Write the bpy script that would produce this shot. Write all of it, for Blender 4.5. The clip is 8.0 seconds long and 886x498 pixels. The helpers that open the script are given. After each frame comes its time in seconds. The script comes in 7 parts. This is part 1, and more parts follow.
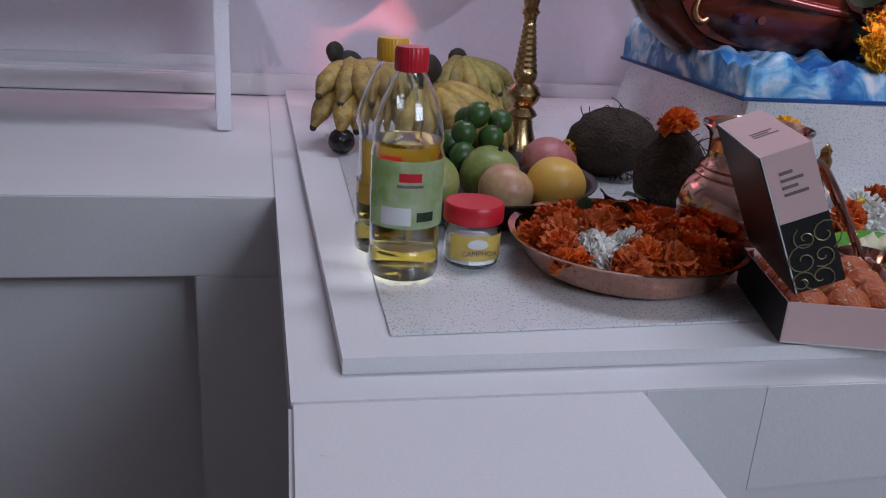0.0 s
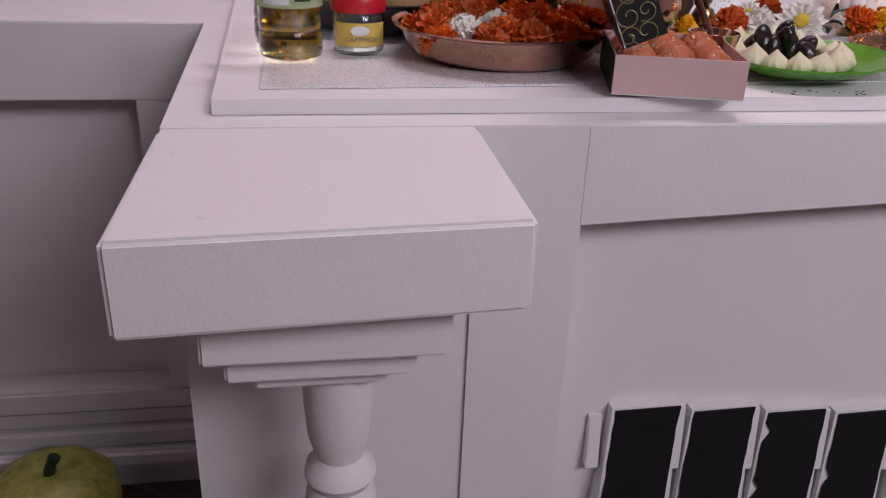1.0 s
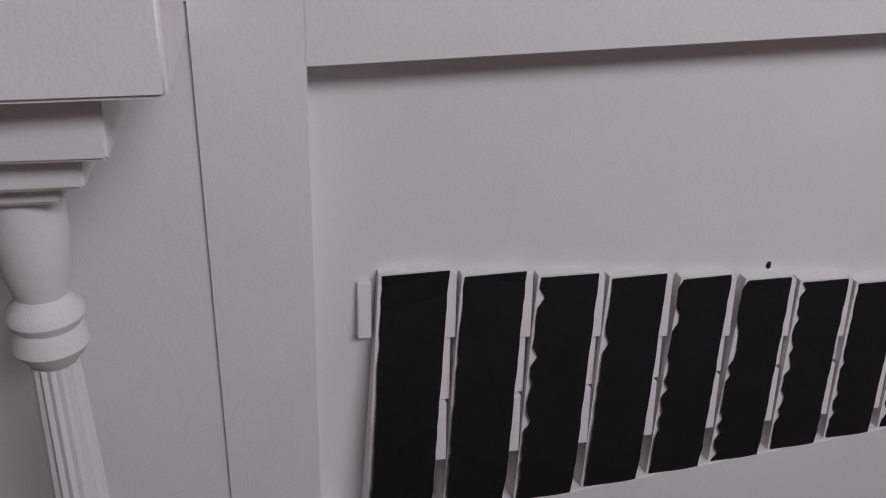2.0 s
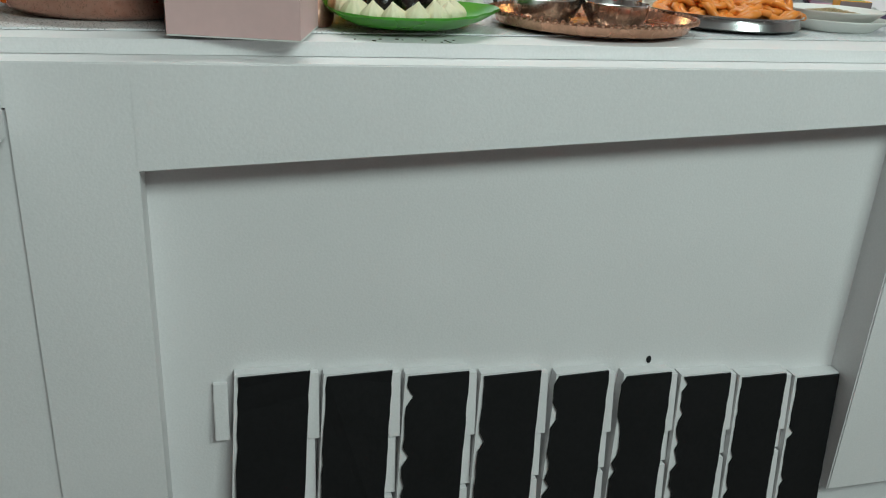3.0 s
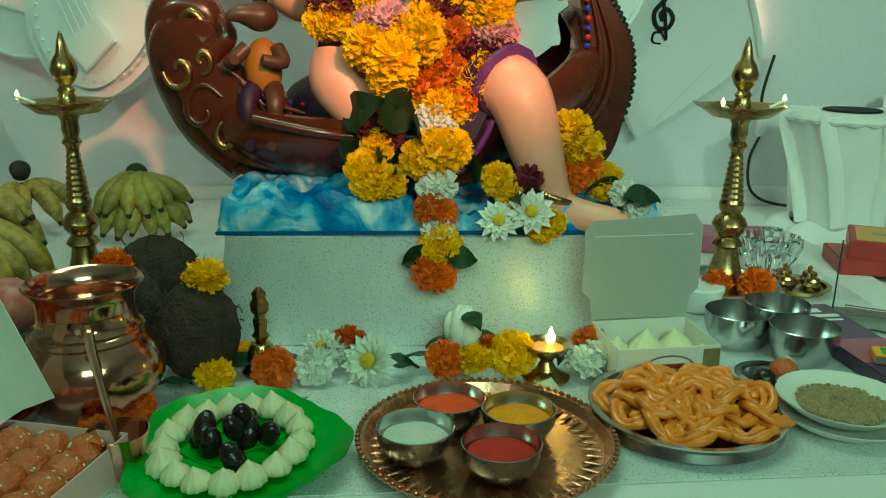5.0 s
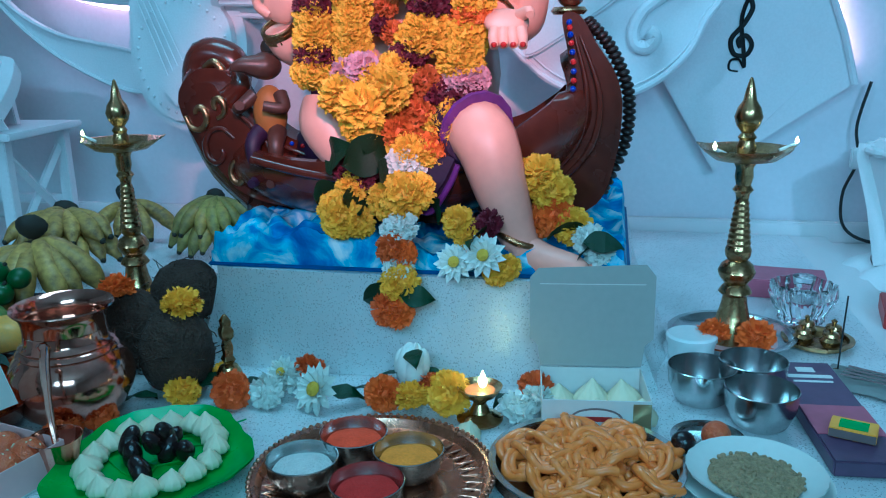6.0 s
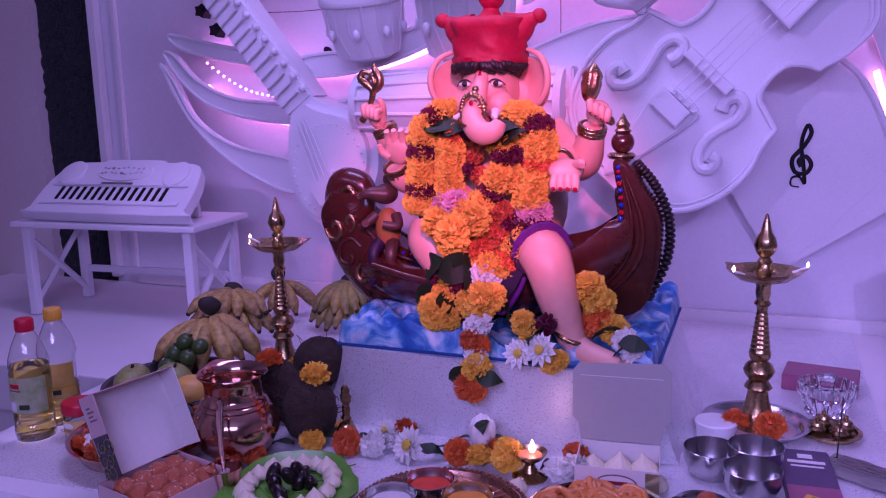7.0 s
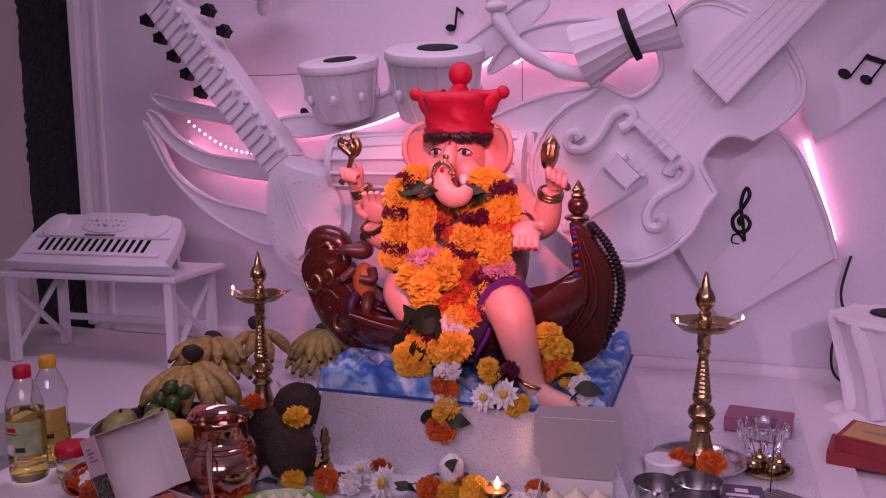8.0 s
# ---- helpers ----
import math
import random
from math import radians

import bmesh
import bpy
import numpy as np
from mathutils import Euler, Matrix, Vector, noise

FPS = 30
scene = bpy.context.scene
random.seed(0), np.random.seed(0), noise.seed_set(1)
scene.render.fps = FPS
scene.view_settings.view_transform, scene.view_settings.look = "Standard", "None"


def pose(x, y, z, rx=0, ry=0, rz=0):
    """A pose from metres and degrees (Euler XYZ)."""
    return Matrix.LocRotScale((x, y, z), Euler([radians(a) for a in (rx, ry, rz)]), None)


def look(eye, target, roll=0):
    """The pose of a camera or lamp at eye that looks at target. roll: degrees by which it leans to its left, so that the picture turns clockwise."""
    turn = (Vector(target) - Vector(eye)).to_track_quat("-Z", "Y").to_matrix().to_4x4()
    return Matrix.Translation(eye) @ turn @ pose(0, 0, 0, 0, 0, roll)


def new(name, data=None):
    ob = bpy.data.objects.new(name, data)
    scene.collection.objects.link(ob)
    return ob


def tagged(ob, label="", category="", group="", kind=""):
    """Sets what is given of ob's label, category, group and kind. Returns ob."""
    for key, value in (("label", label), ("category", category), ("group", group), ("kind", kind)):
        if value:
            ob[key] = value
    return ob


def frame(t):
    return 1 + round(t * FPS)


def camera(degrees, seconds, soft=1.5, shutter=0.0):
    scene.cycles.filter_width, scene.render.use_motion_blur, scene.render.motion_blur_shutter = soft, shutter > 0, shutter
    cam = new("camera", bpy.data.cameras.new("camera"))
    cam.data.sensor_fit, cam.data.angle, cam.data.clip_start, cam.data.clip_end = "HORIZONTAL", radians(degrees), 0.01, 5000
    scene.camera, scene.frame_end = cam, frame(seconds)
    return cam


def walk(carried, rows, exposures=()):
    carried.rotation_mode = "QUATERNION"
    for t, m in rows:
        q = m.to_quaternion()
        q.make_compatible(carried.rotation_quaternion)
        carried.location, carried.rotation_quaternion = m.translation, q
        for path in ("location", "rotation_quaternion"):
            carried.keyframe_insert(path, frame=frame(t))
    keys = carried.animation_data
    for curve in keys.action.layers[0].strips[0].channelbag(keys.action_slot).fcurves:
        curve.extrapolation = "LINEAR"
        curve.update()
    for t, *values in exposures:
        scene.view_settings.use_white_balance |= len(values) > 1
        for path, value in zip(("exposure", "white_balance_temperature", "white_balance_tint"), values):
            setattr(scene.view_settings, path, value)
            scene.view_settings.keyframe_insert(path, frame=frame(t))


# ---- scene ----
cam = camera(56.5, 8.0, soft=1.1)
PATH = [
    (0, (0.037, 0.0, 1.049), (0.398, 1.848, 0.377), 3.6),
    (0.5, (0.098, -0.097, 1.025), (0.406, 1.706, 0.217), 3.0),
    (1, (0.181, -0.189, 0.929), (0.48, 1.606, 0.098), 2.2),
    (1.5, (0.289, -0.26, 0.821), (0.651, 1.504, -0.05), 2.3),
    (1.7, (0.328, -0.276, 0.796), (0.732, 1.474, -0.085), 2.6),
    (2.8, (0.552, -0.282, 0.813), (1.013, 1.507, 0.048), 2.3),
    (3, (0.553, -0.268, 0.85), (1.042, 1.52, 0.099), 3.25),
    (3.5, (0.562, -0.24, 0.975), (1.032, 1.585, 0.304), 3.9),
    (4, (0.609, -0.147, 1.08), (1.063, 1.704, 0.476), 4.0),
    (4.5, (0.764, -0.027, 1.125), (1.09, 1.867, 0.569), 1.8),
    (4.7, (0.834, -0.001, 1.147), (1.082, 1.908, 0.605), 1.2),
    (5.8, (1.224, -0.004, 1.198), (0.9, 1.895, 0.663), -0.8),
    (6, (1.281, -0.011, 1.223), (0.895, 1.88, 0.7), -1.0),
    (6.5, (1.382, -0.136, 1.31), (0.807, 1.726, 0.86), -1.3),
    (7, (1.472, -0.31, 1.376), (0.761, 1.522, 0.999), -1.2),
    (7.5, (1.501, -0.386, 1.409), (0.816, 1.467, 1.103), -0.6),
    (8, (1.505, -0.456, 1.421), (0.876, 1.423, 1.151), -0.5),
]
# seconds, stops, kelvin, tint: the clip's colour drifts as its show lights cycle
TINTS = [
    (0, -0.1, 5500, 10), (0.5, 0.15, 5200, 36), (1, 0.2, 6500, 26), (1.5, 0.45, 5700, 48), (1.7, 0.3, 6100, 18),
    (2.8, 0.4, 6800, 10), (3, 0.45, 6200, -14), (3.5, 0.0, 5350, 14), (4, 0.0, 6000, -66), (4.5, 0.0, 6900, -62),
    (4.7, -0.3, 6500, -80), (5.8, -0.3, 6300, -90), (6, -0.3, 3350, -40), (6.5, -0.15, 4650, -132), (7, -0.8, 5050, 108),
    (7.5, -0.5, 4200, -46), (8, -0.85, 6500, 86),
]
walk(cam, [(t, look(eye, target, roll)) for t, eye, target, roll in PATH], TINTS)

# ---- light: ceiling panels over the room, three show spots, an added fill spot, light strips behind the wall relief ----
world = bpy.data.worlds.new("world")
scene.world = world
world.use_nodes = True
world.node_tree.nodes["Background"].inputs["Color"].default_value = (0.75, 0.8, 1.0, 1)
world.node_tree.nodes["Background"].inputs["Strength"].default_value = 0.007


def area_lamp(name, eye, target, size_x, size_y, watts, colour):
    data = bpy.data.lights.new(name, "AREA")
    data.shape, data.size, data.size_y, data.energy, data.color = "RECTANGLE", size_x, size_y, watts, colour
    ob = new(name, data)
    ob.matrix_world = look(eye, target)
    return ob


def spot_lamp(name, eye, target, degrees, watts, colour, radius=0.04, blend=0.5):
    data = bpy.data.lights.new(name, "SPOT")
    data.spot_size, data.spot_blend, data.energy, data.color, data.shadow_soft_size = radians(degrees), blend, watts, colour, radius
    ob = new(name, data)
    ob.matrix_world = look(eye, target)
    return ob


area_lamp("ceiling_lamp", (0.75, 1.2, 2.52), (0.75, 1.201, 0), 1.2, 0.4, 13, (1.0, 0.95, 0.97))
area_lamp("tube_lamp", (1.55, -1.5, 2.1), (0.9, 0.7, 0.4), 1.5, 0.6, 31, (0.95, 0.97, 1.0))
spot_lamp("show_or_fill_spot", (1.7, -0.75, 2.2), (0.97, 1.25, 1.3), 19, 360, (1.0, 0.2, 0.19))
spot_lamp("show_or_fill_spot", (0.3, -0.9, 2.2), (1.6, 1.9, 1.02), 34, 60, (0.95, 0.72, 0.82))
spot_lamp("show_or_fill_spot", (-0.4, -0.9, 2.2), (0.3, 2.05, 1.0), 25, 60, (0.95, 0.76, 0.88))
# added fill spot, no known source: brightens the drums and wall at the right end
spot_lamp("show_or_fill_spot", (2.4, -0.9, 2.2), (1.8, 1.9, 0.85), 32, 75, (0.93, 0.78, 0.9))


# ---- materials ----
def material(name, colour, rough=0.5, metal=0.0, var=0.15, scale=6.0, fine=60.0, bump=0.1, dist=0.002,
             tint=None, spread=0.0, spec=0.5, coat=0.0, sheen=0.0, island=False):
    """A surface with a broad and a fine variation of colour, roughness and relief."""
    m = bpy.data.materials.new(name)
    m.use_nodes = True
    nt = m.node_tree
    b = nt.nodes["Principled BSDF"]
    N, K = nt.nodes.new, nt.links.new
    co = N("ShaderNodeTexCoord")
    n1, n2 = N("ShaderNodeTexNoise"), N("ShaderNodeTexNoise")
    n1.inputs["Scale"].default_value, n1.inputs["Detail"].default_value = scale, 5
    n2.inputs["Scale"].default_value, n2.inputs["Detail"].default_value = fine, 3
    K(co.outputs["Object"], n1.inputs["Vector"])
    K(co.outputs["Object"], n2.inputs["Vector"])
    mixn = N("ShaderNodeMath")
    mixn.operation = "ADD"
    K(n1.outputs["Fac"], mixn.inputs[0])
    K(n2.outputs["Fac"], mixn.inputs[1])
    ramp = N("ShaderNodeMapRange")
    ramp.inputs["From Min"].default_value, ramp.inputs["From Max"].default_value = 0.7, 1.3
    K(mixn.outputs[0], ramp.inputs["Value"])
    mix = N("ShaderNodeMix")
    mix.data_type = "RGBA"
    c = Vector(colour)
    other = Vector(tint) if tint else c * (1 - var)
    mix.inputs["A"].default_value, mix.inputs["B"].default_value = (*c, 1), (*other, 1)
    K(ramp.outputs[0], mix.inputs["Factor"])
    out = mix.outputs["Result"]
    if spread:
        hue = N("ShaderNodeHueSaturation")
        info = N("ShaderNodeNewGeometry" if island else "ShaderNodeObjectInfo")
        rnd = info.outputs["Random Per Island" if island else "Random"]
        r2 = N("ShaderNodeMapRange")
        r2.inputs["To Min"].default_value, r2.inputs["To Max"].default_value = 1 - spread, 1 + spread
        K(rnd, r2.inputs["Value"])
        K(r2.outputs[0], hue.inputs["Value"])
        K(out, hue.inputs["Color"])
        out = hue.outputs["Color"]
    K(out, b.inputs["Base Color"])
    rr = N("ShaderNodeMapRange")
    rr.inputs["To Min"].default_value, rr.inputs["To Max"].default_value = max(0.02, rough - 0.08), min(1, rough + 0.1)
    K(n1.outputs["Fac"], rr.inputs["Value"])
    K(rr.outputs[0], b.inputs["Roughness"])
    b.inputs["Metallic"].default_value = metal
    b.inputs["Specular IOR Level"].default_value = spec
    b.inputs["Coat Weight"].default_value = coat
    b.inputs["Sheen Weight"].default_value = sheen
    if bump:
        bp = N("ShaderNodeBump")
        bp.inputs["Strength"].default_value, bp.inputs["Distance"].default_value = bump, dist
        K(mixn.outputs[0], bp.inputs["Height"])
        K(bp.outputs[0], b.inputs["Normal"])
    return m


def glow(name, colour, strength):
    m = bpy.data.materials.new(name)
    m.use_nodes = True
    b = m.node_tree.nodes["Principled BSDF"]
    b.inputs["Base Color"].default_value = (*colour, 1)
    b.inputs["Emission Color"].default_value = (*colour, 1)
    b.inputs["Emission Strength"].default_value = strength
    return m


def clear(name, colour, rough=0.03, ior=1.45):
    m = bpy.data.materials.new(name)
    m.use_nodes = True
    b = m.node_tree.nodes["Principled BSDF"]
    b.inputs["Base Color"].default_value = (*colour, 1)
    b.inputs["Transmission Weight"].default_value = 1
    b.inputs["Roughness"].default_value = rough
    b.inputs["IOR"].default_value = ior
    return m


def glitter(name, colour):
    """Silver glitter sheet: fine facets that tilt the normal, with a soft crinkle."""
    m = material(name, colour, 0.32, 0.4, 0.12, 14, 900, 0.5, 0.002)
    nt = m.node_tree
    N, K = nt.nodes.new, nt.links.new
    b = nt.nodes["Principled BSDF"]
    co, vor = N("ShaderNodeTexCoord"), N("ShaderNodeTexVoronoi")
    vor.inputs["Scale"].default_value = 650
    K(co.outputs["Object"], vor.inputs["Vector"])
    bp = N("ShaderNodeBump")
    bp.inputs["Strength"].default_value, bp.inputs["Distance"].default_value = 0.75, 0.0014
    sep = N("ShaderNodeSeparateColor")
    K(vor.outputs["Color"], sep.inputs[0])
    K(sep.outputs[0], bp.inputs["Height"])
    K(bp.outputs[0], b.inputs["Normal"])
    mr = N("ShaderNodeMapRange")
    mr.inputs["To Min"].default_value, mr.inputs["To Max"].default_value = 0.24, 0.62
    K(sep.outputs[1], mr.inputs["Value"])
    K(mr.outputs[0], b.inputs["Roughness"])
    return m


FOAM = material("white_foam_board", (0.78, 0.76, 0.77), 0.75, 0, 0.07, 5, 330, 0.22, 0.0014)
FOAM2 = material("white_foam_relief", (0.76, 0.75, 0.78), 0.7, 0, 0.08, 8, 200, 0.3, 0.002)
WALLP = material("white_wall_paint", (0.74, 0.73, 0.78), 0.6, 0, 0.07, 2.5, 90, 0.12, 0.002)
BEIGE = material("beige_wall_paint", (0.7, 0.62, 0.6), 0.6, 0, 0.1, 2.5, 90, 0.12, 0.002)
CEIL = material("ceiling_paint", (0.75, 0.75, 0.76), 0.8, 0, 0.05)
FLOORM = material("brown_floor_stone", (0.16, 0.13, 0.12), 0.35, 0, 0.35, 3, 40, 0.08)
DARKMAT = material("black_green_leafy_mat", (0.012, 0.016, 0.02), 0.55, 0, 0.6, 55, 170, 1.0, 0.02, tint=(0.04, 0.055, 0.06))
BLACK = material("black_paint", (0.009, 0.009, 0.01), 0.6, 0, 0.4, 10, 150, 0.3, 0.001, spec=0.25)
SILVER = glitter("silver_glitter_sheet", (0.88, 0.89, 0.91))
COPPER = material("polished_copper", (0.66, 0.42, 0.33), 0.13, 1, 0.25, 12, 120, 0.05, 0.001, tint=(0.55, 0.3, 0.23))
THALI = material("engraved_dull_copper", (0.62, 0.36, 0.25), 0.26, 1, 0.3, 30, 200, 0.25, 0.001, tint=(0.42, 0.25, 0.17))
BRASS = material("aged_brass", (0.52, 0.38, 0.18), 0.26, 1, 0.35, 25, 150, 0.12, 0.001, tint=(0.28, 0.19, 0.08))
DARKSTEEL = material("dark_steel", (0.16, 0.16, 0.17), 0.3, 1, 0.2, 12, 130, 0.04, 0.001)
STEEL = material("stainless_steel", (0.6, 0.6, 0.6), 0.2, 1, 0.15, 12, 130, 0.04, 0.001)
SKIN = material("peach_statue_paint", (0.82, 0.42, 0.32), 0.38, 0, 0.1, 8, 70, 0.03)
REDCLOTH = material("red_velvet_paint", (0.5, 0.015, 0.03), 0.6, 0, 0.35, 18, 120, 0.2)
BOATM = material("glossy_brown_lacquer", (0.085, 0.019, 0.01), 0.24, 0, 0.4, 9, 40, 0.06, coat=0.4)
DARKHAIR = material("black_brown_hair_paint", (0.02, 0.012, 0.01), 0.45, 0, 0.3, 40, 150, 0.3)
PURPLE = material("dark_purple_cloth_paint", (0.035, 0.012, 0.05), 0.5, 0, 0.3, 20, 120, 0.2)
VIOLET = material("violet_trim_paint", (0.16, 0.03, 0.25), 0.35, 0, 0.3)
GOLD = material("gold_ornament_paint", (0.6, 0.37, 0.18), 0.28, 1, 0.35, 60, 200, 0.3)


def sea_paint(name):
    """Blue paint brushed over with white streaks along the carved foam."""
    m = material(name, (0.02, 0.14, 0.45), 0.4, 0, 0.3, 20, 90, 0.4, 0.004)
    nt = m.node_tree
    N, K = nt.nodes.new, nt.links.new
    co, no, ramp = N("ShaderNodeTexCoord"), N("ShaderNodeTexNoise"), N("ShaderNodeValToRGB")
    no.inputs["Scale"].default_value, no.inputs["Detail"].default_value, no.inputs["Distortion"].default_value = 15, 6, 1.4
    K(co.outputs["Object"], no.inputs["Vector"])
    e = ramp.color_ramp.elements
    e[0].position, e[0].color = 0.3, (0.02, 0.1, 0.36, 1)
    e[1].position, e[1].color = 0.68, (0.75, 0.79, 0.86, 1)
    for pos, c in ((0.45, (0.04, 0.2, 0.52, 1)), (0.54, (0.2, 0.46, 0.72, 1))):
        e.new(pos).color = c
    K(no.outputs["Fac"], ramp.inputs[0])
    K(ramp.outputs[0], nt.nodes["Principled BSDF"].inputs["Base Color"])
    return m


WAVEM = sea_paint("blue_white_wave_paint")
WAVEB = material("dark_blue_wave_paint", (0.02, 0.09, 0.3), 0.45, 0, 0.3, 20, 80, 0.3)
GREYFUR = material("brown_grey_mouse_paint", (0.09, 0.04, 0.028), 0.4, 0, 0.3)
YELLOWC = material("yellow_cloth_paint", (0.4, 0.16, 0.03), 0.5, 0, 0.2)
JEWEL = material("blue_jewel", (0.02, 0.05, 0.5), 0.1, 0, 0.2, coat=0.5)
JEWELR = material("red_jewel", (0.5, 0.01, 0.02), 0.1, 0, 0.2, coat=0.5)
EYEW = material("white_eye_paint", (0.85, 0.82, 0.8), 0.3, 0, 0.05)
MARI_Y = material("yellow_marigold_petals", (0.9, 0.58, 0.02), 0.6, 0, 0.25, 60, 200, 0.2, spread=0.12, tint=(0.85, 0.42, 0.01))
MARI_O = material("orange_marigold_petals", (0.85, 0.2, 0.01), 0.6, 0, 0.25, 60, 200, 0.2, spread=0.12, tint=(0.65, 0.11, 0.01))
MARI_R = material("rust_marigold_petals", (0.45, 0.06, 0.015), 0.6, 0, 0.35, 60, 200, 0.2, spread=0.15, tint=(0.7, 0.16, 0.01))
MAROON = material("maroon_petals", (0.14, 0.008, 0.03), 0.6, 0, 0.3, 60, 200, 0.2, spread=0.15)
WHITEP = material("white_petals", (0.85, 0.84, 0.78), 0.55, 0, 0.12, 50, 160, 0.15, spread=0.05)
PINKP = material("pink_petals", (0.7, 0.35, 0.42), 0.55, 0, 0.25, 50, 160, 0.15, spread=0.1)
YCORE = material("yellow_flower_core", (0.85, 0.6, 0.04), 0.7, 0, 0.3, 120, 300, 0.6)
LEAF = material("dark_green_leaf", (0.014, 0.04, 0.01), 0.5, 0, 0.4, 30, 120, 0.25, spread=0.25)
LEAFPL = material("bright_green_leaf_plate", (0.1, 0.36, 0.03), 0.28, 0, 0.25, 10, 70, 0.15)
BANANA = material("ripening_banana_skin", (0.52, 0.36, 0.08), 0.5, 0, 0, 22, 110, 0.1, tint=(0.14, 0.085, 0.025), spread=0.2)
BANANAG = material("green_banana_skin", (0.36, 0.3, 0.06), 0.5, 0, 0, 22, 110, 0.1, tint=(0.15, 0.12, 0.035), spread=0.25)
BANTIP = material("black_banana_stem", (0.025, 0.02, 0.012), 0.7, 0, 0.3)
COCO = material("dark_coconut_fibre", (0.07, 0.042, 0.028), 0.9, 0, 0.5, 30, 260, 1.0, 0.006)
MANGO = material("green_mango_skin", (0.16, 0.24, 0.05), 0.4, 0, 0.25, 12, 160, 0.06, tint=(0.35, 0.32, 0.1))
ORANGEF = material("yellow_orange_fruit_skin", (0.75, 0.42, 0.05), 0.4, 0, 0.2, 10, 220, 0.15, tint=(0.6, 0.38, 0.08))
APPLE = material("red_yellow_apple_skin", (0.5, 0.22, 0.14), 0.35, 0, 0.3, 10, 100, 0.05, tint=(0.55, 0.42, 0.2))
POMEG = material("dark_pink_pomegranate_skin", (0.4, 0.08, 0.1), 0.4, 0, 0.3, 10, 100, 0.1, tint=(0.5, 0.25, 0.2))
LIME = material("dark_green_lime_skin", (0.05, 0.11, 0.02), 0.35, 0, 0.3, 14, 160, 0.1)
PUMPK = material("yellow_green_pumpkin_skin", (0.4, 0.35, 0.08), 0.45, 0, 0.3, 7, 60, 0.15, tint=(0.12, 0.16, 0.03))
PET = clear("clear_bottle_plastic", (0.95, 0.97, 0.97))
OIL = clear("golden_oil", (0.95, 0.72, 0.12), 0.02, 1.46)
CRYSTAL = clear("cut_glass", (0.96, 0.97, 0.98), 0.0, 1.5)
REDPL = material("red_plastic", (0.6, 0.015, 0.03), 0.35, 0, 0.15)
YELPL = material("yellow_plastic", (0.8, 0.42, 0.02), 0.35, 0, 0.15)
LABELG = material("green_white_label_paper", (0.75, 0.8, 0.62), 0.4, 0, 0, 18, 60, 0.02, tint=(0.35, 0.55, 0.14))
LABELY = material("yellow_label_paper", (0.75, 0.55, 0.12), 0.4, 0, 0.2)
WHITEPL = material("white_plastic", (0.8, 0.8, 0.8), 0.35, 0, 0.08)
PINKCARD = material("pale_pink_card", (0.68, 0.47, 0.46), 0.6, 0, 0.06, 8, 90, 0.05)
WHITECARD = material("white_card", (0.74, 0.73, 0.7), 0.65, 0, 0.06, 8, 90, 0.05)
GREYCARD = material("grey_card", (0.42, 0.42, 0.4), 0.65, 0, 0.08, 8, 90, 0.05)
BLACKCARD = material("black_card", (0.02, 0.02, 0.02), 0.35, 0, 0.3)
GOLDINK = material("gold_ink", (0.4, 0.35, 0.18), 0.35, 0.6, 0.2)
GREYINK = material("grey_ink", (0.2, 0.15, 0.15), 0.6, 0, 0.2)
REDBOXM = material("dark_red_card", (0.32, 0.03, 0.03), 0.4, 0, 0.2)
ORANGECARD = material("orange_gold_print", (0.6, 0.26, 0.05), 0.4, 0, 0.2, 25, 90, 0.02, tint=(0.5, 0.36, 0.12))
PINKBOXM = material("pink_incense_box", (0.34, 0.1, 0.17), 0.4, 0, 0.2)
DARKBOXM = material("dark_print_box", (0.09, 0.055, 0.12), 0.4, 0, 0.3)
LADDU = material("orange_laddu", (0.4, 0.075, 0.02), 0.32, 0, 0.3, 60, 260, 0.9, 0.003, tint=(0.5, 0.15, 0.05))
MODAK = material("cream_modak", (0.75, 0.69, 0.48), 0.5, 0, 0.1, 20, 120, 0.2)
DATE = material("black_dates", (0.015, 0.008, 0.008), 0.25, 0, 0.4, 30, 90, 0.6, 0.003)
JALEBI = material("orange_syrup_sweet", (0.74, 0.27, 0.05), 0.28, 0, 0.25, 25, 120, 0.2, coat=0.3, tint=(0.66, 0.2, 0.025))
RICE = material("white_rice_grains", (0.82, 0.8, 0.76), 0.7, 0, 0.2, 60, 400, 1.0, 0.003)
KUMKUM = material("red_powder", (0.45, 0.015, 0.012), 0.85, 0, 0.25, 50, 300, 0.8, 0.002)
HALDI = material("orange_powder", (0.88, 0.34, 0.02), 0.85, 0, 0.25, 50, 300, 0.8, 0.002)
REDPOW = material("bright_red_powder", (0.8, 0.08, 0.02), 0.85, 0, 0.25, 50, 300, 0.8, 0.002)
SNACK = material("brown_sprout_mix", (0.46, 0.35, 0.19), 0.6, 0, 0.4, 120, 300, 1.0, 0.004)
CLOTH = material("white_draped_cloth", (0.78, 0.77, 0.78), 0.8, 0, 0.06, 6, 300, 0.15, sheen=0.3)
CABLE = material("black_cable_plastic", (0.02, 0.02, 0.02), 0.5)
FLAME = glow("flame", (1.0, 0.62, 0.2), 22)
LED = glow("light_strip", (1.0, 0.4, 0.46), 9)


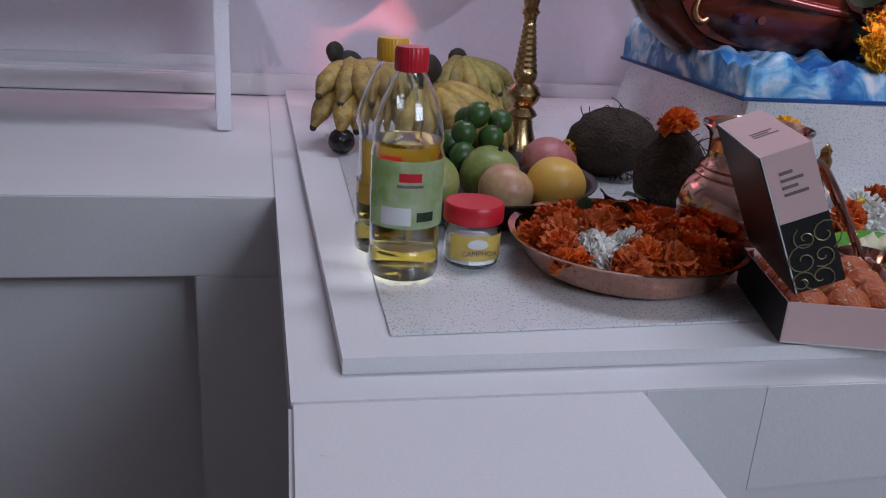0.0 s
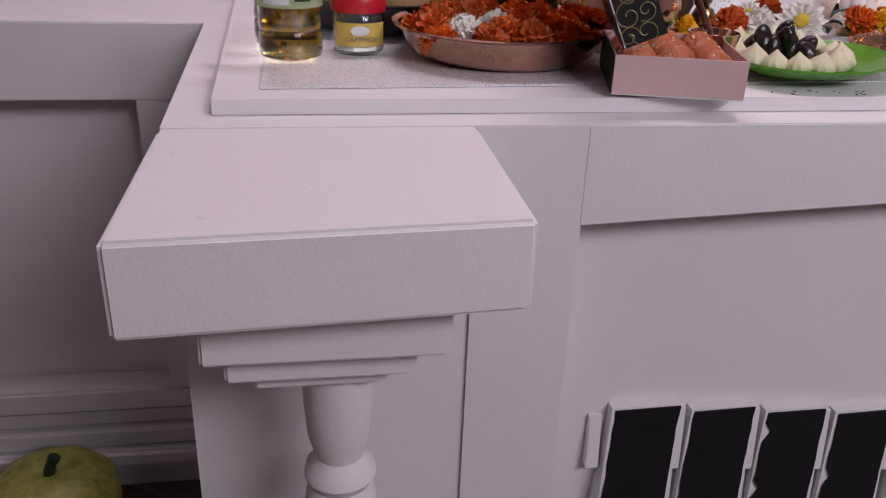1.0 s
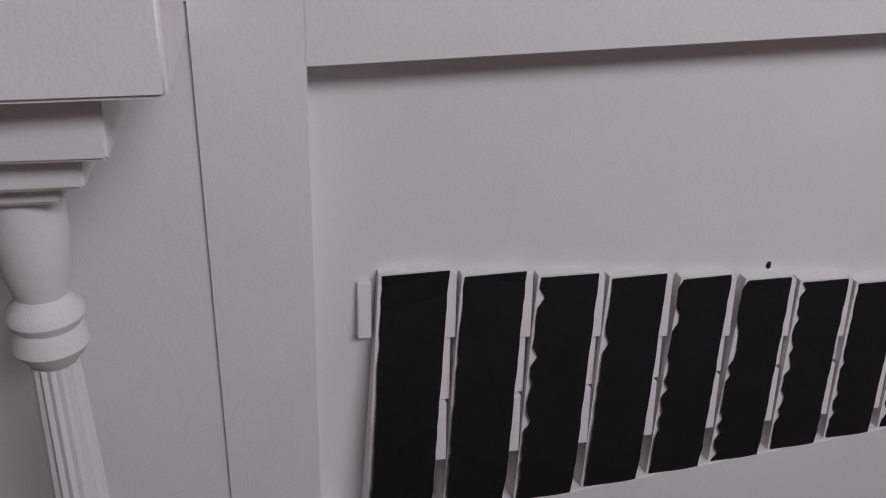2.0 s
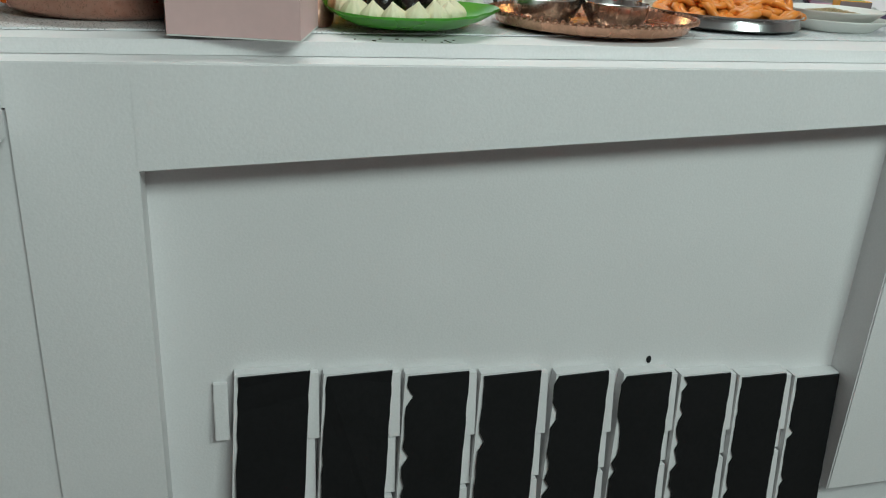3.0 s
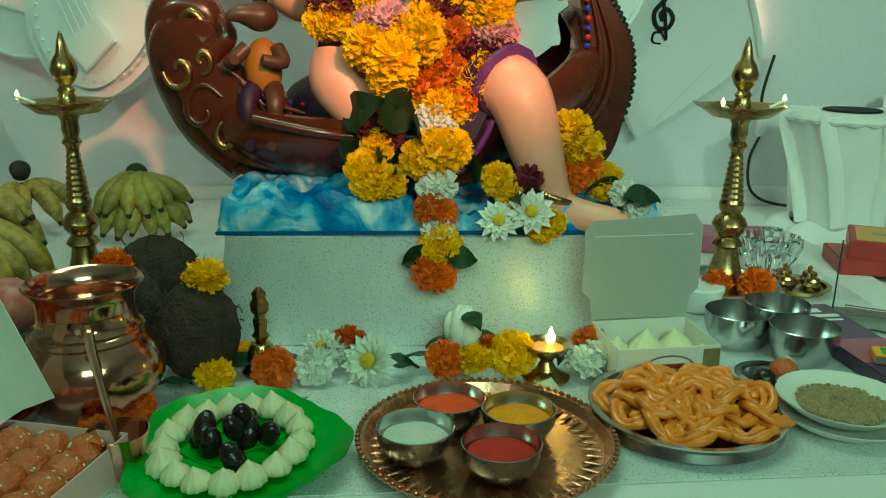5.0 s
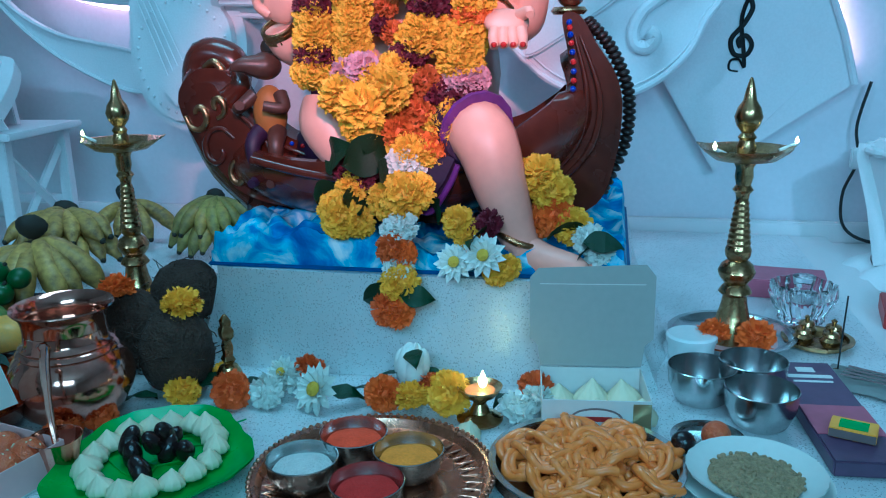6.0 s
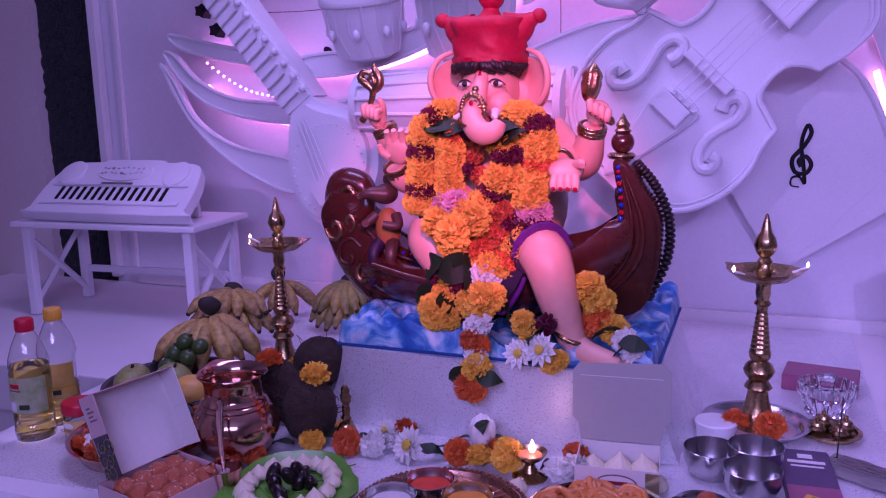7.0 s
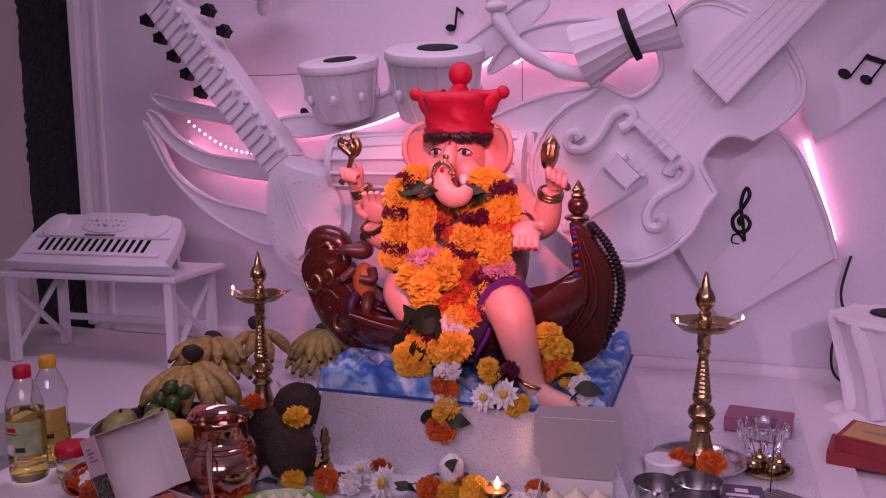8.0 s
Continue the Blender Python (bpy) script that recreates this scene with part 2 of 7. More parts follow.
# ---- builders ----
def bm_box(bm, x0, x1, y0, y1, z0, z1, m=None):
    v = [bm.verts.new((x, y, z)) for x in (x0, x1) for y in (y0, y1) for z in (z0, z1)]
    if m is not None:
        for q in v:
            q.co = m @ q.co
    for a in ((0, 1, 3, 2), (4, 6, 7, 5), (0, 4, 5, 1), (2, 3, 7, 6), (0, 2, 6, 4), (1, 5, 7, 3)):
        bm.faces.new([v[i] for i in a])
    return bm


def box(x0, x1, y0, y1, z0, z1, bevel=0.0, seg=2, m=None):
    bm = bm_box(bmesh.new(), x0, x1, y0, y1, z0, z1, m)
    if bevel:
        bmesh.ops.bevel(bm, geom=bm.edges[:], offset=bevel, segments=seg, affect="EDGES", clamp_overlap=True)
    return bm


def lathe(prof, n=32, at=(0, 0, 0), flute=0, depth=0.0, bm=None):
    """Turns a profile of (radius, height) about z. flute: ridges round it."""
    bm = bm or bmesh.new()
    rings = []
    for r, z in prof:
        ring = []
        for k in range(n):
            a = 2 * math.pi * k / n
            q = r * (1 + depth * math.cos(flute * a)) if flute else r
            ring.append(bm.verts.new((at[0] + q * math.cos(a), at[1] + q * math.sin(a), at[2] + z)))
        rings.append(ring)
    for lo, hi in zip(rings, rings[1:]):
        for k in range(n):
            bm.faces.new((lo[k], lo[(k + 1) % n], hi[(k + 1) % n], hi[k]))
    if prof[0][0] > 1e-4:
        bm.faces.new(rings[0][::-1])
    if prof[-1][0] > 1e-4:
        bm.faces.new(rings[-1])
    bmesh.ops.remove_doubles(bm, verts=bm.verts[:], dist=1e-5)
    return bm


def curve(pts, k=6, closed=False):
    """A smooth line through control points."""
    P = [Vector(p) for p in pts]
    n, out = len(P), []
    for i in range(n if closed else n - 1):
        a, b, c, d = (P[(i + j) % n] if closed else P[min(max(i + j, 0), n - 1)] for j in (-1, 0, 1, 2))
        for s in range(k):
            t = s / k
            out.append(0.5 * (2 * b + (c - a) * t + (2 * a - 5 * b + 4 * c - d) * t * t + (3 * b - a - 3 * c + d) * t ** 3))
    if not closed:
        out.append(P[-1])
    return out


def tube(pts, rads, n=8, bm=None, flat=1.0, closed=False):
    bm = bm or bmesh.new()
    P = [Vector(p) for p in pts]
    if not isinstance(rads, (list, tuple)):
        rads = [rads] * len(P)
    rings, up = [], Vector((0.13, 0.31, 0.94))
    for i, p in enumerate(P):
        d = (P[(i + 1) % len(P)] - P[i - 1]) if closed else P[min(i + 1, len(P) - 1)] - P[max(i - 1, 0)]
        d = d.normalized() if d.length > 1e-9 else Vector((0, 0, 1))
        s = d.cross(up)
        s = s.normalized() if s.length > 1e-4 else d.orthogonal().normalized()
        u = s.cross(d)
        up = u
        rings.append([bm.verts.new(p + rads[i] * (s * math.cos(2 * math.pi * k / n) + flat * u * math.sin(2 * math.pi * k / n))) for k in range(n)])
    pairs = list(zip(rings, rings[1:])) + ([(rings[-1], rings[0])] if closed else [])
    for lo, hi in pairs:
        for k in range(n):
            bm.faces.new((lo[k], lo[(k + 1) % n], hi[(k + 1) % n], hi[k]))
    if not closed:
        bm.faces.new(rings[0][::-1])
        bm.faces.new(rings[-1])
    bmesh.ops.recalc_face_normals(bm, faces=bm.faces[:])
    return bm


def ball(c, r, seg=16, rings=10, bm=None, rot=None, rough=0.0, freq=8.0):
    bm = bm or bmesh.new()
    r = (r, r, r) if isinstance(r, (int, float)) else r
    m = Matrix.Translation(c) @ (rot or Matrix.Identity(4)) @ Matrix.Diagonal((*r, 1))
    got = bmesh.ops.create_uvsphere(bm, u_segments=seg, v_segments=rings, radius=1, matrix=m)
    if rough:
        for v in got["verts"]:
            w = v.co - Vector(c)
            v.co = Vector(c) + w * (1 + rough * noise.noise(v.co * freq * 10))
    return bm


def prism(outline, y0, y1, bevel=0.0, seg=2, bm=None):
    """An outline of (x, z) made into a slab between two depths."""
    own = bmesh.new()
    lo = [own.verts.new((p[0], y0, p[1])) for p in outline]
    f = own.faces.new(lo)
    got = bmesh.ops.extrude_face_region(own, geom=[f])
    for v in got["geom"]:
        if isinstance(v, bmesh.types.BMVert):
            v.co.y = y1
    bmesh.ops.recalc_face_normals(own, faces=own.faces[:])
    if bevel:
        front = [e for e in own.edges if all(abs(v.co.y - y0) < 1e-6 for v in e.verts)]
        bmesh.ops.bevel(own, geom=front, offset=bevel, segments=seg, affect="EDGES", clamp_overlap=True)
    if bm is None:
        return own
    return merge(bm, own)


def merge(bm, other, index=None):
    if index is not None:
        for f in other.faces:
            f.material_index = index
    me = bpy.data.meshes.new("tmp")
    other.to_mesh(me)
    other.free()
    bm.from_mesh(me)
    bpy.data.meshes.remove(me)
    return bm


def mesh_of(name, bm, mats, smooth=35):
    me = bpy.data.meshes.new(name)
    bm.to_mesh(me)
    bm.free()
    for m in (mats if isinstance(mats, (list, tuple)) else [mats]):
        me.materials.append(m)
    if smooth:
        me.shade_smooth()
        me.set_sharp_from_angle(angle=radians(smooth))
    return me


def part(name, bm, mats, parent, label="", smooth=35, m=None):
    ob = new(name, mesh_of(name, bm, mats, smooth))
    ob.parent = parent
    if m is not None:
        ob.matrix_basis = m
    return tagged(ob, label)


def shared(name, me, parent, m):
    ob = new(name, me)
    ob.parent = parent
    ob.matrix_basis = m
    return ob


def thing(name, x, y, z, label, category, group="", kind="", rz=0.0):
    ob = new(name)
    ob.empty_display_size = 0.05
    ob.matrix_basis = pose(x, y, z, 0, 0, rz)
    return tagged(ob, label, category, group, kind)


def single(name, bm, mats, label, category, group="", kind="", m=None, smooth=35):
    ob = new(name, mesh_of(name, bm, mats, smooth))
    if m is not None:
        ob.matrix_basis = m
    return tagged(ob, label, category, group, kind)


def scatter(rng, r):
    a, q = rng.uniform(0, 2 * math.pi), r * math.sqrt(rng.random())
    return q * math.cos(a), q * math.sin(a)


# ---- room ----
FL, TOP, CEILZ = -0.24, 0.70, 2.56
single("floor", box(-2.6, 4.0, -3.0, 2.4, FL - 0.1, FL), FLOORM, "dark brown stone floor", "floor", kind="structure")
single("ceiling", box(-2.6, 4.0, -3.0, 2.4, CEILZ, CEILZ + 0.1), CEIL, "plain white ceiling", "ceiling", kind="structure")
single("wall_north", box(-0.775, 2.37, 2.085, 2.2, FL, CEILZ), WALLP, "white painted wall behind the altar", "wall", kind="structure")
single("wall_north", box(2.57, 4.0, 2.085, 2.2, FL, CEILZ), WALLP, "white painted wall beside the dark panel", "wall", kind="structure")
single("wall_north", box(-1.06, 2.57, 2.21, 2.26, FL, CEILZ), BEIGE, "plain wall behind the dark panels", "wall", kind="structure")
single("wall_north", box(-2.6, -1.06, 2.065, 2.2, FL, CEILZ), BEIGE, "beige painted wall beside the dark panel", "wall", kind="structure")
single("wall_south", box(-2.6, 4.0, -3.12, -3.0, FL, CEILZ), BEIGE, "plain beige wall", "wall", kind="structure")
single("wall_west", box(-2.72, -2.6, -3.0, 2.4, FL, CEILZ), BEIGE, "plain beige wall", "wall", kind="structure")
single("wall_east", box(4.0, 4.12, -3.0, 2.4, FL, CEILZ), BEIGE, "plain beige wall", "wall", kind="structure")


def leafy_panel(x0, x1):
    """A tall recessed strip with an uneven dark surface."""
    bm = bmesh.new()
    nx, nz, z0, z1 = 22, 150, FL, CEILZ
    rows = []
    for j in range(nz + 1):
        row = []
        for i in range(nx + 1):
            x, z = x0 + (x1 - x0) * i / nx, z0 + (z1 - z0) * j / nz
            row.append(bm.verts.new((x, 2.105 + 0.012 * noise.noise(Vector((x * 60, z * 60, 3))), z)))
        rows.append(row)
    for a, b in zip(rows, rows[1:]):
        for i in range(nx):
            bm.faces.new((a[i], a[i + 1], b[i + 1], b[i]))
    return single("wall_panel", bm, DARKMAT, "tall black-green textured leafy wall strip", "wall panel", kind="structure")


leafy_panel(-1.06, -0.775)
leafy_panel(2.37, 2.57)
single("trim", box(-0.775, -0.74, 2.05, 2.083, TOP + 0.02, CEILZ, 0.003), FOAM, "white upright strip beside the dark panel", "trim", kind="structure")
single("trim", box(-0.685, -0.662, 2.065, 2.083, TOP + 0.02, CEILZ, 0.003), FOAM, "thin white upright strip on the wall", "trim", kind="structure")
single("baseboard", box(-0.661, 2.36, 2.06, 2.083, TOP, TOP + 0.05, 0.004), FOAM, "low white board along the foot of the wall", "baseboard", kind="structure")

# ---- the white altar platform ----
altar = thing("altar_platform", 0.9, 1.3, FL, "white foam-board altar platform with a projecting pier and panelled front", "altar")


def altar_part(name, bm, mat=FOAM, label="", smooth=35):
    return part(name, bm, mat, altar, label, smooth, m=Matrix.Translation((-0.9, -1.3, -FL)))


# platform tops
slab = bmesh.new()
lo = [slab.verts.new((x, y, 0.655)) for x, y in ((0.036, 0.597), (2.7, 0.597), (2.7, 2.083), (-0.02, 2.083))]
got = bmesh.ops.extrude_face_region(slab, geom=[slab.faces.new(lo)])
bmesh.ops.translate(slab, verts=[v for v in got["geom"] if isinstance(v, bmesh.types.BMVert)], vec=(0, 0, TOP - 0.655))
bmesh.ops.recalc_face_normals(slab, faces=slab.faces[:])
altar_part("top_slab", slab)
altar_part("wing_top", box(-1.3, 0.03, 1.196, 2.081, 0.64, TOP - 0.003))
# left wing front: frame with a recessed panel and mouldings below
altar_part("wing_rail", box(-1.3, 0.034, 1.186, 1.195, 0.575, TOP - 0.0005, 0.002))
altar_part("wing_stile", box(-0.105, 0.034, 1.187, 1.24, 0.02, 0.5745, 0.002))
altar_part("wing_panel", box(-1.3, -0.107, 1.262, 1.29, -0.02, 0.6))
altar_part("wing_sill", box(-1.3, 0.017, 1.19, 1.26, -0.03, 0.018, 0.006))
for k, (z0, z1, dy) in enumerate(((-0.075, -0.033, 0.018), (-0.12, -0.078, 0.006), (-0.16, -0.123, -0.008))):
    altar_part("moulding", box(-1.3, 0.017, 1.19 + dy, 1.27, z0, z1, 0.008, 3))
altar_part("wing_base", box(-1.3, 0.017, 1.23, 1.29, FL, -0.125))
altar_part("side_board", box(0.04, 0.06, 0.642, 1.185, FL, 0.654, 0.002))
# front: pillar board, stile, sloping fascia, recessed panel, far stile
altar_part("pillar_board", box(0.037, 0.3442, 0.601, 0.64, FL, 0.653))
altar_part("stile", box(0.3445, 0.461, 0.5962, 0.66, FL, 0.6985))
altar_part("fascia", prism([(0.4603, 0.589), (1.43, 0.634), (1.43, 0.6985), (0.4603, 0.6985)], 0.5955, 0.66))
altar_part("recessed_panel", box(0.455, 1.5, 0.652, 0.67, FL, 0.655))
altar_part("stile", prism([(1.432, 0.05), (1.60, 0.05), (1.60, 0.6985), (1.4305, 0.6985)], 0.5962, 0.66, 0.002))
altar_part("front_board", box(1.602, 2.7, 0.60, 0.66, FL, 0.6535, 0.003))
altar_part("sill", prism([(0.4615, FL), (1.60, FL), (1.60, 0.02), (0.4615, -0.08)], 0.596, 0.66, 0.003))
# projecting pier: cap, stepped corbel and turned column
cap = bmesh.new()
lo = [cap.verts.new((x, y, 0.624)) for x, y in ((0.036, 0.33), (0.342, 0.35), (0.342, 0.5965), (0.034, 0.5965))]
got = bmesh.ops.extrude_face_region(cap, geom=[cap.faces.new(lo)])
bmesh.ops.translate(cap, verts=[v for v in got["geom"] if isinstance(v, bmesh.types.BMVert)], vec=(0, 0, TOP - 0.624))
bmesh.ops.recalc_face_normals(cap, faces=cap.faces[:])
bmesh.ops.bevel(cap, geom=cap.edges[:], offset=0.004, segments=3, affect="EDGES", clamp_overlap=True)
altar_part("pier_cap", cap)
altar_part("corbel_step", box(0.085, 0.288, 0.385, 0.60, 0.565, 0.6225, 0.003))
altar_part("corbel_step", box(0.1, 0.262, 0.41, 0.60, 0.532, 0.5635, 0.003))
altar_part("corbel_step", box(0.122, 0.238, 0.43, 0.60, 0.512, 0.5305, 0.003))
col = [(0.034, 0.51), (0.034, 0.47), (0.031, 0.43), (0.024, 0.405), (0.026, 0.400), (0.034, 0.392), (0.036, 0.382), (0.031, 0.372), (0.034, 0.362), (0.036, 0.35), (0.03, 0.34), (0.022, 0.33)]
altar_part("column_neck", lathe(col[::-1], 28, (0.196, 0.475, 0)))
altar_part("column_shaft", lathe([(0.034, FL + 0.06), (0.032, FL + 0.2), (0.022, 0.329)], 64, (0.196, 0.475, 0), 16, 0.05))
altar_part("column_foot", box(0.13, 0.25, 0.415, 0.535, FL, FL + 0.06, 0.006))


def black_bars():
    """Nine white strips with ragged black painted faces, like piano keys, leaning on the panel, with white fillers between."""
    rng = random.Random(4)

    def lean(bm):
        for q in bm.verts:
            q.co.y += 0.037 * min(1, max(0, q.co.z / 0.29)) if q.co.y < 0.645 else 0
        return bm

    for k in range(9):
        x = 0.549 + 0.1085 * k - 0.00095 * k * k
        w = 0.0885 - 0.0019 * k
        top, low = 0.312 - 0.0092 * k, -0.07 + 0.0088 * k
        left, right = [], []
        for j in range(25):
            f = j / 24
            z = low + (top - low) * f
            shift = (-0.022 + 0.0018 * k) * (1 - f)
            jag = 0.002 * rng.random() + (rng.uniform(0.004, 0.009) if rng.random() < (0.0, 0.02, 0.12, 0.05, 0.18, 0.22, 0.2, 0.18, 0.2)[k] else 0)
            left.append((x + shift + jag, z))
            right.append((x + shift + w - 0.0015 * rng.random(), z + (0.0025 * rng.random() if j == 24 else 0)))
        strip = altar_part("strip", lean(prism([(left[0][0] - 0.004, low - 0.002), (right[0][0] + 0.001, low - 0.002), (right[-1][0] + 0.001, top + 0.003), (left[-1][0] - 0.004, top + 0.003)], 0.600, 0.6515)), FOAM, "white strip with a black painted face" if k == 0 else "")
        part("black_face", lean(prism(left + right[::-1], 0.5972, 0.5998)), BLACK, strip, "ragged black paint" if k == 0 else "", 0)
        if k < 8:
            for j, (z0, z1) in enumerate(((0.215 - 0.0088 * k, 0.306 - 0.0092 * k), (0.12, 0.212 - 0.0088 * k), (0.03, 0.117))):
                sh = (-0.022 + 0.0018 * k) * (1 - (z0 - low) / (top - low))
                altar_part("filler", lean(box(x + w + sh + 0.002, x + w + sh + 0.0165, 0.605 + 0.006 * (j % 2), 0.6515, z0, z1)), FOAM)
    altar_part("filler", lean(box(0.519, 0.5365, 0.608, 0.6515, 0.222, 0.3, 0.001)), FOAM)


black_bars()

# foam sheet and glitter mat on the platform


def flat_sheet(name, corners, z0, z1, mat, label, category, waves=0.0, n=40):
    """A thin sheet between four corners (x, y), slightly uneven."""
    bm = bmesh.new()
    a, b, c, d = (Vector((*p, 0)) for p in corners)
    grids = []
    for zz in (z0, z1):
        g = []
        for j in range(n + 1):
            row = []
            for i in range(n + 1):
                u, v = i / n, j / n
                p = (a * (1 - u) + b * u) * (1 - v) + (d * (1 - u) + c * u) * v
                w = waves * noise.noise(Vector((p.x * 9, p.y * 9, 1))) if zz == z1 else 0
                row.append(bm.verts.new((p.x, p.y, zz + w)))
            g.append(row)
        grids.append(g)
    for gi, g in enumerate(grids):
        for j in range(n):
            for i in range(n):
                q = (g[j][i], g[j][i + 1], g[j + 1][i + 1], g[j + 1][i])
                bm.faces.new(q if gi else q[::-1])
    lo, hi = grids
    for i in range(n):
        bm.faces.new((lo[0][i], lo[0][i + 1], hi[0][i + 1], hi[0][i]))
        bm.faces.new((lo[n][i + 1], lo[n][i], hi[n][i], hi[n][i + 1]))
        bm.faces.new((lo[i + 1][0], lo[i][0], hi[i][0], hi[i + 1][0]))
        bm.faces.new((lo[i][n], lo[i + 1][n], hi[i + 1][n], hi[i][n]))
    return single(name, bm, mat, label, category, smooth=30)


flat_sheet("foam_sheet", ((0.08, 0.64), (1.80, 0.648), (1.80, 2.055), (0.022, 2.055)), TOP + 0.0005, TOP + 0.016, FOAM, "white foam sheet laid over the altar platform", "foam sheet", 0.0006)
flat_sheet("glitter_mat", ((0.126, 0.68), (1.715, 0.745), (1.715, 2.05), (0.105, 2.05)), TOP + 0.0167, TOP + 0.0185, SILVER, "silver glitter mat spread on the altar", "mat", 0.0012, 80)
MAT = TOP + 0.019

# ---- draped plinth under the statue ----


def draped_plinth():
    bm = bmesh.new()
    n, m = 90, 16
    loops = []
    for j in range(m + 1):
        f = j / m
        z = MAT + (0.873 - MAT) * (1 - f)
        loop = []
        for k in range(n):
            a = 2 * math.pi * k / n
            c, s = math.cos(a), math.sin(a)
            q = 1 / max(abs(c), abs(s)) ** 0.92
            sx, sy = 0.318 + (0.075 if c < 0 else 0.06) * f ** 1.6 * abs(c), 0.245 + (0.016 if s < 0 else 0.05) * f ** 1.5 * abs(s)
            fold = 1 + (0.012 * noise.noise(Vector((a * 3, f * 1.2, 2))) + 0.01 * math.sin(a * 17 + 3 * f)) * f
            loop.append(bm.verts.new((1.006 + sx * c * q * fold, 1.345 + sy * s * q * fold, z)))
        loops.append(loop)
    for hi, lo in zip(loops, loops[1:]):
        for k in range(n):
            bm.faces.new((lo[k], lo[(k + 1) % n], hi[(k + 1) % n], hi[k]))
    bm.faces.new(loops[0])
    bm.faces.new(loops[-1][::-1])
    v = thing("draped_plinth", 1.006, 1.345, MAT, "box plinth draped in silver glitter sheet under the statue", "plinth")
    part("drape", bm, SILVER, v, smooth=50, m=Matrix.Translation((-1.006, -1.345, -MAT)))


draped_plinth()


# small flaws of the foam
for k, (x, y, r) in enumerate(((0.1, 0.372, 0.0045), (0.172, 0.43, 0.0035), (0.255, 0.432, 0.003), (0.06, 0.52, 0.003), (0.3, 0.36, 0.0025))):
    altar_part("dent", ball((x, y, TOP), (r, r * 0.6, 0.0004), 10, 6), WHITECARD)
altar_part("nail", ball((1.117, 0.6515, 0.279), (0.004, 0.003, 0.006), 10, 6, rough=0.3), BLACK)


# ---- white relief on the wall ----
def outline(pts, k=5):
    return [(p.x, p.y) for p in curve([(x, z, 0) for x, z in pts], k, True)]


def violin():
    v = thing("violin_relief", 1.343, 1.9, 1.3, "large white foam violin relief leaning on the wall", "wall relief")
    off = Matrix.Translation((-1.343, -1.9, -1.3))
    # body outline along its own axis u (towards the neck) and across w, from the bridge
    half = [(-0.36, 0.0), (-0.35, 0.09), (-0.295, 0.19), (-0.2, 0.237), (-0.107, 0.24), (-0.045, 0.218), (0.0, 0.211), (0.008, 0.205), (0.02, 0.165), (0.036, 0.127), (0.08, 0.112), (0.13, 0.118), (0.16, 0.15), (0.17, 0.174), (0.18, 0.176), (0.23, 0.19), (0.305, 0.19), (0.355, 0.15), (0.382, 0.08), (0.39, 0.03)]
    pts = half + [(u, -w) for u, w in half[:0:-1]]
    ax, az = 0.697, 0.717

    def put(u, w):
        return (1.343 + ax * u - az * w, 1.408 + az * u + ax * w)

    body = outline([put(u, w) for u, w in pts], 4)
    part("body", prism(body, 1.84, 1.93, 0.004), FOAM2, v, m=off)
    for inset, r in ((1.0, 0.0075), (0.955, 0.0022)):
        c = put(0.02, 0)
        part("edging", tube([(c[0] + (p[0] - c[0]) * inset, 1.838, c[1] + (p[1] - c[1]) * inset) for p in body], r, 8, closed=True), FOAM2, v, m=off)
    board = part("fingerboard", prism([put(0.19, 0.063), put(0.185, -0.063), put(0.95, -0.045), put(0.95, 0.045)], 1.76, 1.835, 0.004), FOAM2, v, m=off)
    for w in (-0.036, -0.012, 0.012, 0.036):
        a, b = put(0.2, w), put(0.93, w * 0.75)
        part("groove_line", tube([(a[0], 1.7598, a[1]), (b[0], 1.7598, b[1])], 0.0012, 5), FOAM2, board)
    part("bridge", prism([put(-0.012, 0.07), put(-0.012, -0.07), put(0.014, -0.07), put(0.014, 0.07)], 1.79, 1.838, 0.003), FOAM2, v, m=off)
    part("tailpiece", prism(outline([put(-0.09, 0.06), put(-0.075, 0.0), put(-0.085, -0.055), put(-0.13, -0.058), put(-0.27, -0.03), put(-0.345, -0.008), put(-0.345, 0.012), put(-0.25, 0.035), put(-0.13, 0.062)], 3), 1.818, 1.838, 0.006, 3), FOAM2, v, m=off)
    part("tail_block", prism([put(-0.145, 0.046), put(-0.095, 0.046), put(-0.095, -0.04), put(-0.145, -0.04)], 1.785, 1.817, 0.003), FOAM2, v, m=off)
    for k in range(4):
        part("tail_notch", prism([put(-0.093, 0.03 - 0.022 * k), put(-0.082, 0.03 - 0.022 * k), put(-0.082, 0.018 - 0.022 * k), put(-0.093, 0.018 - 0.022 * k)], 1.80, 1.8175, 0.002), FOAM2, v, m=off)
    hole = [(-0.045, 0.088), (-0.02, 0.08), (0.004, 0.092), (-0.002, 0.118), (-0.035, 0.128), (-0.075, 0.118), (-0.115, 0.112), (-0.155, 0.124), (-0.175, 0.15), (-0.162, 0.172), (-0.138, 0.168), (-0.14, 0.148)]
    for sx in (1, -1):
        line = curve([(put(u, sx * w)[0], 1.832, put(u, sx * w)[1]) for u, w in hole], 5)
        part("sound_hole", tube(line, [0.0125 + 0.004 * abs(2 * i / len(line) - 1) + 0.0012 * (i % 2) for i in range(len(line))], 10), FOAM2, v, m=off)
    for w in (-0.03, -0.01, 0.01, 0.03):
        a, b = put(-0.09, w * 0.9), put(0.2, w)
        part("string", tube([(a[0], 1.80, a[1]), (put(0, w)[0], 1.788, put(0, w)[1]), (b[0], 1.775, b[1])], 0.0014, 5), FOAM2, v, m=off)


violin()


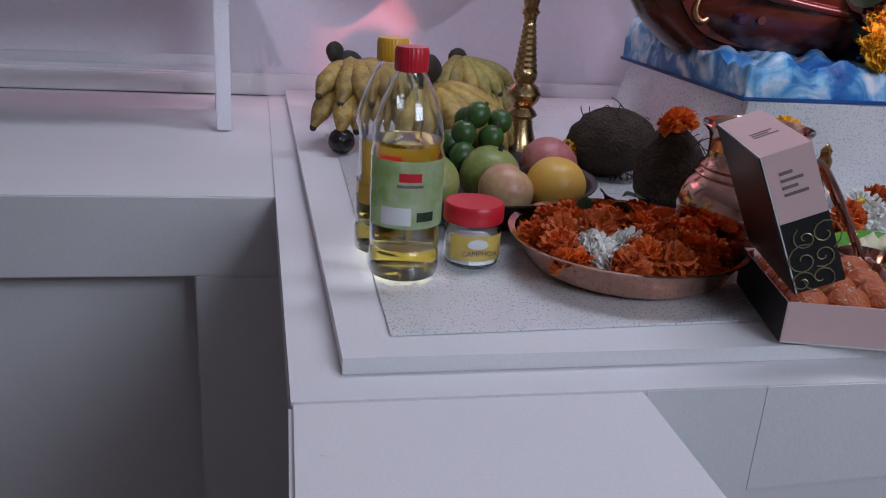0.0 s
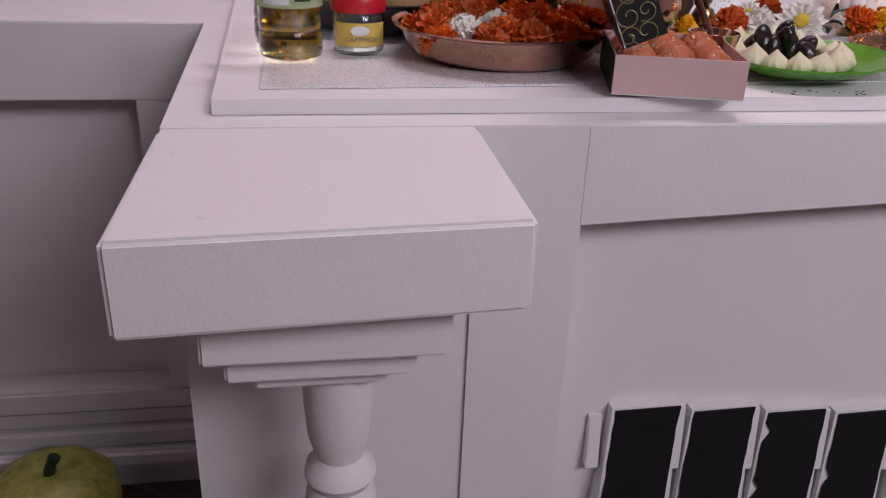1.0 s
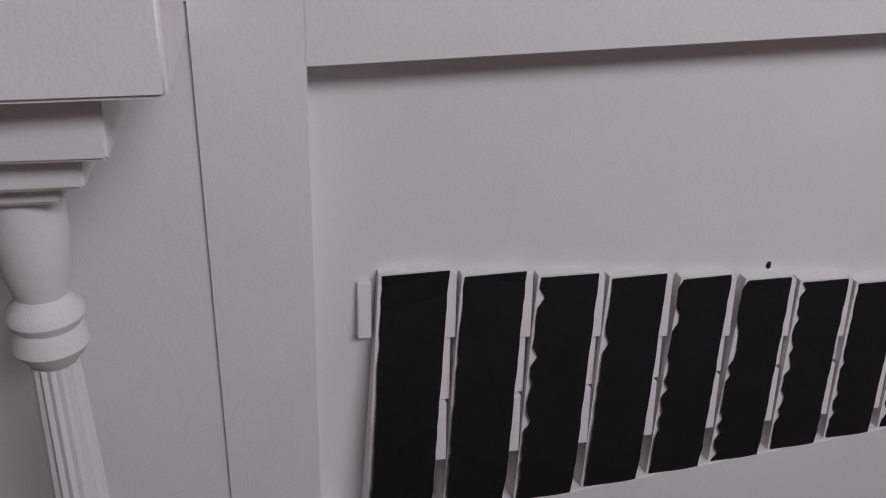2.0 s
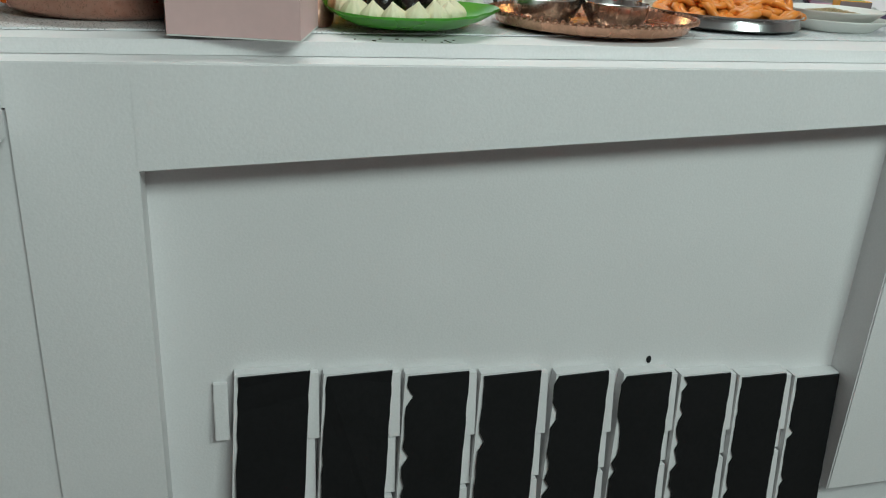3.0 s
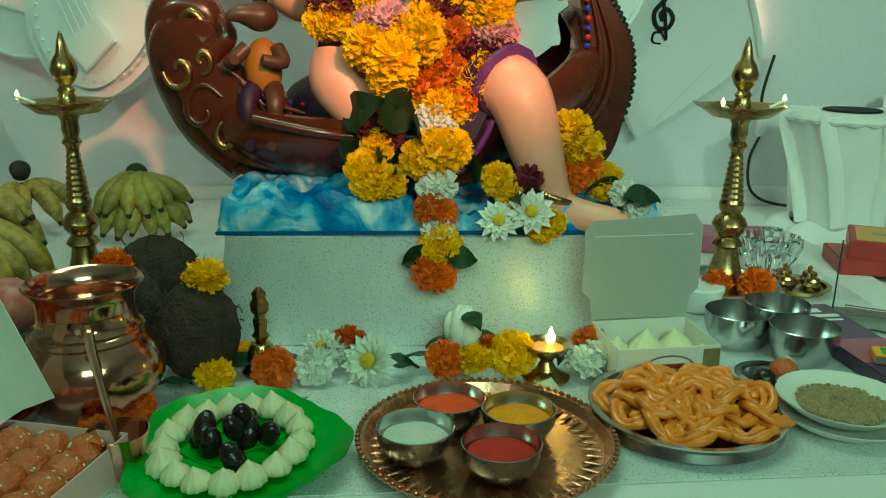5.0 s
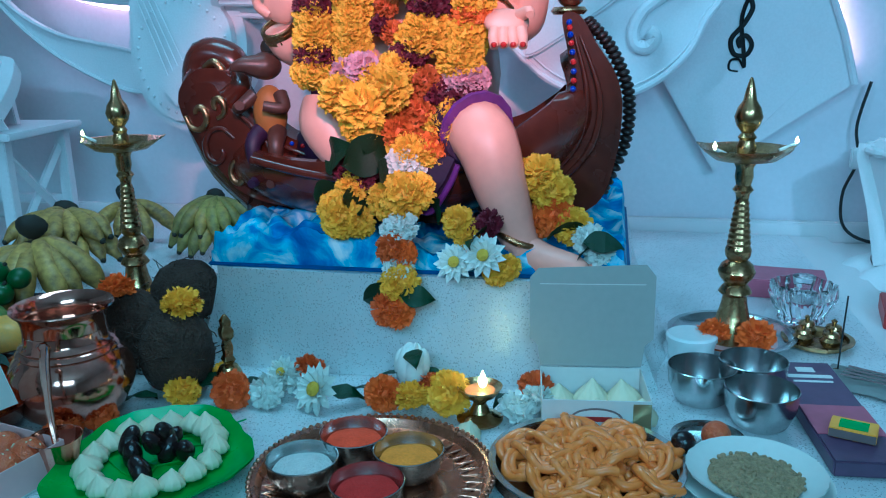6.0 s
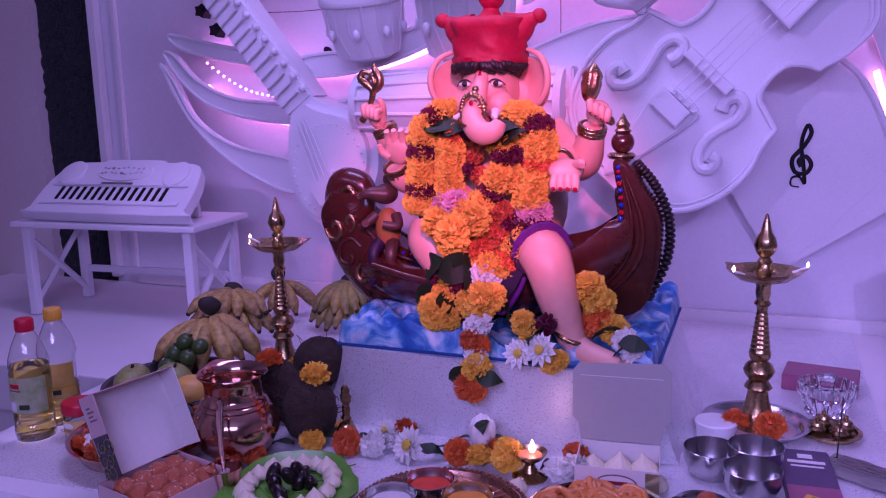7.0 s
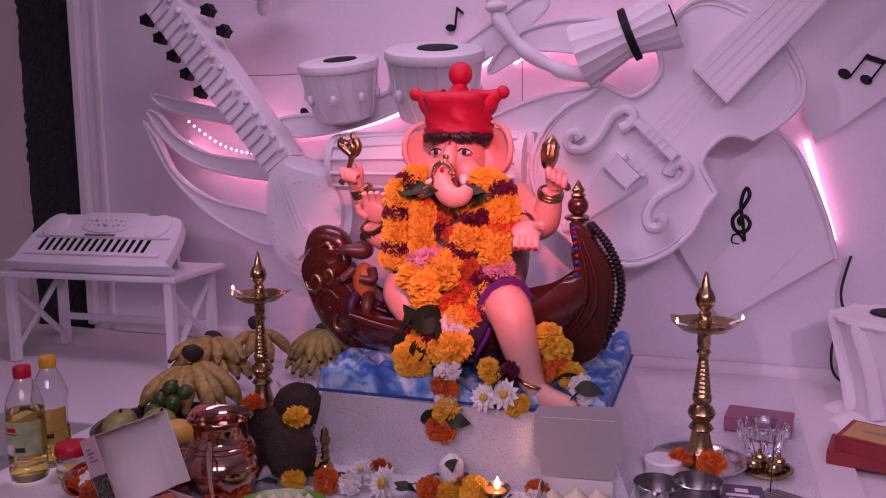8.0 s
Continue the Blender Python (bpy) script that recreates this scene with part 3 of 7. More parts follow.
def sitar():
    v = thing("sitar_relief", 0.3, 1.9, 1.1, "white foam sitar relief with black pegs on the wall", "wall relief")
    off = Matrix.Translation((-0.3, -1.9, -1.1))
    body = outline([(0.185, 1.31), (0.168, 1.2), (0.172, 1.1), (0.22, 1.01), (0.31, 0.98), (0.40, 1.04), (0.455, 1.13), (0.455, 1.24), (0.39, 1.31), (0.29, 1.34), (0.235, 1.36)], 5)
    part("body", prism(body, 1.83, 1.96, 0.025, 4), FOAM2, v, m=off)
    neck = [(-0.255, 1.825), (0.175, 1.295), (0.262, 1.36), (-0.155, 1.9)]
    part("neck", prism(neck, 1.85, 1.94, 0.008), FOAM2, v, m=off)
    d, w = Vector((0.43, 0, -0.53)).normalized(), Vector((0.53, 0, 0.43)).normalized()
    base = Vector((-0.205, 1.843, 1.86))
    for k in range(19):
        a = base + d * (0.03 + 0.034 * k)
        part("fret", tube([a - w * 0.052, a + w * 0.02], 0.0055, 6), FOAM2, v, m=off)
    for k in range(14):
        a = base + d * (0.05 + 0.046 * k) + w * 0.038
        part("bead", ball(a, 0.0115, 8, 6), FOAM2, v, m=off)
    for k in range(5):
        a = base + d * (0.02 + 0.075 * k) - w * 0.085 + Vector((0, 0.03, 0))
        part("peg", prism([(a.x + 0.022 * c * (0.7 if i % 2 else 1), a.z + 0.022 * s * (0.7 if i % 2 else 1)) for i, (c, s) in enumerate((math.cos(q), math.sin(q)) for q in [math.pi * j / 5 for j in range(10)])], 1.86, 1.9, 0.002), BLACK, v, "black star-shaped peg" if not k else "", m=off)
        if k < 4:
            a = base + d * (-0.02 + 0.085 * k) + w * 0.105 + Vector((0, 0.03, 0))
            part("peg", prism([(a.x + 0.022 * c * (0.7 if i % 2 else 1), a.z + 0.022 * s * (0.7 if i % 2 else 1)) for i, (c, s) in enumerate((math.cos(q), math.sin(q)) for q in [math.pi * j / 5 for j in range(10)])], 1.86, 1.9, 0.002), BLACK, v, m=off)
    part("bridge_plate", prism([(0.30, 1.04), (0.36, 1.1), (0.33, 1.15), (0.26, 1.09)], 1.80, 1.832, 0.003), FOAM2, v, m=off)
    for k in range(4):
        part("string", tube([(0.215 + 0.011 * k, 1.822, 1.28 + 0.008 * k), (0.285 + 0.013 * k, 1.815, 1.09 + 0.013 * k)], 0.002, 5), FOAM2, v, m=off)
    for k in range(34):
        a = 2 * math.pi * k / 34
        part("stud", ball((0.315 + 0.115 * math.cos(a), 1.828, 1.15 + 0.13 * math.sin(a)), 0.0035, 6, 4), FOAM2, v, m=off)


sitar()


def wave_panel():
    """Curved wing boards with gaps, and light strips behind them."""
    v = thing("wave_relief", 0.2, 1.95, 1.3, "white curved wing-shaped foam boards with light strips behind", "wall relief")
    off = Matrix.Translation((-0.2, -1.95, -1.3))

    def board(pts, y0=1.92, y1=1.945, k=5):
        o = outline(pts, k)
        part("board", prism(o, y0, y1, 0.003), FOAM2, v, m=off)
        part("edging", tube([(p[0], y0 - 0.003, p[1]) for p in o], 0.006, 6, closed=True), FOAM2, v, m=off)

    board([(-0.29, 1.565), (-0.13, 1.53), (0.06, 1.495), (0.2, 1.46), (0.2, 1.415), (0.06, 1.455), (-0.13, 1.49), (-0.26, 1.525)])
    board([(-0.32, 1.505), (-0.28, 1.5), (-0.2, 1.42), (-0.06, 1.36), (0.16, 1.335), (0.2, 1.285), (0.0, 1.3), (-0.16, 1.345), (-0.26, 1.42)])
    board([(-0.335, 1.47), (-0.29, 1.42), (-0.22, 1.3), (-0.08, 1.215), (0.14, 1.165), (0.2, 1.09), (0.1, 1.075), (-0.09, 1.165), (-0.24, 1.3)])
    board([(0.19, 1.48), (0.39, 1.5), (0.6, 1.57), (0.85, 1.72), (1.0, 1.81), (1.05, 1.78), (0.9, 1.66), (0.62, 1.51), (0.4, 1.44), (0.2, 1.425)])
    board([(0.2, 1.335), (0.33, 1.35), (0.5, 1.43), (0.52, 1.38), (0.4, 1.29), (0.22, 1.265)])
    board([(0.85, 1.45), (1.04, 1.53), (1.22, 1.55), (1.22, 1.5), (1.03, 1.42), (0.9, 1.4)])
    board([(0.88, 1.6), (1.02, 1.66), (1.2, 1.64), (1.3, 1.66), (1.3, 1.72), (1.1, 1.74), (0.95, 1.7)])

    def strip(pts, r=0.008, y=2.055):
        part("light_strip", tube(curve([(x, y, z) for x, z in pts], 6), r, 6), LED, v, "glowing light strip", m=off)

    strip([(-0.25, 1.53), (-0.12, 1.505), (0.06, 1.47), (0.2, 1.435)])
    strip([(-0.26, 1.405), (-0.16, 1.33), (0.0, 1.285), (0.2, 1.27)])
    strip([(0.2, 1.435), (0.4, 1.452), (0.62, 1.525), (0.86, 1.66)])
    strip([(0.9, 1.44), (1.05, 1.5), (1.2, 1.53)])
    strip([(0.92, 1.64), (1.02, 1.68), (1.2, 1.68), (1.3, 1.69)])
    strip([(1.66, 1.47), (1.735, 1.55)])
    strip([(1.755, 1.4), (1.8, 1.25), (1.84, 1.12)], y=2.07)
    strip([(1.28, 1.66), (1.4, 1.7), (1.46, 1.78)])
    for k in range(15):
        f = k / 14
        part("bulb", ball((-0.18 + 0.28 * f, 1.95, 1.475 - 0.11 * f - 0.03 * math.sin(math.pi * f)), 0.0045, 8, 6), LED, v, m=off)


wave_panel()


def note_sheet(name, pts, label):
    ob = thing(name, pts[0][0], 2.0, pts[0][1], label, "wall relief")
    off = Matrix.Translation((-pts[0][0], -2.0, -pts[0][1]))
    part("board", prism(pts, 1.972, 1.994, 0.003), FOAM2, ob, m=off)
    return ob, off


sheet, off = note_sheet("music_sheet_relief", [(1.40, 1.16), (1.572, 0.872), (1.862, 1.072), (1.83, 1.2), (1.755, 1.36), (1.65, 1.45), (1.5, 1.40)], "white foam music page with black treble clef on the wall")
part("edging", tube(curve([(1.865, 1.966, 1.075), (1.828, 1.966, 1.2), (1.75, 1.966, 1.37), (1.65, 1.966, 1.46)], 6), 0.008, 6), FOAM2, sheet, m=off)
part("fold_line", tube([(1.60, 1.97, 0.9), (1.80, 1.97, 1.12)], 0.001, 5), FOAM2, sheet, m=off)
CLEF = [(0.0, -0.085), (-0.02, -0.08), (-0.018, -0.06), (0.0, -0.058), (0.012, -0.075), (0.008, -0.03), (0.0, 0.03), (0.012, 0.075), (0.022, 0.055), (0.005, 0.02), (-0.02, -0.012), (-0.012, -0.045), (0.015, -0.048), (0.026, -0.025), (0.012, -0.005), (-0.004, -0.015), (0.002, -0.032)]
part("treble_clef", tube([(1.612 + p.x, 1.9695, 1.19 + p.y) for p in curve([(x, z, 0) for x, z in CLEF], 6)], 0.0055, 6, flat=0.3), BLACK, sheet, "black treble clef", m=off)
sheet2, off2 = note_sheet("music_sheet_relief", [(1.80, 1.385), (2.25, 1.73), (2.25, 2.3), (1.70, 2.3), (1.70, 1.64)], "white foam music page with black quaver on the wall")


def quaver(x, z, s, parent, m, turn=0.0, pair=False):
    c, q = math.cos(turn), math.sin(turn)

    def at(u, w):
        return x + s * (u * c - w * q), z + s * (u * q + w * c)

    bm = prism([at(0.32 * math.cos(a) - 0.0, 0.22 * math.sin(a)) for a in [math.pi * k / 9 for k in range(18)]], 1.962, 1.97)
    prism([at(0.25, 0), at(0.34, 0), at(0.34, 1.3), at(0.25, 1.3)], 1.962, 1.97, bm=bm)
    prism([at(0.34, 1.3), at(0.34, 1.05), at(0.75 if not pair else 1.2, 0.85 if not pair else 1.25), at(0.75 if not pair else 1.2, 1.0 if not pair else 1.5)], 1.962, 1.97, bm=bm)
    if pair:
        prism([at(1.11, 1.4), at(1.11, 0.3), at(1.2, 0.3), at(1.2, 1.4)], 1.962, 1.97, bm=bm)
        prism([at(0.98 + 0.3 * math.cos(a), 0.3 + 0.2 * math.sin(a)) for a in [math.pi * k / 9 for k in range(18)]], 1.962, 1.97, bm=bm)
    return part("note", bm, BLACK, parent, m=m, smooth=0) if parent else single("music_note", bm, BLACK, "small black music note cut-out on the wall", "music note", "wall notes", m=Matrix.Translation((0, 0.046, 0)), smooth=0)


quaver(1.86, 1.575, 0.055, sheet2, off2, -0.6, True)
quaver(0.975, 1.80, 0.06, None, None, 0.1)
quaver(0.735, 1.755, 0.05, None, None, -0.1)
quaver(0.215, 1.50, 0.06, None, None, -1.0)
quaver(1.075, 1.47, 0.05, None, None, 1.6)
single("wall_crack", tube([(-0.05, 2.019, 1.632), (0.1, 2.019, 1.628), (0.32, 2.019, 1.632)], 0.0016, 5), GREYINK, "thin grey joint line in the wall board", "joint", kind="structure")
single("wall_crack", tube([(0.93, 2.019, 1.9), (0.935, 2.019, 1.4)], 0.0014, 5), GREYINK, "thin grey joint line in the wall board", "joint", kind="structure")


def tabla(x, z, s, label, tilt=0.0):
    v = thing("tabla_relief", x, 1.88, z, label, "drum relief", "wall drums")
    v.matrix_basis = pose(x, 1.88, z, 14, tilt, 0)
    prof = [(0.075, 0), (0.1, 0.012), (0.112, 0.06), (0.122, 0.12), (0.128, 0.165), (0.126, 0.18)]
    part("shell", lathe([(r * s, h * s) for r, h in prof], 40), FOAM2, v)
    part("hoop", lathe([(r * s, h * s) for r, h in ((0.128, 0.172), (0.137, 0.178), (0.14, 0.19), (0.136, 0.203), (0.124, 0.208))], 60, flute=30, depth=0.012), FOAM2, v)
    part("skin", lathe([(0.12 * s, 0.206 * s), (0.12 * s, 0.2085 * s), (0, 0.2095 * s)], 40), FOAM2, v)
    part("black_spot", lathe([(0.058 * s, 0.2096 * s), (0.056 * s, 0.2125 * s), (0, 0.213 * s)], 32, at=(0.012, -0.008, 0)), BLACK, v, "black round spot on the drum skin")
    for k in range(16):
        a, b = 2 * math.pi * k / 16, 2 * math.pi * (k + 0.5) / 16
        part("strap", tube([(0.131 * s * math.cos(a), 0.131 * s * math.sin(a), 0.18 * s), (0.122 * s * math.cos(a), 0.122 * s * math.sin(a), 0.1 * s), (0.1 * s * math.cos(b), 0.1 * s * math.sin(b), 0.015 * s)], 0.006 * s, 6, flat=0.5), FOAM2, v)
    for k in range(8):
        a = 2 * math.pi * (k + 0.25) / 8
        part("peg", ball((0.126 * s * math.cos(a), 0.126 * s * math.sin(a), 0.09 * s), (0.012 * s, 0.012 * s, 0.018 * s), 8, 6), FOAM2, v)


tabla(0.41, 1.476, 0.87, "white foam tabla drum with a black spot, on the wall")
tabla(0.705, 1.466, 1.03, "larger white foam tabla drum with a black spot, on the wall", 4)


def dholak():
    v = thing("dholak_relief", 0.7, 1.9, 1.34, "long white foam barrel drum lying on the wall shelf", "drum relief", "wall drums")
    v.matrix_basis = pose(0.7, 1.9, 1.335, 0, 90, 0)
    part("shell", lathe([(0.07, -0.3), (0.085, -0.28), (0.1, -0.1), (0.102, 0.05), (0.09, 0.26), (0.078, 0.3)], 40), FOAM2, v)
    for z in (-0.29, 0.29):
        part("hoop", lathe([(0.075, z - 0.012), (0.094, z - 0.01), (0.096, z + 0.01), (0.075, z + 0.012)], 36), FOAM2, v)
    for k in range(14):
        a = 2 * math.pi * k / 14
        part("rope", tube([(0.092 * math.cos(a), 0.092 * math.sin(a), -0.28), (0.104 * math.cos(a), 0.104 * math.sin(a), 0), (0.092 * math.cos(a + 0.1), 0.092 * math.sin(a + 0.1), 0.28)], 0.006, 6), FOAM2, v)
    w = thing("drum_end_relief", 0.985, 1.9, 1.34, "white foam drum end block on the wall", "drum relief")
    part("block", box(-0.045, 0.045, -0.03, 0.06, -0.09, 0.09, 0.006), FOAM2, w)
    for k in range(3):
        part("groove_bar", box(-0.035, 0.035, -0.038, -0.031, -0.06 + 0.045 * k, -0.04 + 0.045 * k, 0.002), FOAM2, w)


dholak()


def damru():
    v = thing("hourglass_drum_relief", 1.28, 1.88, 1.7, "white foam hourglass drum with a black belt, on the wall", "drum relief", "wall drums")
    v.matrix_basis = pose(1.285, 1.87, 1.69, 0, 68, 0)
    part("shell", lathe([(0.085, -0.13), (0.088, -0.12), (0.058, -0.01), (0.06, 0.03), (0.082, 0.12), (0.08, 0.13)], 48, flute=16, depth=0.03), FOAM2, v)
    part("belt", lathe([(0.06, -0.008), (0.072, -0.006), (0.072, 0.012), (0.06, 0.014)], 32, at=(0, 0, 0.012)), BLACK, v, "black belt")
    part("end_spot", lathe([(0.032, 0.1305), (0.03, 0.134), (0, 0.1345)], 24), BLACK, v)


damru()
bow = thing("bow_relief", 1.05, 1.9, 1.65, "curved white foam rod with a small foot on the wall", "wall relief")
bo = Matrix.Translation((-1.05, -1.9, -1.65))
part("rod", tube(curve([(0.90, 1.87, 1.86), (0.93, 1.87, 1.76), (1.0, 1.87, 1.67), (1.1, 1.87, 1.61), (1.2, 1.87, 1.585)], 6), [0.022, 0.022, 0.021, 0.02, 0.018, 0.016] * 4 + [0.016], 12), FOAM2, bow, m=bo)
part("collar", ball((0.925, 1.865, 1.785), (0.032, 0.028, 0.018), 12, 8), FOAM2, bow, m=bo)
part("foot", box(1.19, 1.215, 1.85, 1.91, 1.56, 1.61, 0.003), FOAM2, bow, m=bo)
trum = thing("horn_relief", 0.14, 1.93, 1.86, "small white foam lamp-shaped ornament on the wall", "wall relief")
part("dish", lathe([(0.03, 0), (0.09, 0.02), (0.1, 0.03), (0.02, 0.035)], 28), FOAM2, trum)
part("drop", ball((0.0, 0, -0.02), (0.022, 0.022, 0.03), 14, 10), FOAM2, trum)


def keyboard_stand():
    st = thing("keyboard_stand", -0.4, 1.75, TOP, "white foam trestle stand with crossed legs under the keyboard", "stand")
    o = Matrix.Translation((0.4, -1.75, -TOP))
    part("tabletop", box(-0.725, -0.06, 1.6, 1.905, 0.985, 1.002, 0.003), FOAM2, st, m=o)
    for x in (-0.685, -0.1):
        for y in (1.632, 1.87):
            part("leg", box(x - 0.014, x + 0.014, y - 0.014, y + 0.014, TOP, 0.984, 0.002), FOAM2, st, m=o)
        for k, (a, b) in enumerate(((1.64, 1.86), (1.86, 1.64))):
            part("brace", tube([(x + 0.012 * k - 0.006, a, 0.735), (x + 0.012 * k - 0.006, b, 0.94)], 0.011, 4), FOAM2, st, m=o)
    part("stretcher", box(-0.67, -0.115, 1.862, 1.878, 0.79, 0.812, 0.002), FOAM2, st, m=o)
    st.matrix_basis = pose(-0.4, 1.75, TOP, 0, 0, 4)
    kb = thing("keyboard_model", -0.38, 1.61, 1.004, "white foam model of an electric keyboard with black keys", "keyboard")
    kb.matrix_basis = pose(-0.37, 1.615, 1.004, 0, 0, 3) @ Matrix.Diagonal((0.96, 1.1, 1.14, 1))
    slab = Matrix.Translation((0, 0, 0.016)) @ Matrix.Rotation(math.atan2(0.122, 0.165), 4, "X")
    # the case: a rounded board with a raised lip, lying on its slope
    out = outline([(-0.28, 0.0), (0.28, 0.0), (0.292, 0.02), (0.29, 0.1), (0.272, 0.16), (0.25, 0.19), (0.2, 0.2), (0.12, 0.203), (0.1, 0.212), (-0.1, 0.212), (-0.12, 0.203), (-0.2, 0.2), (-0.25, 0.19), (-0.272, 0.16), (-0.29, 0.1), (-0.292, 0.02)], 4)
    case = prism(out, -0.016, 0.016, 0.005, 3)
    bmesh.ops.transform(case, matrix=slab @ Matrix.Rotation(radians(-90), 4, "X"), verts=case.verts[:])
    bmesh.ops.recalc_face_normals(case, faces=case.faces[:])
    part("case", case, FOAM2, kb)
    for k in range(15):
        part("black_key", box(-0.2165 + 0.0285 * k, -0.2045 + 0.0285 * k, 0.048, 0.098, 0.0163, 0.0185, 0.0006), BLACK, kb, "black key" if not k else "", m=slab)
    part("key_ledge", box(-0.262, 0.262, 0.03, 0.046, 0.0165, 0.021, 0.002), FOAM2, kb, m=slab)
    part("panel_edge", box(-0.262, 0.262, 0.101, 0.106, 0.0165, 0.0225, 0.002), FOAM2, kb, m=slab)
    part("name_strip", box(-0.075, 0.045, 0.111, 0.118, 0.0165, 0.018), GREYINK, kb, "grey unreadable lettering strip", m=slab)
    for x in (-0.215, 0.19):
        part("speaker", lathe([(0.047, 0.0), (0.046, 0.006), (0.036, 0.009), (0, 0.0095)], 32, (x, 0.152, 0.016)), FOAM2, kb, m=slab)
    part("control_field", lathe([(0.042, 0.0), (0.041, 0.004), (0.0, 0.0045)], 40, (0, 0, 0)), FOAM2, kb, m=slab @ Matrix.Translation((-0.012, 0.162, 0.0162)) @ Matrix.Diagonal((2.5, 0.95, 1, 1)))
    rg = random.Random(15)
    for k in range(18):
        part("button", box(-0.005, 0.005, -0.0035, 0.0035, 0, 0.005, 0.001), GREYCARD if k in (4, 11) else FOAM2, kb, m=slab @ Matrix.Translation((-0.095 + 0.019 * (k % 9) + rg.uniform(-0.003, 0.003), 0.152 + 0.02 * (k // 9) + 0.003 * math.sin(k), 0.0206)))
    for x in (-0.22, 0.2):
        part("prop", prism([(x - 0.03, 0.0), (x + 0.03, 0.0), (x + 0.018, 0.1), (x - 0.018, 0.1)], 0.15, 0.165, 0.002), FOAM2, kb)


keyboard_stand()


def drum_tub(x, y, s, label):
    """A drum frame hung with sheer cloth, wider at its roped rim than at its foot."""
    v = thing("cloth_drum", x, y, TOP, label, "drum", "cloth drums")
    bm = bmesh.new()
    rings, n = [], 96
    for j, (r, z) in enumerate(((0.094, 0.0), (0.09, 0.02), (0.088, 0.06), (0.096, 0.11), (0.108, 0.16), (0.12, 0.21), (0.13, 0.25), (0.133, 0.268), (0.12, 0.274), (0.0, 0.276))):
        ring = []
        for k in range(n):
            a = 2 * math.pi * k / n
            pleat = 0.02 * math.sin(a * 13 + 0.6 * math.sin(3 * a)) + 0.03 * noise.noise(Vector((math.cos(a) * 4, math.sin(a) * 4, z * 5)))
            f = s * (1 + pleat * (1 if 0 < j < 7 else 0.2))
            ring.append(bm.verts.new((r * f * math.cos(a), r * f * math.sin(a), z * s)))
        rings.append(ring)
    for a, b in zip(rings, rings[1:]):
        for k in range(n):
            bm.faces.new((a[k], a[(k + 1) % n], b[(k + 1) % n], b[k]))
    bm.faces.new(rings[0][::-1])
    bmesh.ops.remove_doubles(bm, verts=bm.verts[:], dist=1e-5)
    part("wrapped_shell", bm, CLOTH, v, smooth=60)
    rope = [(0.135 * s * math.cos(a), 0.135 * s * math.sin(a), 0.264 * s) for a in [math.pi * k / 64 for k in range(128)]]
    part("rope_rim", tube(rope, [s * (0.0085 + 0.0022 * math.sin(k * 1.1)) for k in range(128)], 8, closed=True), CLOTH, v, "twisted white rope")
    part("black_spot", lathe([(0.062 * s, 0.2765 * s), (0.06 * s, 0.28 * s), (0, 0.2805 * s)], 32), BLACK, v, "black round spot")
    for k in range(7):
        a = 2 * math.pi * (k + 0.35) / 7
        b = a + 0.35
        part("cloth_band", tube([(0.137 * s * math.cos(a), 0.137 * s * math.sin(a), 0.275 * s), (0.139 * s * math.cos(a), 0.139 * s * math.sin(a), 0.25 * s), (0.114 * s * math.cos((a + b) / 2), 0.114 * s * math.sin((a + b) / 2), 0.15 * s), (0.095 * s * math.cos(b), 0.095 * s * math.sin(b), 0.03 * s)], 0.016 * s, 8, flat=0.25), CLOTH, v)
    bm = bmesh.new()
    rows = []
    for r, z in ((0.165, 0.001), (0.15, 0.016), (0.125, 0.026), (0.102, 0.03), (0.1, 0.02)):
        rows.append([bm.verts.new((r * s * (1 + 0.06 * math.sin(9 * a) + 0.05 * noise.noise(Vector((math.cos(a) * 3, math.sin(a) * 3, x)))) * math.cos(a), r * s * (1 + 0.06 * math.sin(9 * a)) * math.sin(a), z * s * (1 + 0.3 * math.sin(7 * a + 1)))) for a in [2 * math.pi * k / 72 for k in range(72)]])
    for a, b in zip(rows, rows[1:]):
        for k in range(72):
            bm.faces.new((a[k], a[(k + 1) % 72], b[(k + 1) % 72], b[k]))
    part("cloth_foot", bm, CLOTH, v, "crumpled white cloth", smooth=60)


drum_tub(1.935, 1.79, 1.0, "white cloth-hung drum with a roped rim and black spot")
drum_tub(2.245, 1.9, 1.08, "larger white cloth-hung drum with a black spot, beside another drum")
cab = thing("power_cable", 1.88, 2.0, TOP, "black cable with an inline switch hanging down the wall", "cable")
co = Matrix.Translation((-1.88, -2.0, -TOP))
part("cable", tube(curve([(1.905, 1.985, 1.08), (1.885, 1.985, 0.98), (1.895, 1.985, 0.9), (1.87, 1.985, 0.82), (1.88, 1.975, 0.74), (1.95, 1.96, 0.708), (2.1, 1.95, 0.706)], 8), 0.004, 6), CABLE, cab, m=co)
part("switch", box(1.878, 1.9, 1.972, 1.992, 0.88, 0.93, 0.004), WHITEPL, cab, "white inline switch", m=co)


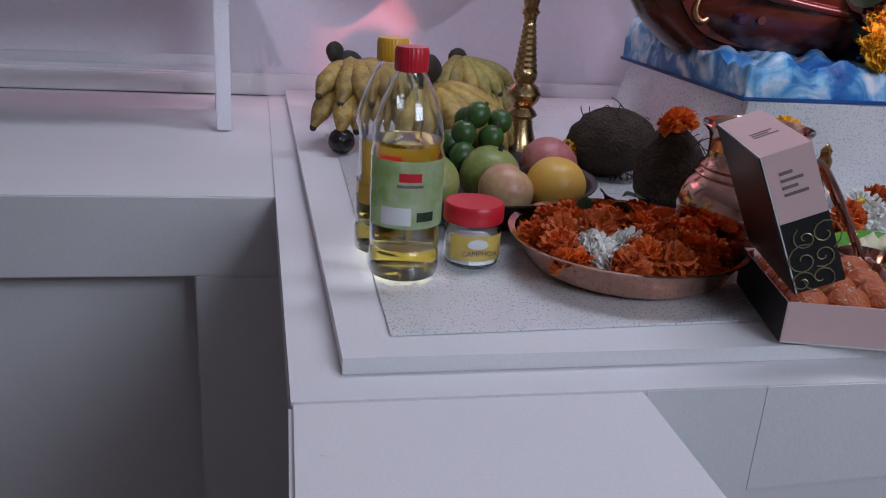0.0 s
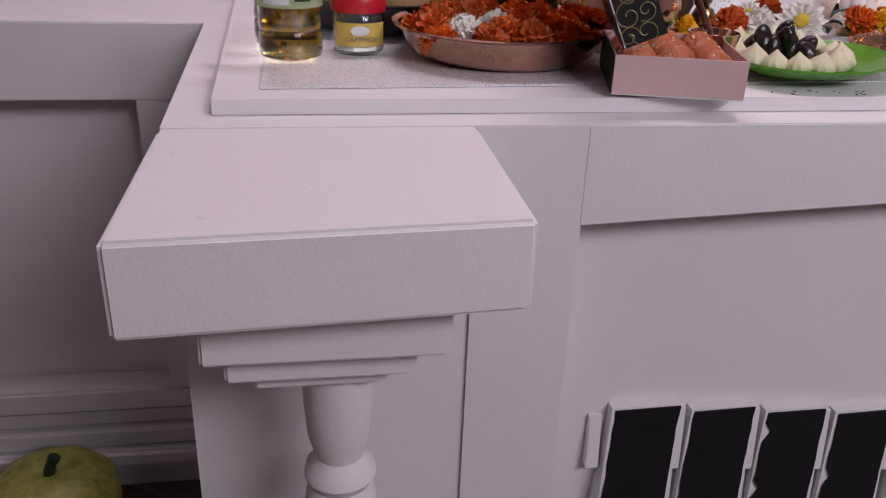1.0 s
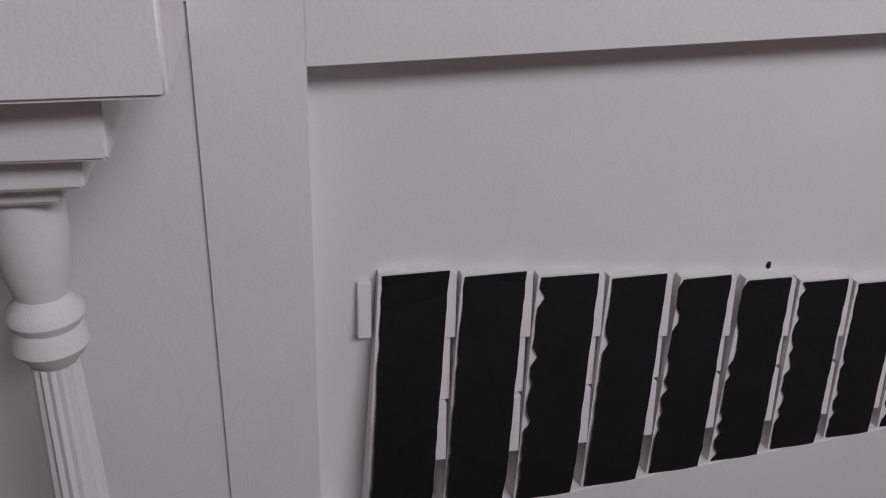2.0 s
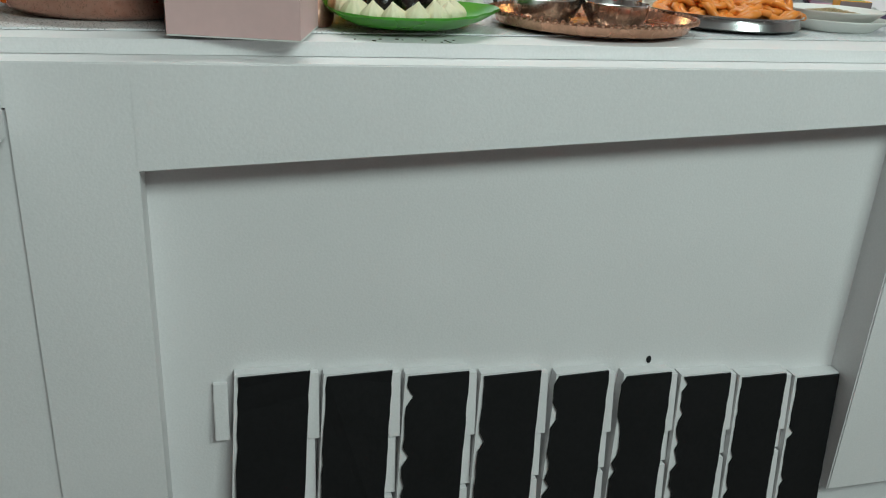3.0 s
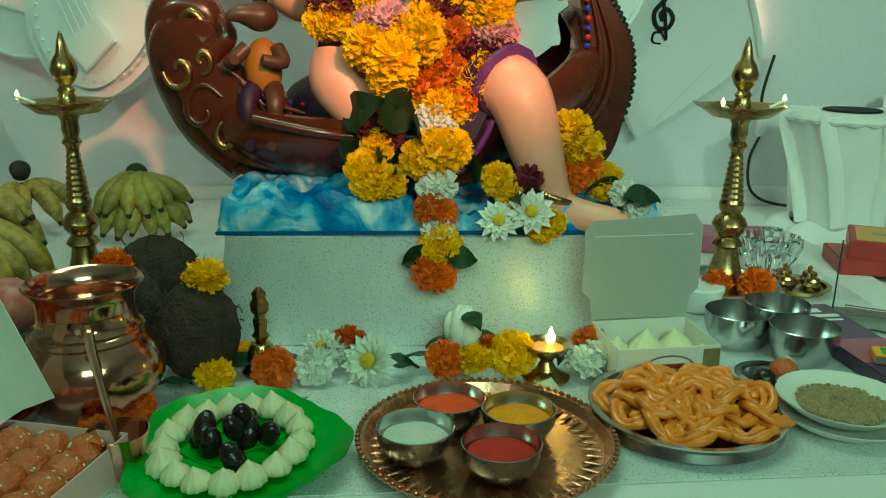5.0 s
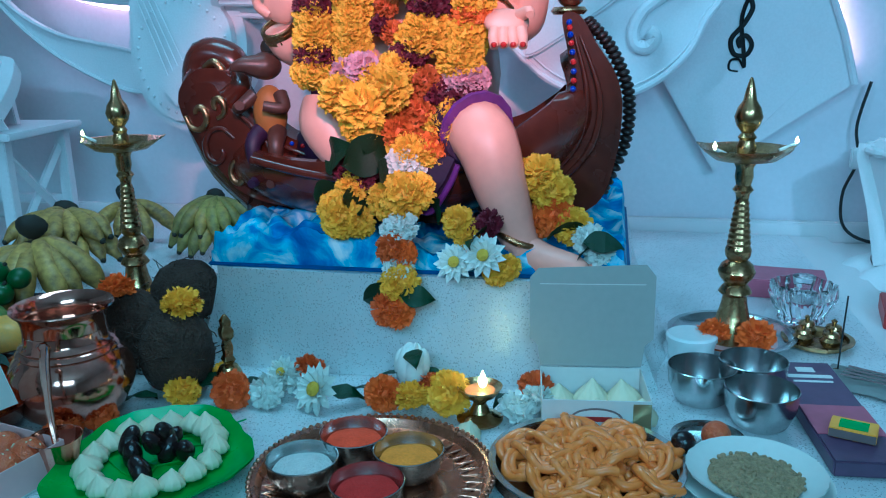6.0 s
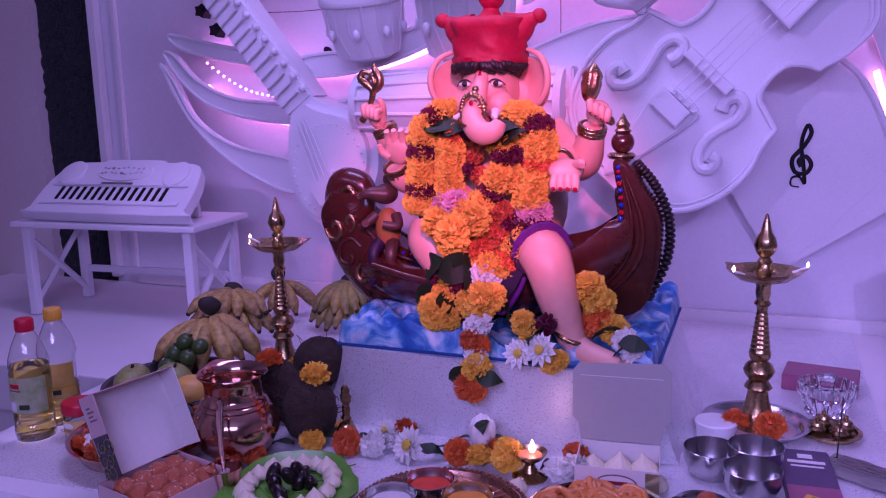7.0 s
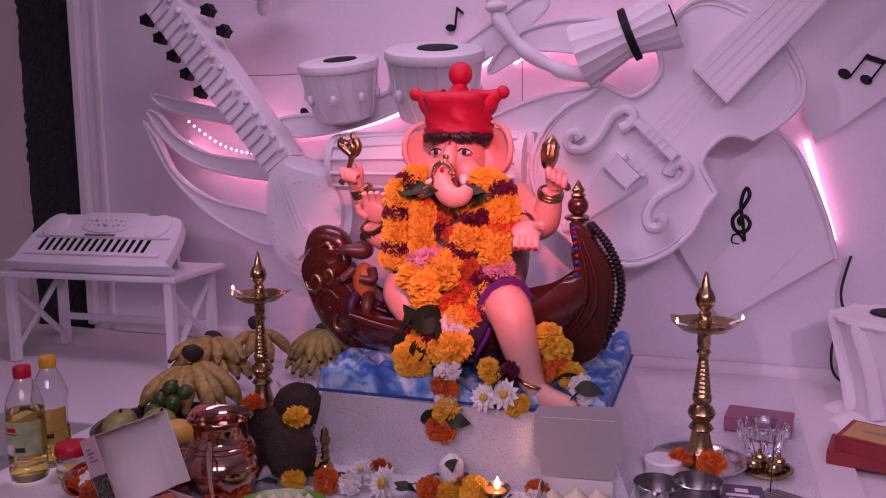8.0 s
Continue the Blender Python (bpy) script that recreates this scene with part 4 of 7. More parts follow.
# ---- the seated statue in its boat, one mesh ----
def wave_block(bm):
    """The rippled sea under the boat."""
    nx, ny = 110, 70
    x0, x1, y0, y1 = 0.70, 1.325, 1.125, 1.60
    top = []
    for j in range(ny + 1):
        row = []
        for i in range(nx + 1):
            x, y = x0 + (x1 - x0) * i / nx, y0 + (y1 - y0) * j / ny
            e = min(i, nx - i, j, ny - j)
            h = 0.9 + 0.016 * abs(math.sin(x * 34 + y * 26 + 4 * noise.noise(Vector((x * 9, y * 9, 0))))) + 0.022 * noise.noise(Vector((x * 24, y * 24, 5))) + 0.007 * abs(noise.noise(Vector((x * 80, y * 60, 2)))) + 0.03 * max(0, (y - 1.42) / 0.18) + 0.024 * max(0, min(1, (1.0 - x) / 0.08))
            h -= 0.03 if e == 0 else 0.0
            row.append(bm.verts.new((x, y, max(h, 0.893))))
        top.append(row)
    for a, b in zip(top, top[1:]):
        for i in range(nx):
            bm.faces.new((a[i], a[i + 1], b[i + 1], b[i]))
    rim = [top[0][i] for i in range(nx + 1)] + [top[j][nx] for j in range(1, ny + 1)] + [top[ny][i] for i in range(nx - 1, -1, -1)] + [top[j][0] for j in range(ny - 1, 0, -1)]
    low = [bm.verts.new((v.co.x, v.co.y, 0.8835)) for v in rim]
    for k in range(len(rim)):
        q = (k + 1) % len(rim)
        bm.faces.new((low[k], low[q], rim[q], rim[k]))
    bm.faces.new(low[::-1])
    return bm


def hull(bm):
    """A crescent hull: the keel line rises at both ends."""
    line = curve([(0.60, 1.385, 1.13), (0.615, 1.38, 1.04), (0.67, 1.37, 0.965), (0.78, 1.36, 0.925), (0.92, 1.35, 0.915), (1.06, 1.36, 0.93), (1.19, 1.37, 0.975), (1.275, 1.38, 1.06), (1.295, 1.385, 1.15), (1.25, 1.39, 1.22)], 5)
    n = len(line)
    rings = []
    for i, p in enumerate(line):
        f = i / (n - 1)
        w = 0.02 + 0.15 * math.sin(math.pi * min(1, max(0, f))) ** 0.7
        h = 0.05 + 0.075 * math.sin(math.pi * f)
        d = (line[min(i + 1, n - 1)] - line[max(i - 1, 0)]).normalized()
        inward = Vector((-d.z, 0, d.x))
        ring = []
        for k in range(13):
            a = math.pi * k / 12
            ring.append(bm.verts.new(p + Vector((0, -w * math.cos(a), 0)) + inward * h * (1 - math.sin(a) ** 0.8)))
        for k in range(13):
            a = math.pi * (12 - k) / 12
            ring.append(bm.verts.new(p + Vector((0, -(w - 0.012) * math.cos(a), 0)) + inward * (h * (1 - math.sin(a) ** 0.8) + 0.012 * math.sin(a) + 0.002)))
        rings.append(ring)
    m = len(rings[0])
    for a, b in zip(rings, rings[1:]):
        for k in range(m):
            bm.faces.new((a[k], a[(k + 1) % m], b[(k + 1) % m], b[k]))
    bm.faces.new(rings[0])
    bm.faces.new(rings[-1][::-1])
    bmesh.ops.recalc_face_normals(bm, faces=bm.faces[:])
    return bm


def statue():
    mats = [SKIN, REDCLOTH, BOATM, DARKHAIR, PURPLE, VIOLET, GOLD, WAVEM, GREYFUR, YELLOWC, JEWEL, JEWELR, EYEW, WAVEB]
    S, (SK, RD, BO, HA, PU, VI, GO, WA, GR, YE, JB, JR, EW, WB) = bmesh.new(), range(14)

    def limb(pts, rads, idx, n=14, k=5, flat=1.0):
        line = curve(pts, k)
        m = len(pts) - 1
        rr = []
        for i in range(len(line)):
            u = i / k
            a = min(int(u), m - 1)
            rr.append(rads[a] + (rads[a + 1] - rads[a]) * (u - a))
        merge(S, tube(line, rr, n, flat=flat), idx)

    def lump(c, r, idx, seg=20, rings=14, rot=None, rough=0.0):
        merge(S, ball(c, r, seg, rings, rot=rot, rough=rough), idx)

    merge(S, wave_block(bmesh.new()), WA)
    merge(S, box(0.695, 1.33, 1.12, 1.605, 0.8825, 0.888, 0.002), WB)
    merge(S, hull(bmesh.new()), BO)
    # rear of the hull, scroll prow and tall stern
    limb([(0.66, 1.37, 1.03), (0.61, 1.37, 1.08), (0.585, 1.37, 1.14), (0.60, 1.365, 1.19), (0.645, 1.36, 1.185), (0.655, 1.36, 1.145), (0.625, 1.36, 1.125), (0.605, 1.36, 1.145)], [0.05, 0.045, 0.035, 0.034, 0.03, 0.024, 0.02, 0.016], BO)
    limb([(0.72, 1.33, 0.97), (0.66, 1.34, 1.02), (0.62, 1.345, 1.08), (0.605, 1.345, 1.13), (0.615, 1.345, 1.16)], [0.062, 0.06, 0.052, 0.045, 0.036], BO)
    limb([(0.70, 1.285, 1.0), (0.655, 1.285, 1.03), (0.62, 1.3, 1.08), (0.61, 1.3, 1.12)], [0.007, 0.008, 0.007, 0.006], GO, 8)
    limb([(0.62, 1.315, 1.175), (0.64, 1.31, 1.185), (0.655, 1.31, 1.165), (0.64, 1.31, 1.145), (0.622, 1.31, 1.155)], [0.006, 0.007, 0.007, 0.006, 0.005], GO, 8)
    limb([(0.74, 1.21, 1.035), (0.85, 1.195, 1.015), (0.95, 1.19, 1.01), (1.08, 1.2, 1.03)], [0.008, 0.008, 0.008, 0.008], BO, 8)
    limb([(0.655, 1.30, 1.03), (0.645, 1.30, 1.08), (0.665, 1.30, 1.12), (0.69, 1.30, 1.15), (0.68, 1.30, 1.18)], [0.03, 0.022, 0.02, 0.018, 0.008], BO)
    limb([(0.64, 1.315, 1.0), (0.625, 1.31, 1.05), (0.65, 1.31, 1.09), (0.64, 1.305, 1.12)], [0.009, 0.008, 0.007, 0.012], GO, 8)
    limb([(0.665, 1.30, 0.99), (0.69, 1.29, 1.0), (0.685, 1.29, 1.03), (0.66, 1.295, 1.025)], [0.008, 0.007, 0.007, 0.009], GO, 8)
    for k in range(30):
        q = curve([(1.285, 1.35, 0.97), (1.318, 1.355, 1.05), (1.32, 1.36, 1.13), (1.29, 1.365, 1.2), (1.25, 1.37, 1.245)], 30)[4 * k]
        lump(q, (0.011, 0.016, 0.0065), HA, 8, 6, rot=Euler((0, 0.5 - 1.2 * k / 30, 0)).to_matrix().to_4x4())
    sail = outline([(1.217, 1.25), (1.243, 1.25), (1.268, 1.21), (1.3, 1.16), (1.311, 1.11), (1.304, 1.03), (1.276, 0.955), (1.2, 0.93), (1.09, 0.935), (1.09, 0.985), (1.16, 1.012), (1.21, 1.065), (1.231, 1.13), (1.227, 1.19)], 4)
    merge(S, prism(sail, 1.295, 1.40, 0.014, 4), BO)
    for f in (0.35, 0.62):
        limb([(1.226 + 0.03 * f, 1.293, 1.22), (1.233 + 0.07 * f, 1.291, 1.13), (1.21 + 0.09 * f, 1.291, 1.05), (1.15 + 0.1 * f, 1.292, 0.985)], [0.002, 0.005, 0.006, 0.004], BO, 8)
    side = outline([(0.577, 1.12), (0.615, 1.03), (0.668, 0.957), (0.74, 0.928), (0.84, 0.922), (1.06, 0.925), (1.06, 1.01), (0.9, 1.03), (0.8, 1.05), (0.75, 1.075), (0.7, 1.12), (0.665, 1.17), (0.61, 1.17)], 4)
    merge(S, prism(side, 1.27, 1.35, 0.022, 4), BO)
    for r, c, a0 in ((0.034, (0.655, 1.04), 0.5), (0.024, (0.625, 1.1), 3.2), (0.02, (0.69, 1.0), 1.4), (0.016, (0.66, 1.115), 4.6)):
        limb([(c[0] + r * (1 - n / 10) * math.cos(a0 + n * 0.75), 1.268, c[1] + 1.3 * r * (1 - n / 10) * math.sin(a0 + n * 0.75)) for n in range(9)], [0.0035 + 0.0025 * math.sin(math.pi * n / 8) for n in range(9)], (BO, GO)[r < 0.03], 8)
    for q in (0.0, 0.016, 0.034):
        limb([(0.70 + q, 1.266, 1.10 - q), (0.78, 1.266, 1.045 - q), (0.92, 1.266, 1.02 - q), (1.05, 1.266, 1.0 - q)], [0.0035] * 4, BO, 8)
    lump((1.226, 1.36, 1.285), (0.023, 0.023, 0.023), BO)
    merge(S, lathe([(0.024, 0), (0.029, 0.006), (0.024, 0.012)], 20, (1.224, 1.36, 1.252)), GO)
    merge(S, lathe([(0.012, 0), (0.018, 0.006), (0.012, 0.012), (0.015, 0.018), (0.009, 0.026), (0.004, 0.036), (0, 0.042)], 16, (1.226, 1.36, 1.302)), GO)
    line = curve([(1.228, 1.292, 1.24), (1.236, 1.29, 1.14), (1.205, 1.288, 1.05), (1.15, 1.288, 1.0), (1.095, 1.288, 0.975)], 8)
    for k, q in enumerate(line):
        lump(q, 0.005, (JB, JR)[k % 2], 8, 6)
    for k in range(12):
        lump((0.715 + 0.018 * k, 1.264, 1.068 - 0.0035 * k), 0.004, (JB, JR)[k % 2], 8, 6)
    # torso, lap and legs
    lump((0.965, 1.37, 1.16), (0.15, 0.13, 0.17), SK)
    lump((0.965, 1.385, 1.28), (0.135, 0.085, 0.075), RD)
    lump((0.95, 1.36, 1.04), (0.19, 0.15, 0.075), PU)
    limb([(0.97, 1.33, 1.1), (0.92, 1.27, 1.125), (0.885, 1.235, 1.13), (0.872, 1.222, 1.125)], [0.065, 0.06, 0.05, 0.047], PU)
    limb([(0.875, 1.224, 1.126), (0.872, 1.22, 1.124)], [0.0485, 0.048], VI)
    limb([(0.866, 1.236, 1.12), (0.865, 1.222, 1.09), (0.895, 1.212, 1.05), (0.95, 1.2, 1.01)], [0.043, 0.044, 0.038, 0.032], SK)
    limb([(0.99, 1.34, 1.06), (1.06, 1.25, 1.08), (1.1, 1.2, 1.09)], [0.075, 0.068, 0.059], PU)
    limb([(1.1, 1.201, 1.089), (1.104, 1.196, 1.087)], [0.0605, 0.06], VI)
    limb([(1.09, 1.215, 1.09), (1.118, 1.18, 1.072), (1.143, 1.17, 1.0), (1.165, 1.165, 0.94), (1.178, 1.16, 0.915)], [0.05, 0.047, 0.039, 0.029, 0.024], SK)
    limb([(1.174, 1.165, 0.915), (1.205, 1.145, 0.905), (1.248, 1.12, 0.9), (1.268, 1.112, 0.898)], [0.027, 0.025, 0.022, 0.012], SK)
    for k in range(5):
        lump((1.248 + 0.009 * k, 1.107 + 0.008 * k, 0.898), (0.011, 0.009, 0.008), SK, 10, 8)
    merge(S, tube([(1.17 + 0.033 * math.cos(a), 1.165 + 0.033 * math.sin(a), 0.932 - 0.012 * math.cos(a)) for a in [math.pi * k / 10 for k in range(20)]], 0.005, 8, closed=True), GO)
    merge(S, prism([(1.03, 1.1), (1.02, 1.03), (1.012, 0.975), (1.035, 0.968), (1.065, 1.01), (1.088, 1.06), (1.085, 1.1)], 1.172, 1.2, 0.008, 3), PU)
    limb([(1.012, 1.17, 0.974), (1.037, 1.166, 0.967), (1.067, 1.164, 1.01), (1.08, 1.16, 1.04)], [0.004, 0.005, 0.005, 0.004], VI, 8)
    for q in S.verts:
        q.co.z = 0.8835 + (q.co.z - 0.8835) * 0.982 - 0.009
        q.co.x -= 0.012
        q.co.y -= 0.01
    # head: face, cheeks, ears, trunk, hair and the ball-tipped cap
    cx = 0.957
    lump((cx, 1.30, 1.372), (0.058, 0.066, 0.078), SK, 28, 20)
    for sx in (-1, 1):
        lump((cx + 0.031 * sx, 1.257, 1.346), (0.03, 0.029, 0.032), SK)
        ear = bmesh.new()
        rows = []
        for r in (0.0, 0.3, 0.6, 0.85, 1.0):
            rows.append([ear.verts.new((sx * (0.072 + 0.046 * r * math.cos(a) * (1.15 if math.cos(a) > 0 else 1)), 0.035 - 0.028 * r * max(0, math.cos(a)) + 0.012 * (1 - r * r), (0.05 + 0.012 * math.cos(a)) * r * math.sin(a) - 0.008 * r * math.cos(a))) for a in [2 * math.pi * k / 24 for k in range(24)]])
        for a, b in zip(rows, rows[1:]):
            for k in range(24):
                ear.faces.new((a[k], a[(k + 1) % 24], b[(k + 1) % 24], b[k]))
        bmesh.ops.remove_doubles(ear, verts=ear.verts[:], dist=1e-5)
        bmesh.ops.recalc_face_normals(ear, faces=ear.faces[:])
        bmesh.ops.solidify(ear, geom=ear.faces[:], thickness=0.007)
        bmesh.ops.translate(ear, verts=ear.verts[:], vec=(cx, 1.285, 1.39))
        merge(S, ear, SK)
        limb([(cx + sx * (0.072 + 0.05 * math.cos(a)), 1.3 - 0.02 * max(0, math.cos(a)), 1.395 + 0.058 * math.sin(a)) for a in (-1.5, -0.9, -0.3, 0.3, 0.9, 1.5)], [0.004, 0.006, 0.007, 0.007, 0.006, 0.004], SK, 8)
        lump((cx + 0.033 * sx, 1.2375, 1.388), (0.013, 0.005, 0.0055), EW, 14, 8)
        lump((cx + 0.032 * sx, 1.2338, 1.388), (0.0058, 0.0038, 0.0058), HA, 12, 8)
        limb([(cx + 0.018 * sx, 1.2325, 1.391), (cx + 0.027 * sx, 1.2315, 1.3955), (cx + 0.039 * sx, 1.2335, 1.3935), (cx + 0.05 * sx, 1.241, 1.384)], [0.001, 0.0018, 0.0018, 0.0008], HA, 6)
        limb([(cx + 0.016 * sx, 1.2355, 1.4105), (cx + 0.03 * sx, 1.237, 1.4125), (cx + 0.046 * sx, 1.246, 1.404)], [0.0008, 0.0013, 0.0005], HA, 6)
        limb([(cx + 0.03 * sx, 1.237, 1.335), (cx + 0.036 * sx, 1.212, 1.325), (cx + 0.042 * sx, 1.198, 1.326)], [0.011, 0.008, 0.003], EW, 10)
        limb([(cx + 0.02 * sx, 1.228, 1.327), (cx + 0.03 * sx, 1.226, 1.319), (cx + 0.042 * sx, 1.232, 1.321)], [0.003, 0.0035, 0.001], JR, 8)
    limb([(cx, 1.25, 1.405), (cx, 1.232, 1.38), (cx, 1.212, 1.355), (cx - 0.002, 1.194, 1.333), (cx + 0.008, 1.176, 1.309), (cx + 0.028, 1.166, 1.297), (cx + 0.05, 1.165, 1.302), (cx + 0.06, 1.17, 1.318)], [0.015, 0.0165, 0.0185, 0.0215, 0.023, 0.0225, 0.019, 0.012], SK, 20)
    for z in (1.348, 1.336, 1.324):
        q = 0.0205 + (1.348 - z) * 0.09
        merge(S, tube([(cx + q * math.cos(a), 1.203 - (1.348 - z) * 0.9 + q * math.sin(a), z + 0.014 * math.sin(a)) for a in [math.pi * (k / 10 - 1) for k in range(11)]], 0.0045, 6), GO)
    for k in range(15):
        a = math.pi * k / 14
        lump((cx + 0.023 * math.cos(a), 1.181 + 0.008 * abs(math.cos(a)), 1.338 + 0.03 * math.sin(a)), 0.0058, GO, 8, 6)
    for x, z, r in ((0, 1.378, 0.007), (0, 1.366, 0.009), (0.012, 1.36, 0.006), (-0.012, 1.36, 0.006), (0, 1.35, 0.01), (0.014, 1.345, 0.006), (-0.014, 1.345, 0.006)):
        lump((cx + x, 1.186 + (z - 1.34) * 0.5, z), (r, 0.006, r), GO, 10, 8)
    lump((cx, 1.178, 1.352), (0.004, 0.003, 0.006), JR, 10, 8)
    for z, r in ((1.402, 0.0052), (1.41, 0.003), (1.393, 0.003)):
        lump((cx, 1.2325 + (1.402 - z) * -0.2, z), (r, 0.003, r * 1.2), JR, 10, 8)
    rng = random.Random(9)
    for k in range(30):
        a = math.pi * (1.02 + 0.96 * k / 29)
        c = Vector((cx + 0.063 * math.cos(a), 1.302 + 0.066 * math.sin(a), 1.428 + 0.005 * rng.random()))
        t = 1 if math.cos(a) > 0 else -1
        limb([c, c + Vector((0.004 * t, -0.006, -0.008)), c + Vector((0.011 * t, -0.004, -0.011 - 0.006 * rng.random())), c + Vector((0.014 * t, 0, -0.006))], [0.008, 0.008, 0.006, 0.003], HA, 7, 3)
    lump((cx, 1.315, 1.412), (0.062, 0.06, 0.03), HA)
    cap = lathe([(0.066, 1.421), (0.0735, 1.424), (0.076, 1.431), (0.0755, 1.438), (0.0725, 1.443), (0.0735, 1.452), (0.072, 1.46), (0.0725, 1.47), (0.075, 1.482), (0.08, 1.494), (0.0825, 1.503), (0.078, 1.511), (0.06, 1.516), (0.03, 1.519), (0, 1.52)], 60, (cx, 1.302, 0))
    for q in cap.verts:
        d = Vector((q.co.x - cx, q.co.y - 1.302, 0))
        if 1.436 < q.co.z < 1.512 and d.length > 0.03:
            a = math.atan2(d.y, d.x)
            q.co += d.normalized() * (0.0032 * math.sin(5 * a + 130 * q.co.z) + 0.005 * noise.noise(Vector((3 * math.cos(a), 3 * math.sin(a), 45 * q.co.z))))
    merge(S, cap, RD)
    limb([(cx, 1.302, 1.512), (cx + 0.002, 1.301, 1.53), (cx + 0.003, 1.3, 1.54)], [0.03, 0.016, 0.013], RD)
    lump((cx + 0.004, 1.3, 1.556), 0.0265, RD)
    for sx in (-1, 1):
        limb([(cx + 0.045 * sx, 1.296, 1.488), (cx + 0.066 * sx, 1.296, 1.496), (cx + 0.083 * sx, 1.298, 1.507), (cx + 0.094 * sx, 1.299, 1.513)], [0.04, 0.03, 0.0165, 0.0105], RD)
        lump((cx + 0.1 * sx, 1.299, 1.515), 0.0145, RD)
    # four arms, fingers, bangles
    limb([(0.865, 1.365, 1.285), (0.80, 1.36, 1.24), (0.765, 1.345, 1.235), (0.728, 1.315, 1.27), (0.714, 1.302, 1.305)], [0.046, 0.041, 0.037, 0.027, 0.02], SK)
    lump((0.704, 1.3, 1.327), (0.021, 0.018, 0.027), SK)
    for k in range(4):
        limb([(0.69 + 0.0095 * k, 1.284, 1.348 - 0.003 * k), (0.686 + 0.0095 * k, 1.272, 1.346 - 0.004 * k), (0.688 + 0.009 * k, 1.27, 1.332 - 0.003 * k), (0.693 + 0.008 * k, 1.278, 1.324)], [0.0072, 0.0072, 0.0066, 0.005], SK, 8, 4)
    limb([(0.718, 1.295, 1.33), (0.723, 1.286, 1.35), (0.715, 1.28, 1.363)], [0.009, 0.0075, 0.005], SK, 8)
    limb([(0.86, 1.35, 1.24), (0.81, 1.31, 1.195), (0.775, 1.27, 1.2), (0.765, 1.255, 1.225)], [0.044, 0.04, 0.031, 0.023], SK)
    lump((0.776, 1.244, 1.256), (0.029, 0.0125, 0.027), SK, rot=Euler((0.25, 0.15, 0)).to_matrix().to_4x4())
    for k in range(4):
        limb([(0.757 + 0.0145 * k, 1.24, 1.272), (0.757 + 0.0155 * k, 1.236, 1.288), (0.758 + 0.0155 * k, 1.226, 1.301 - 0.002 * abs(k - 1.5))], [0.0082, 0.0078, 0.0055], SK, 8)
    limb([(0.756, 1.243, 1.245), (0.742, 1.236, 1.256), (0.739, 1.23, 1.27)], [0.0095, 0.008, 0.005], SK, 8)
    limb([(1.055, 1.365, 1.285), (1.11, 1.35, 1.235), (1.14, 1.335, 1.235), (1.157, 1.312, 1.275), (1.164, 1.302, 1.305)], [0.046, 0.042, 0.037, 0.028, 0.02], SK)
    lump((1.174, 1.3, 1.328), (0.024, 0.019, 0.025), SK)
    for k in range(4):
        limb([(1.164 + 0.0105 * k, 1.284, 1.349 - 0.006 * k), (1.163 + 0.0115 * k, 1.271, 1.348 - 0.007 * k), (1.166 + 0.01 * k, 1.269, 1.334 - 0.006 * k), (1.17 + 0.008 * k, 1.278, 1.326 - 0.004 * k)], [0.0075, 0.0076, 0.007, 0.005], SK, 8, 4)
        lump((1.165 + 0.0103 * k, 1.2655, 1.331 - 0.0062 * k), (0.0032, 0.0025, 0.0038), JR, 8, 6)
    limb([(1.06, 1.35, 1.25), (1.11, 1.31, 1.225), (1.11, 1.275, 1.23), (1.108, 1.25, 1.235)], [0.044, 0.038, 0.029, 0.022], SK)
    lump((1.13, 1.214, 1.226), (0.033, 0.034, 0.0125), SK, rot=Euler((0.5, 0.15, 0)).to_matrix().to_4x4())
    for k in range(4):
        limb([(1.116 + 0.0125 * k, 1.19, 1.214), (1.117 + 0.0135 * k, 1.174, 1.204), (1.119 + 0.0135 * k, 1.165, 1.195 - 0.002 * abs(k - 1.5))], [0.0088, 0.0082, 0.0062], SK, 8)
        lump((1.119 + 0.0135 * k, 1.1605, 1.196), (0.0045, 0.0035, 0.004), JR, 8, 6)
    limb([(1.15, 1.215, 1.235), (1.163, 1.2, 1.24), (1.166, 1.19, 1.236)], [0.01, 0.0085, 0.006], SK, 8)
    for c, r, tx, ty in (((0.718, 1.306, 1.296), 0.0245, 0.3, -0.35), ((1.161, 1.306, 1.296), 0.0255, 0.3, 0.25), ((0.766, 1.258, 1.219), 0.0265, 0.6, -0.2), ((1.108, 1.256, 1.234), 0.0265, 1.35, 0.2)):
        rot = Euler((tx, ty, 0)).to_matrix()
        for dz, rr in ((-0.007, 0.0038), (0.0, 0.0045), (0.007, 0.0038)):
            merge(S, tube([Vector(c) + rot @ Vector((r * math.cos(a), r * math.sin(a), dz)) for a in [math.pi * k / 9 for k in range(18)]], rr, 6, closed=True), GO)
    # what the upper arms hold: a scrolled hook and a shell-shaped bud
    limb([(0.673, 1.288, 1.316), (0.684, 1.286, 1.33), (0.699, 1.284, 1.36), (0.702, 1.284, 1.38), (0.688, 1.283, 1.395), (0.676, 1.283, 1.405), (0.684, 1.283, 1.418), (0.7, 1.283, 1.414)], [0.008, 0.006, 0.006, 0.008, 0.01, 0.008, 0.007, 0.005], GO, 10)
    limb([(0.702, 1.284, 1.378), (0.717, 1.283, 1.388), (0.72, 1.283, 1.406), (0.708, 1.283, 1.425), (0.712, 1.283, 1.434)], [0.008, 0.009, 0.009, 0.007, 0.002], GO, 10)
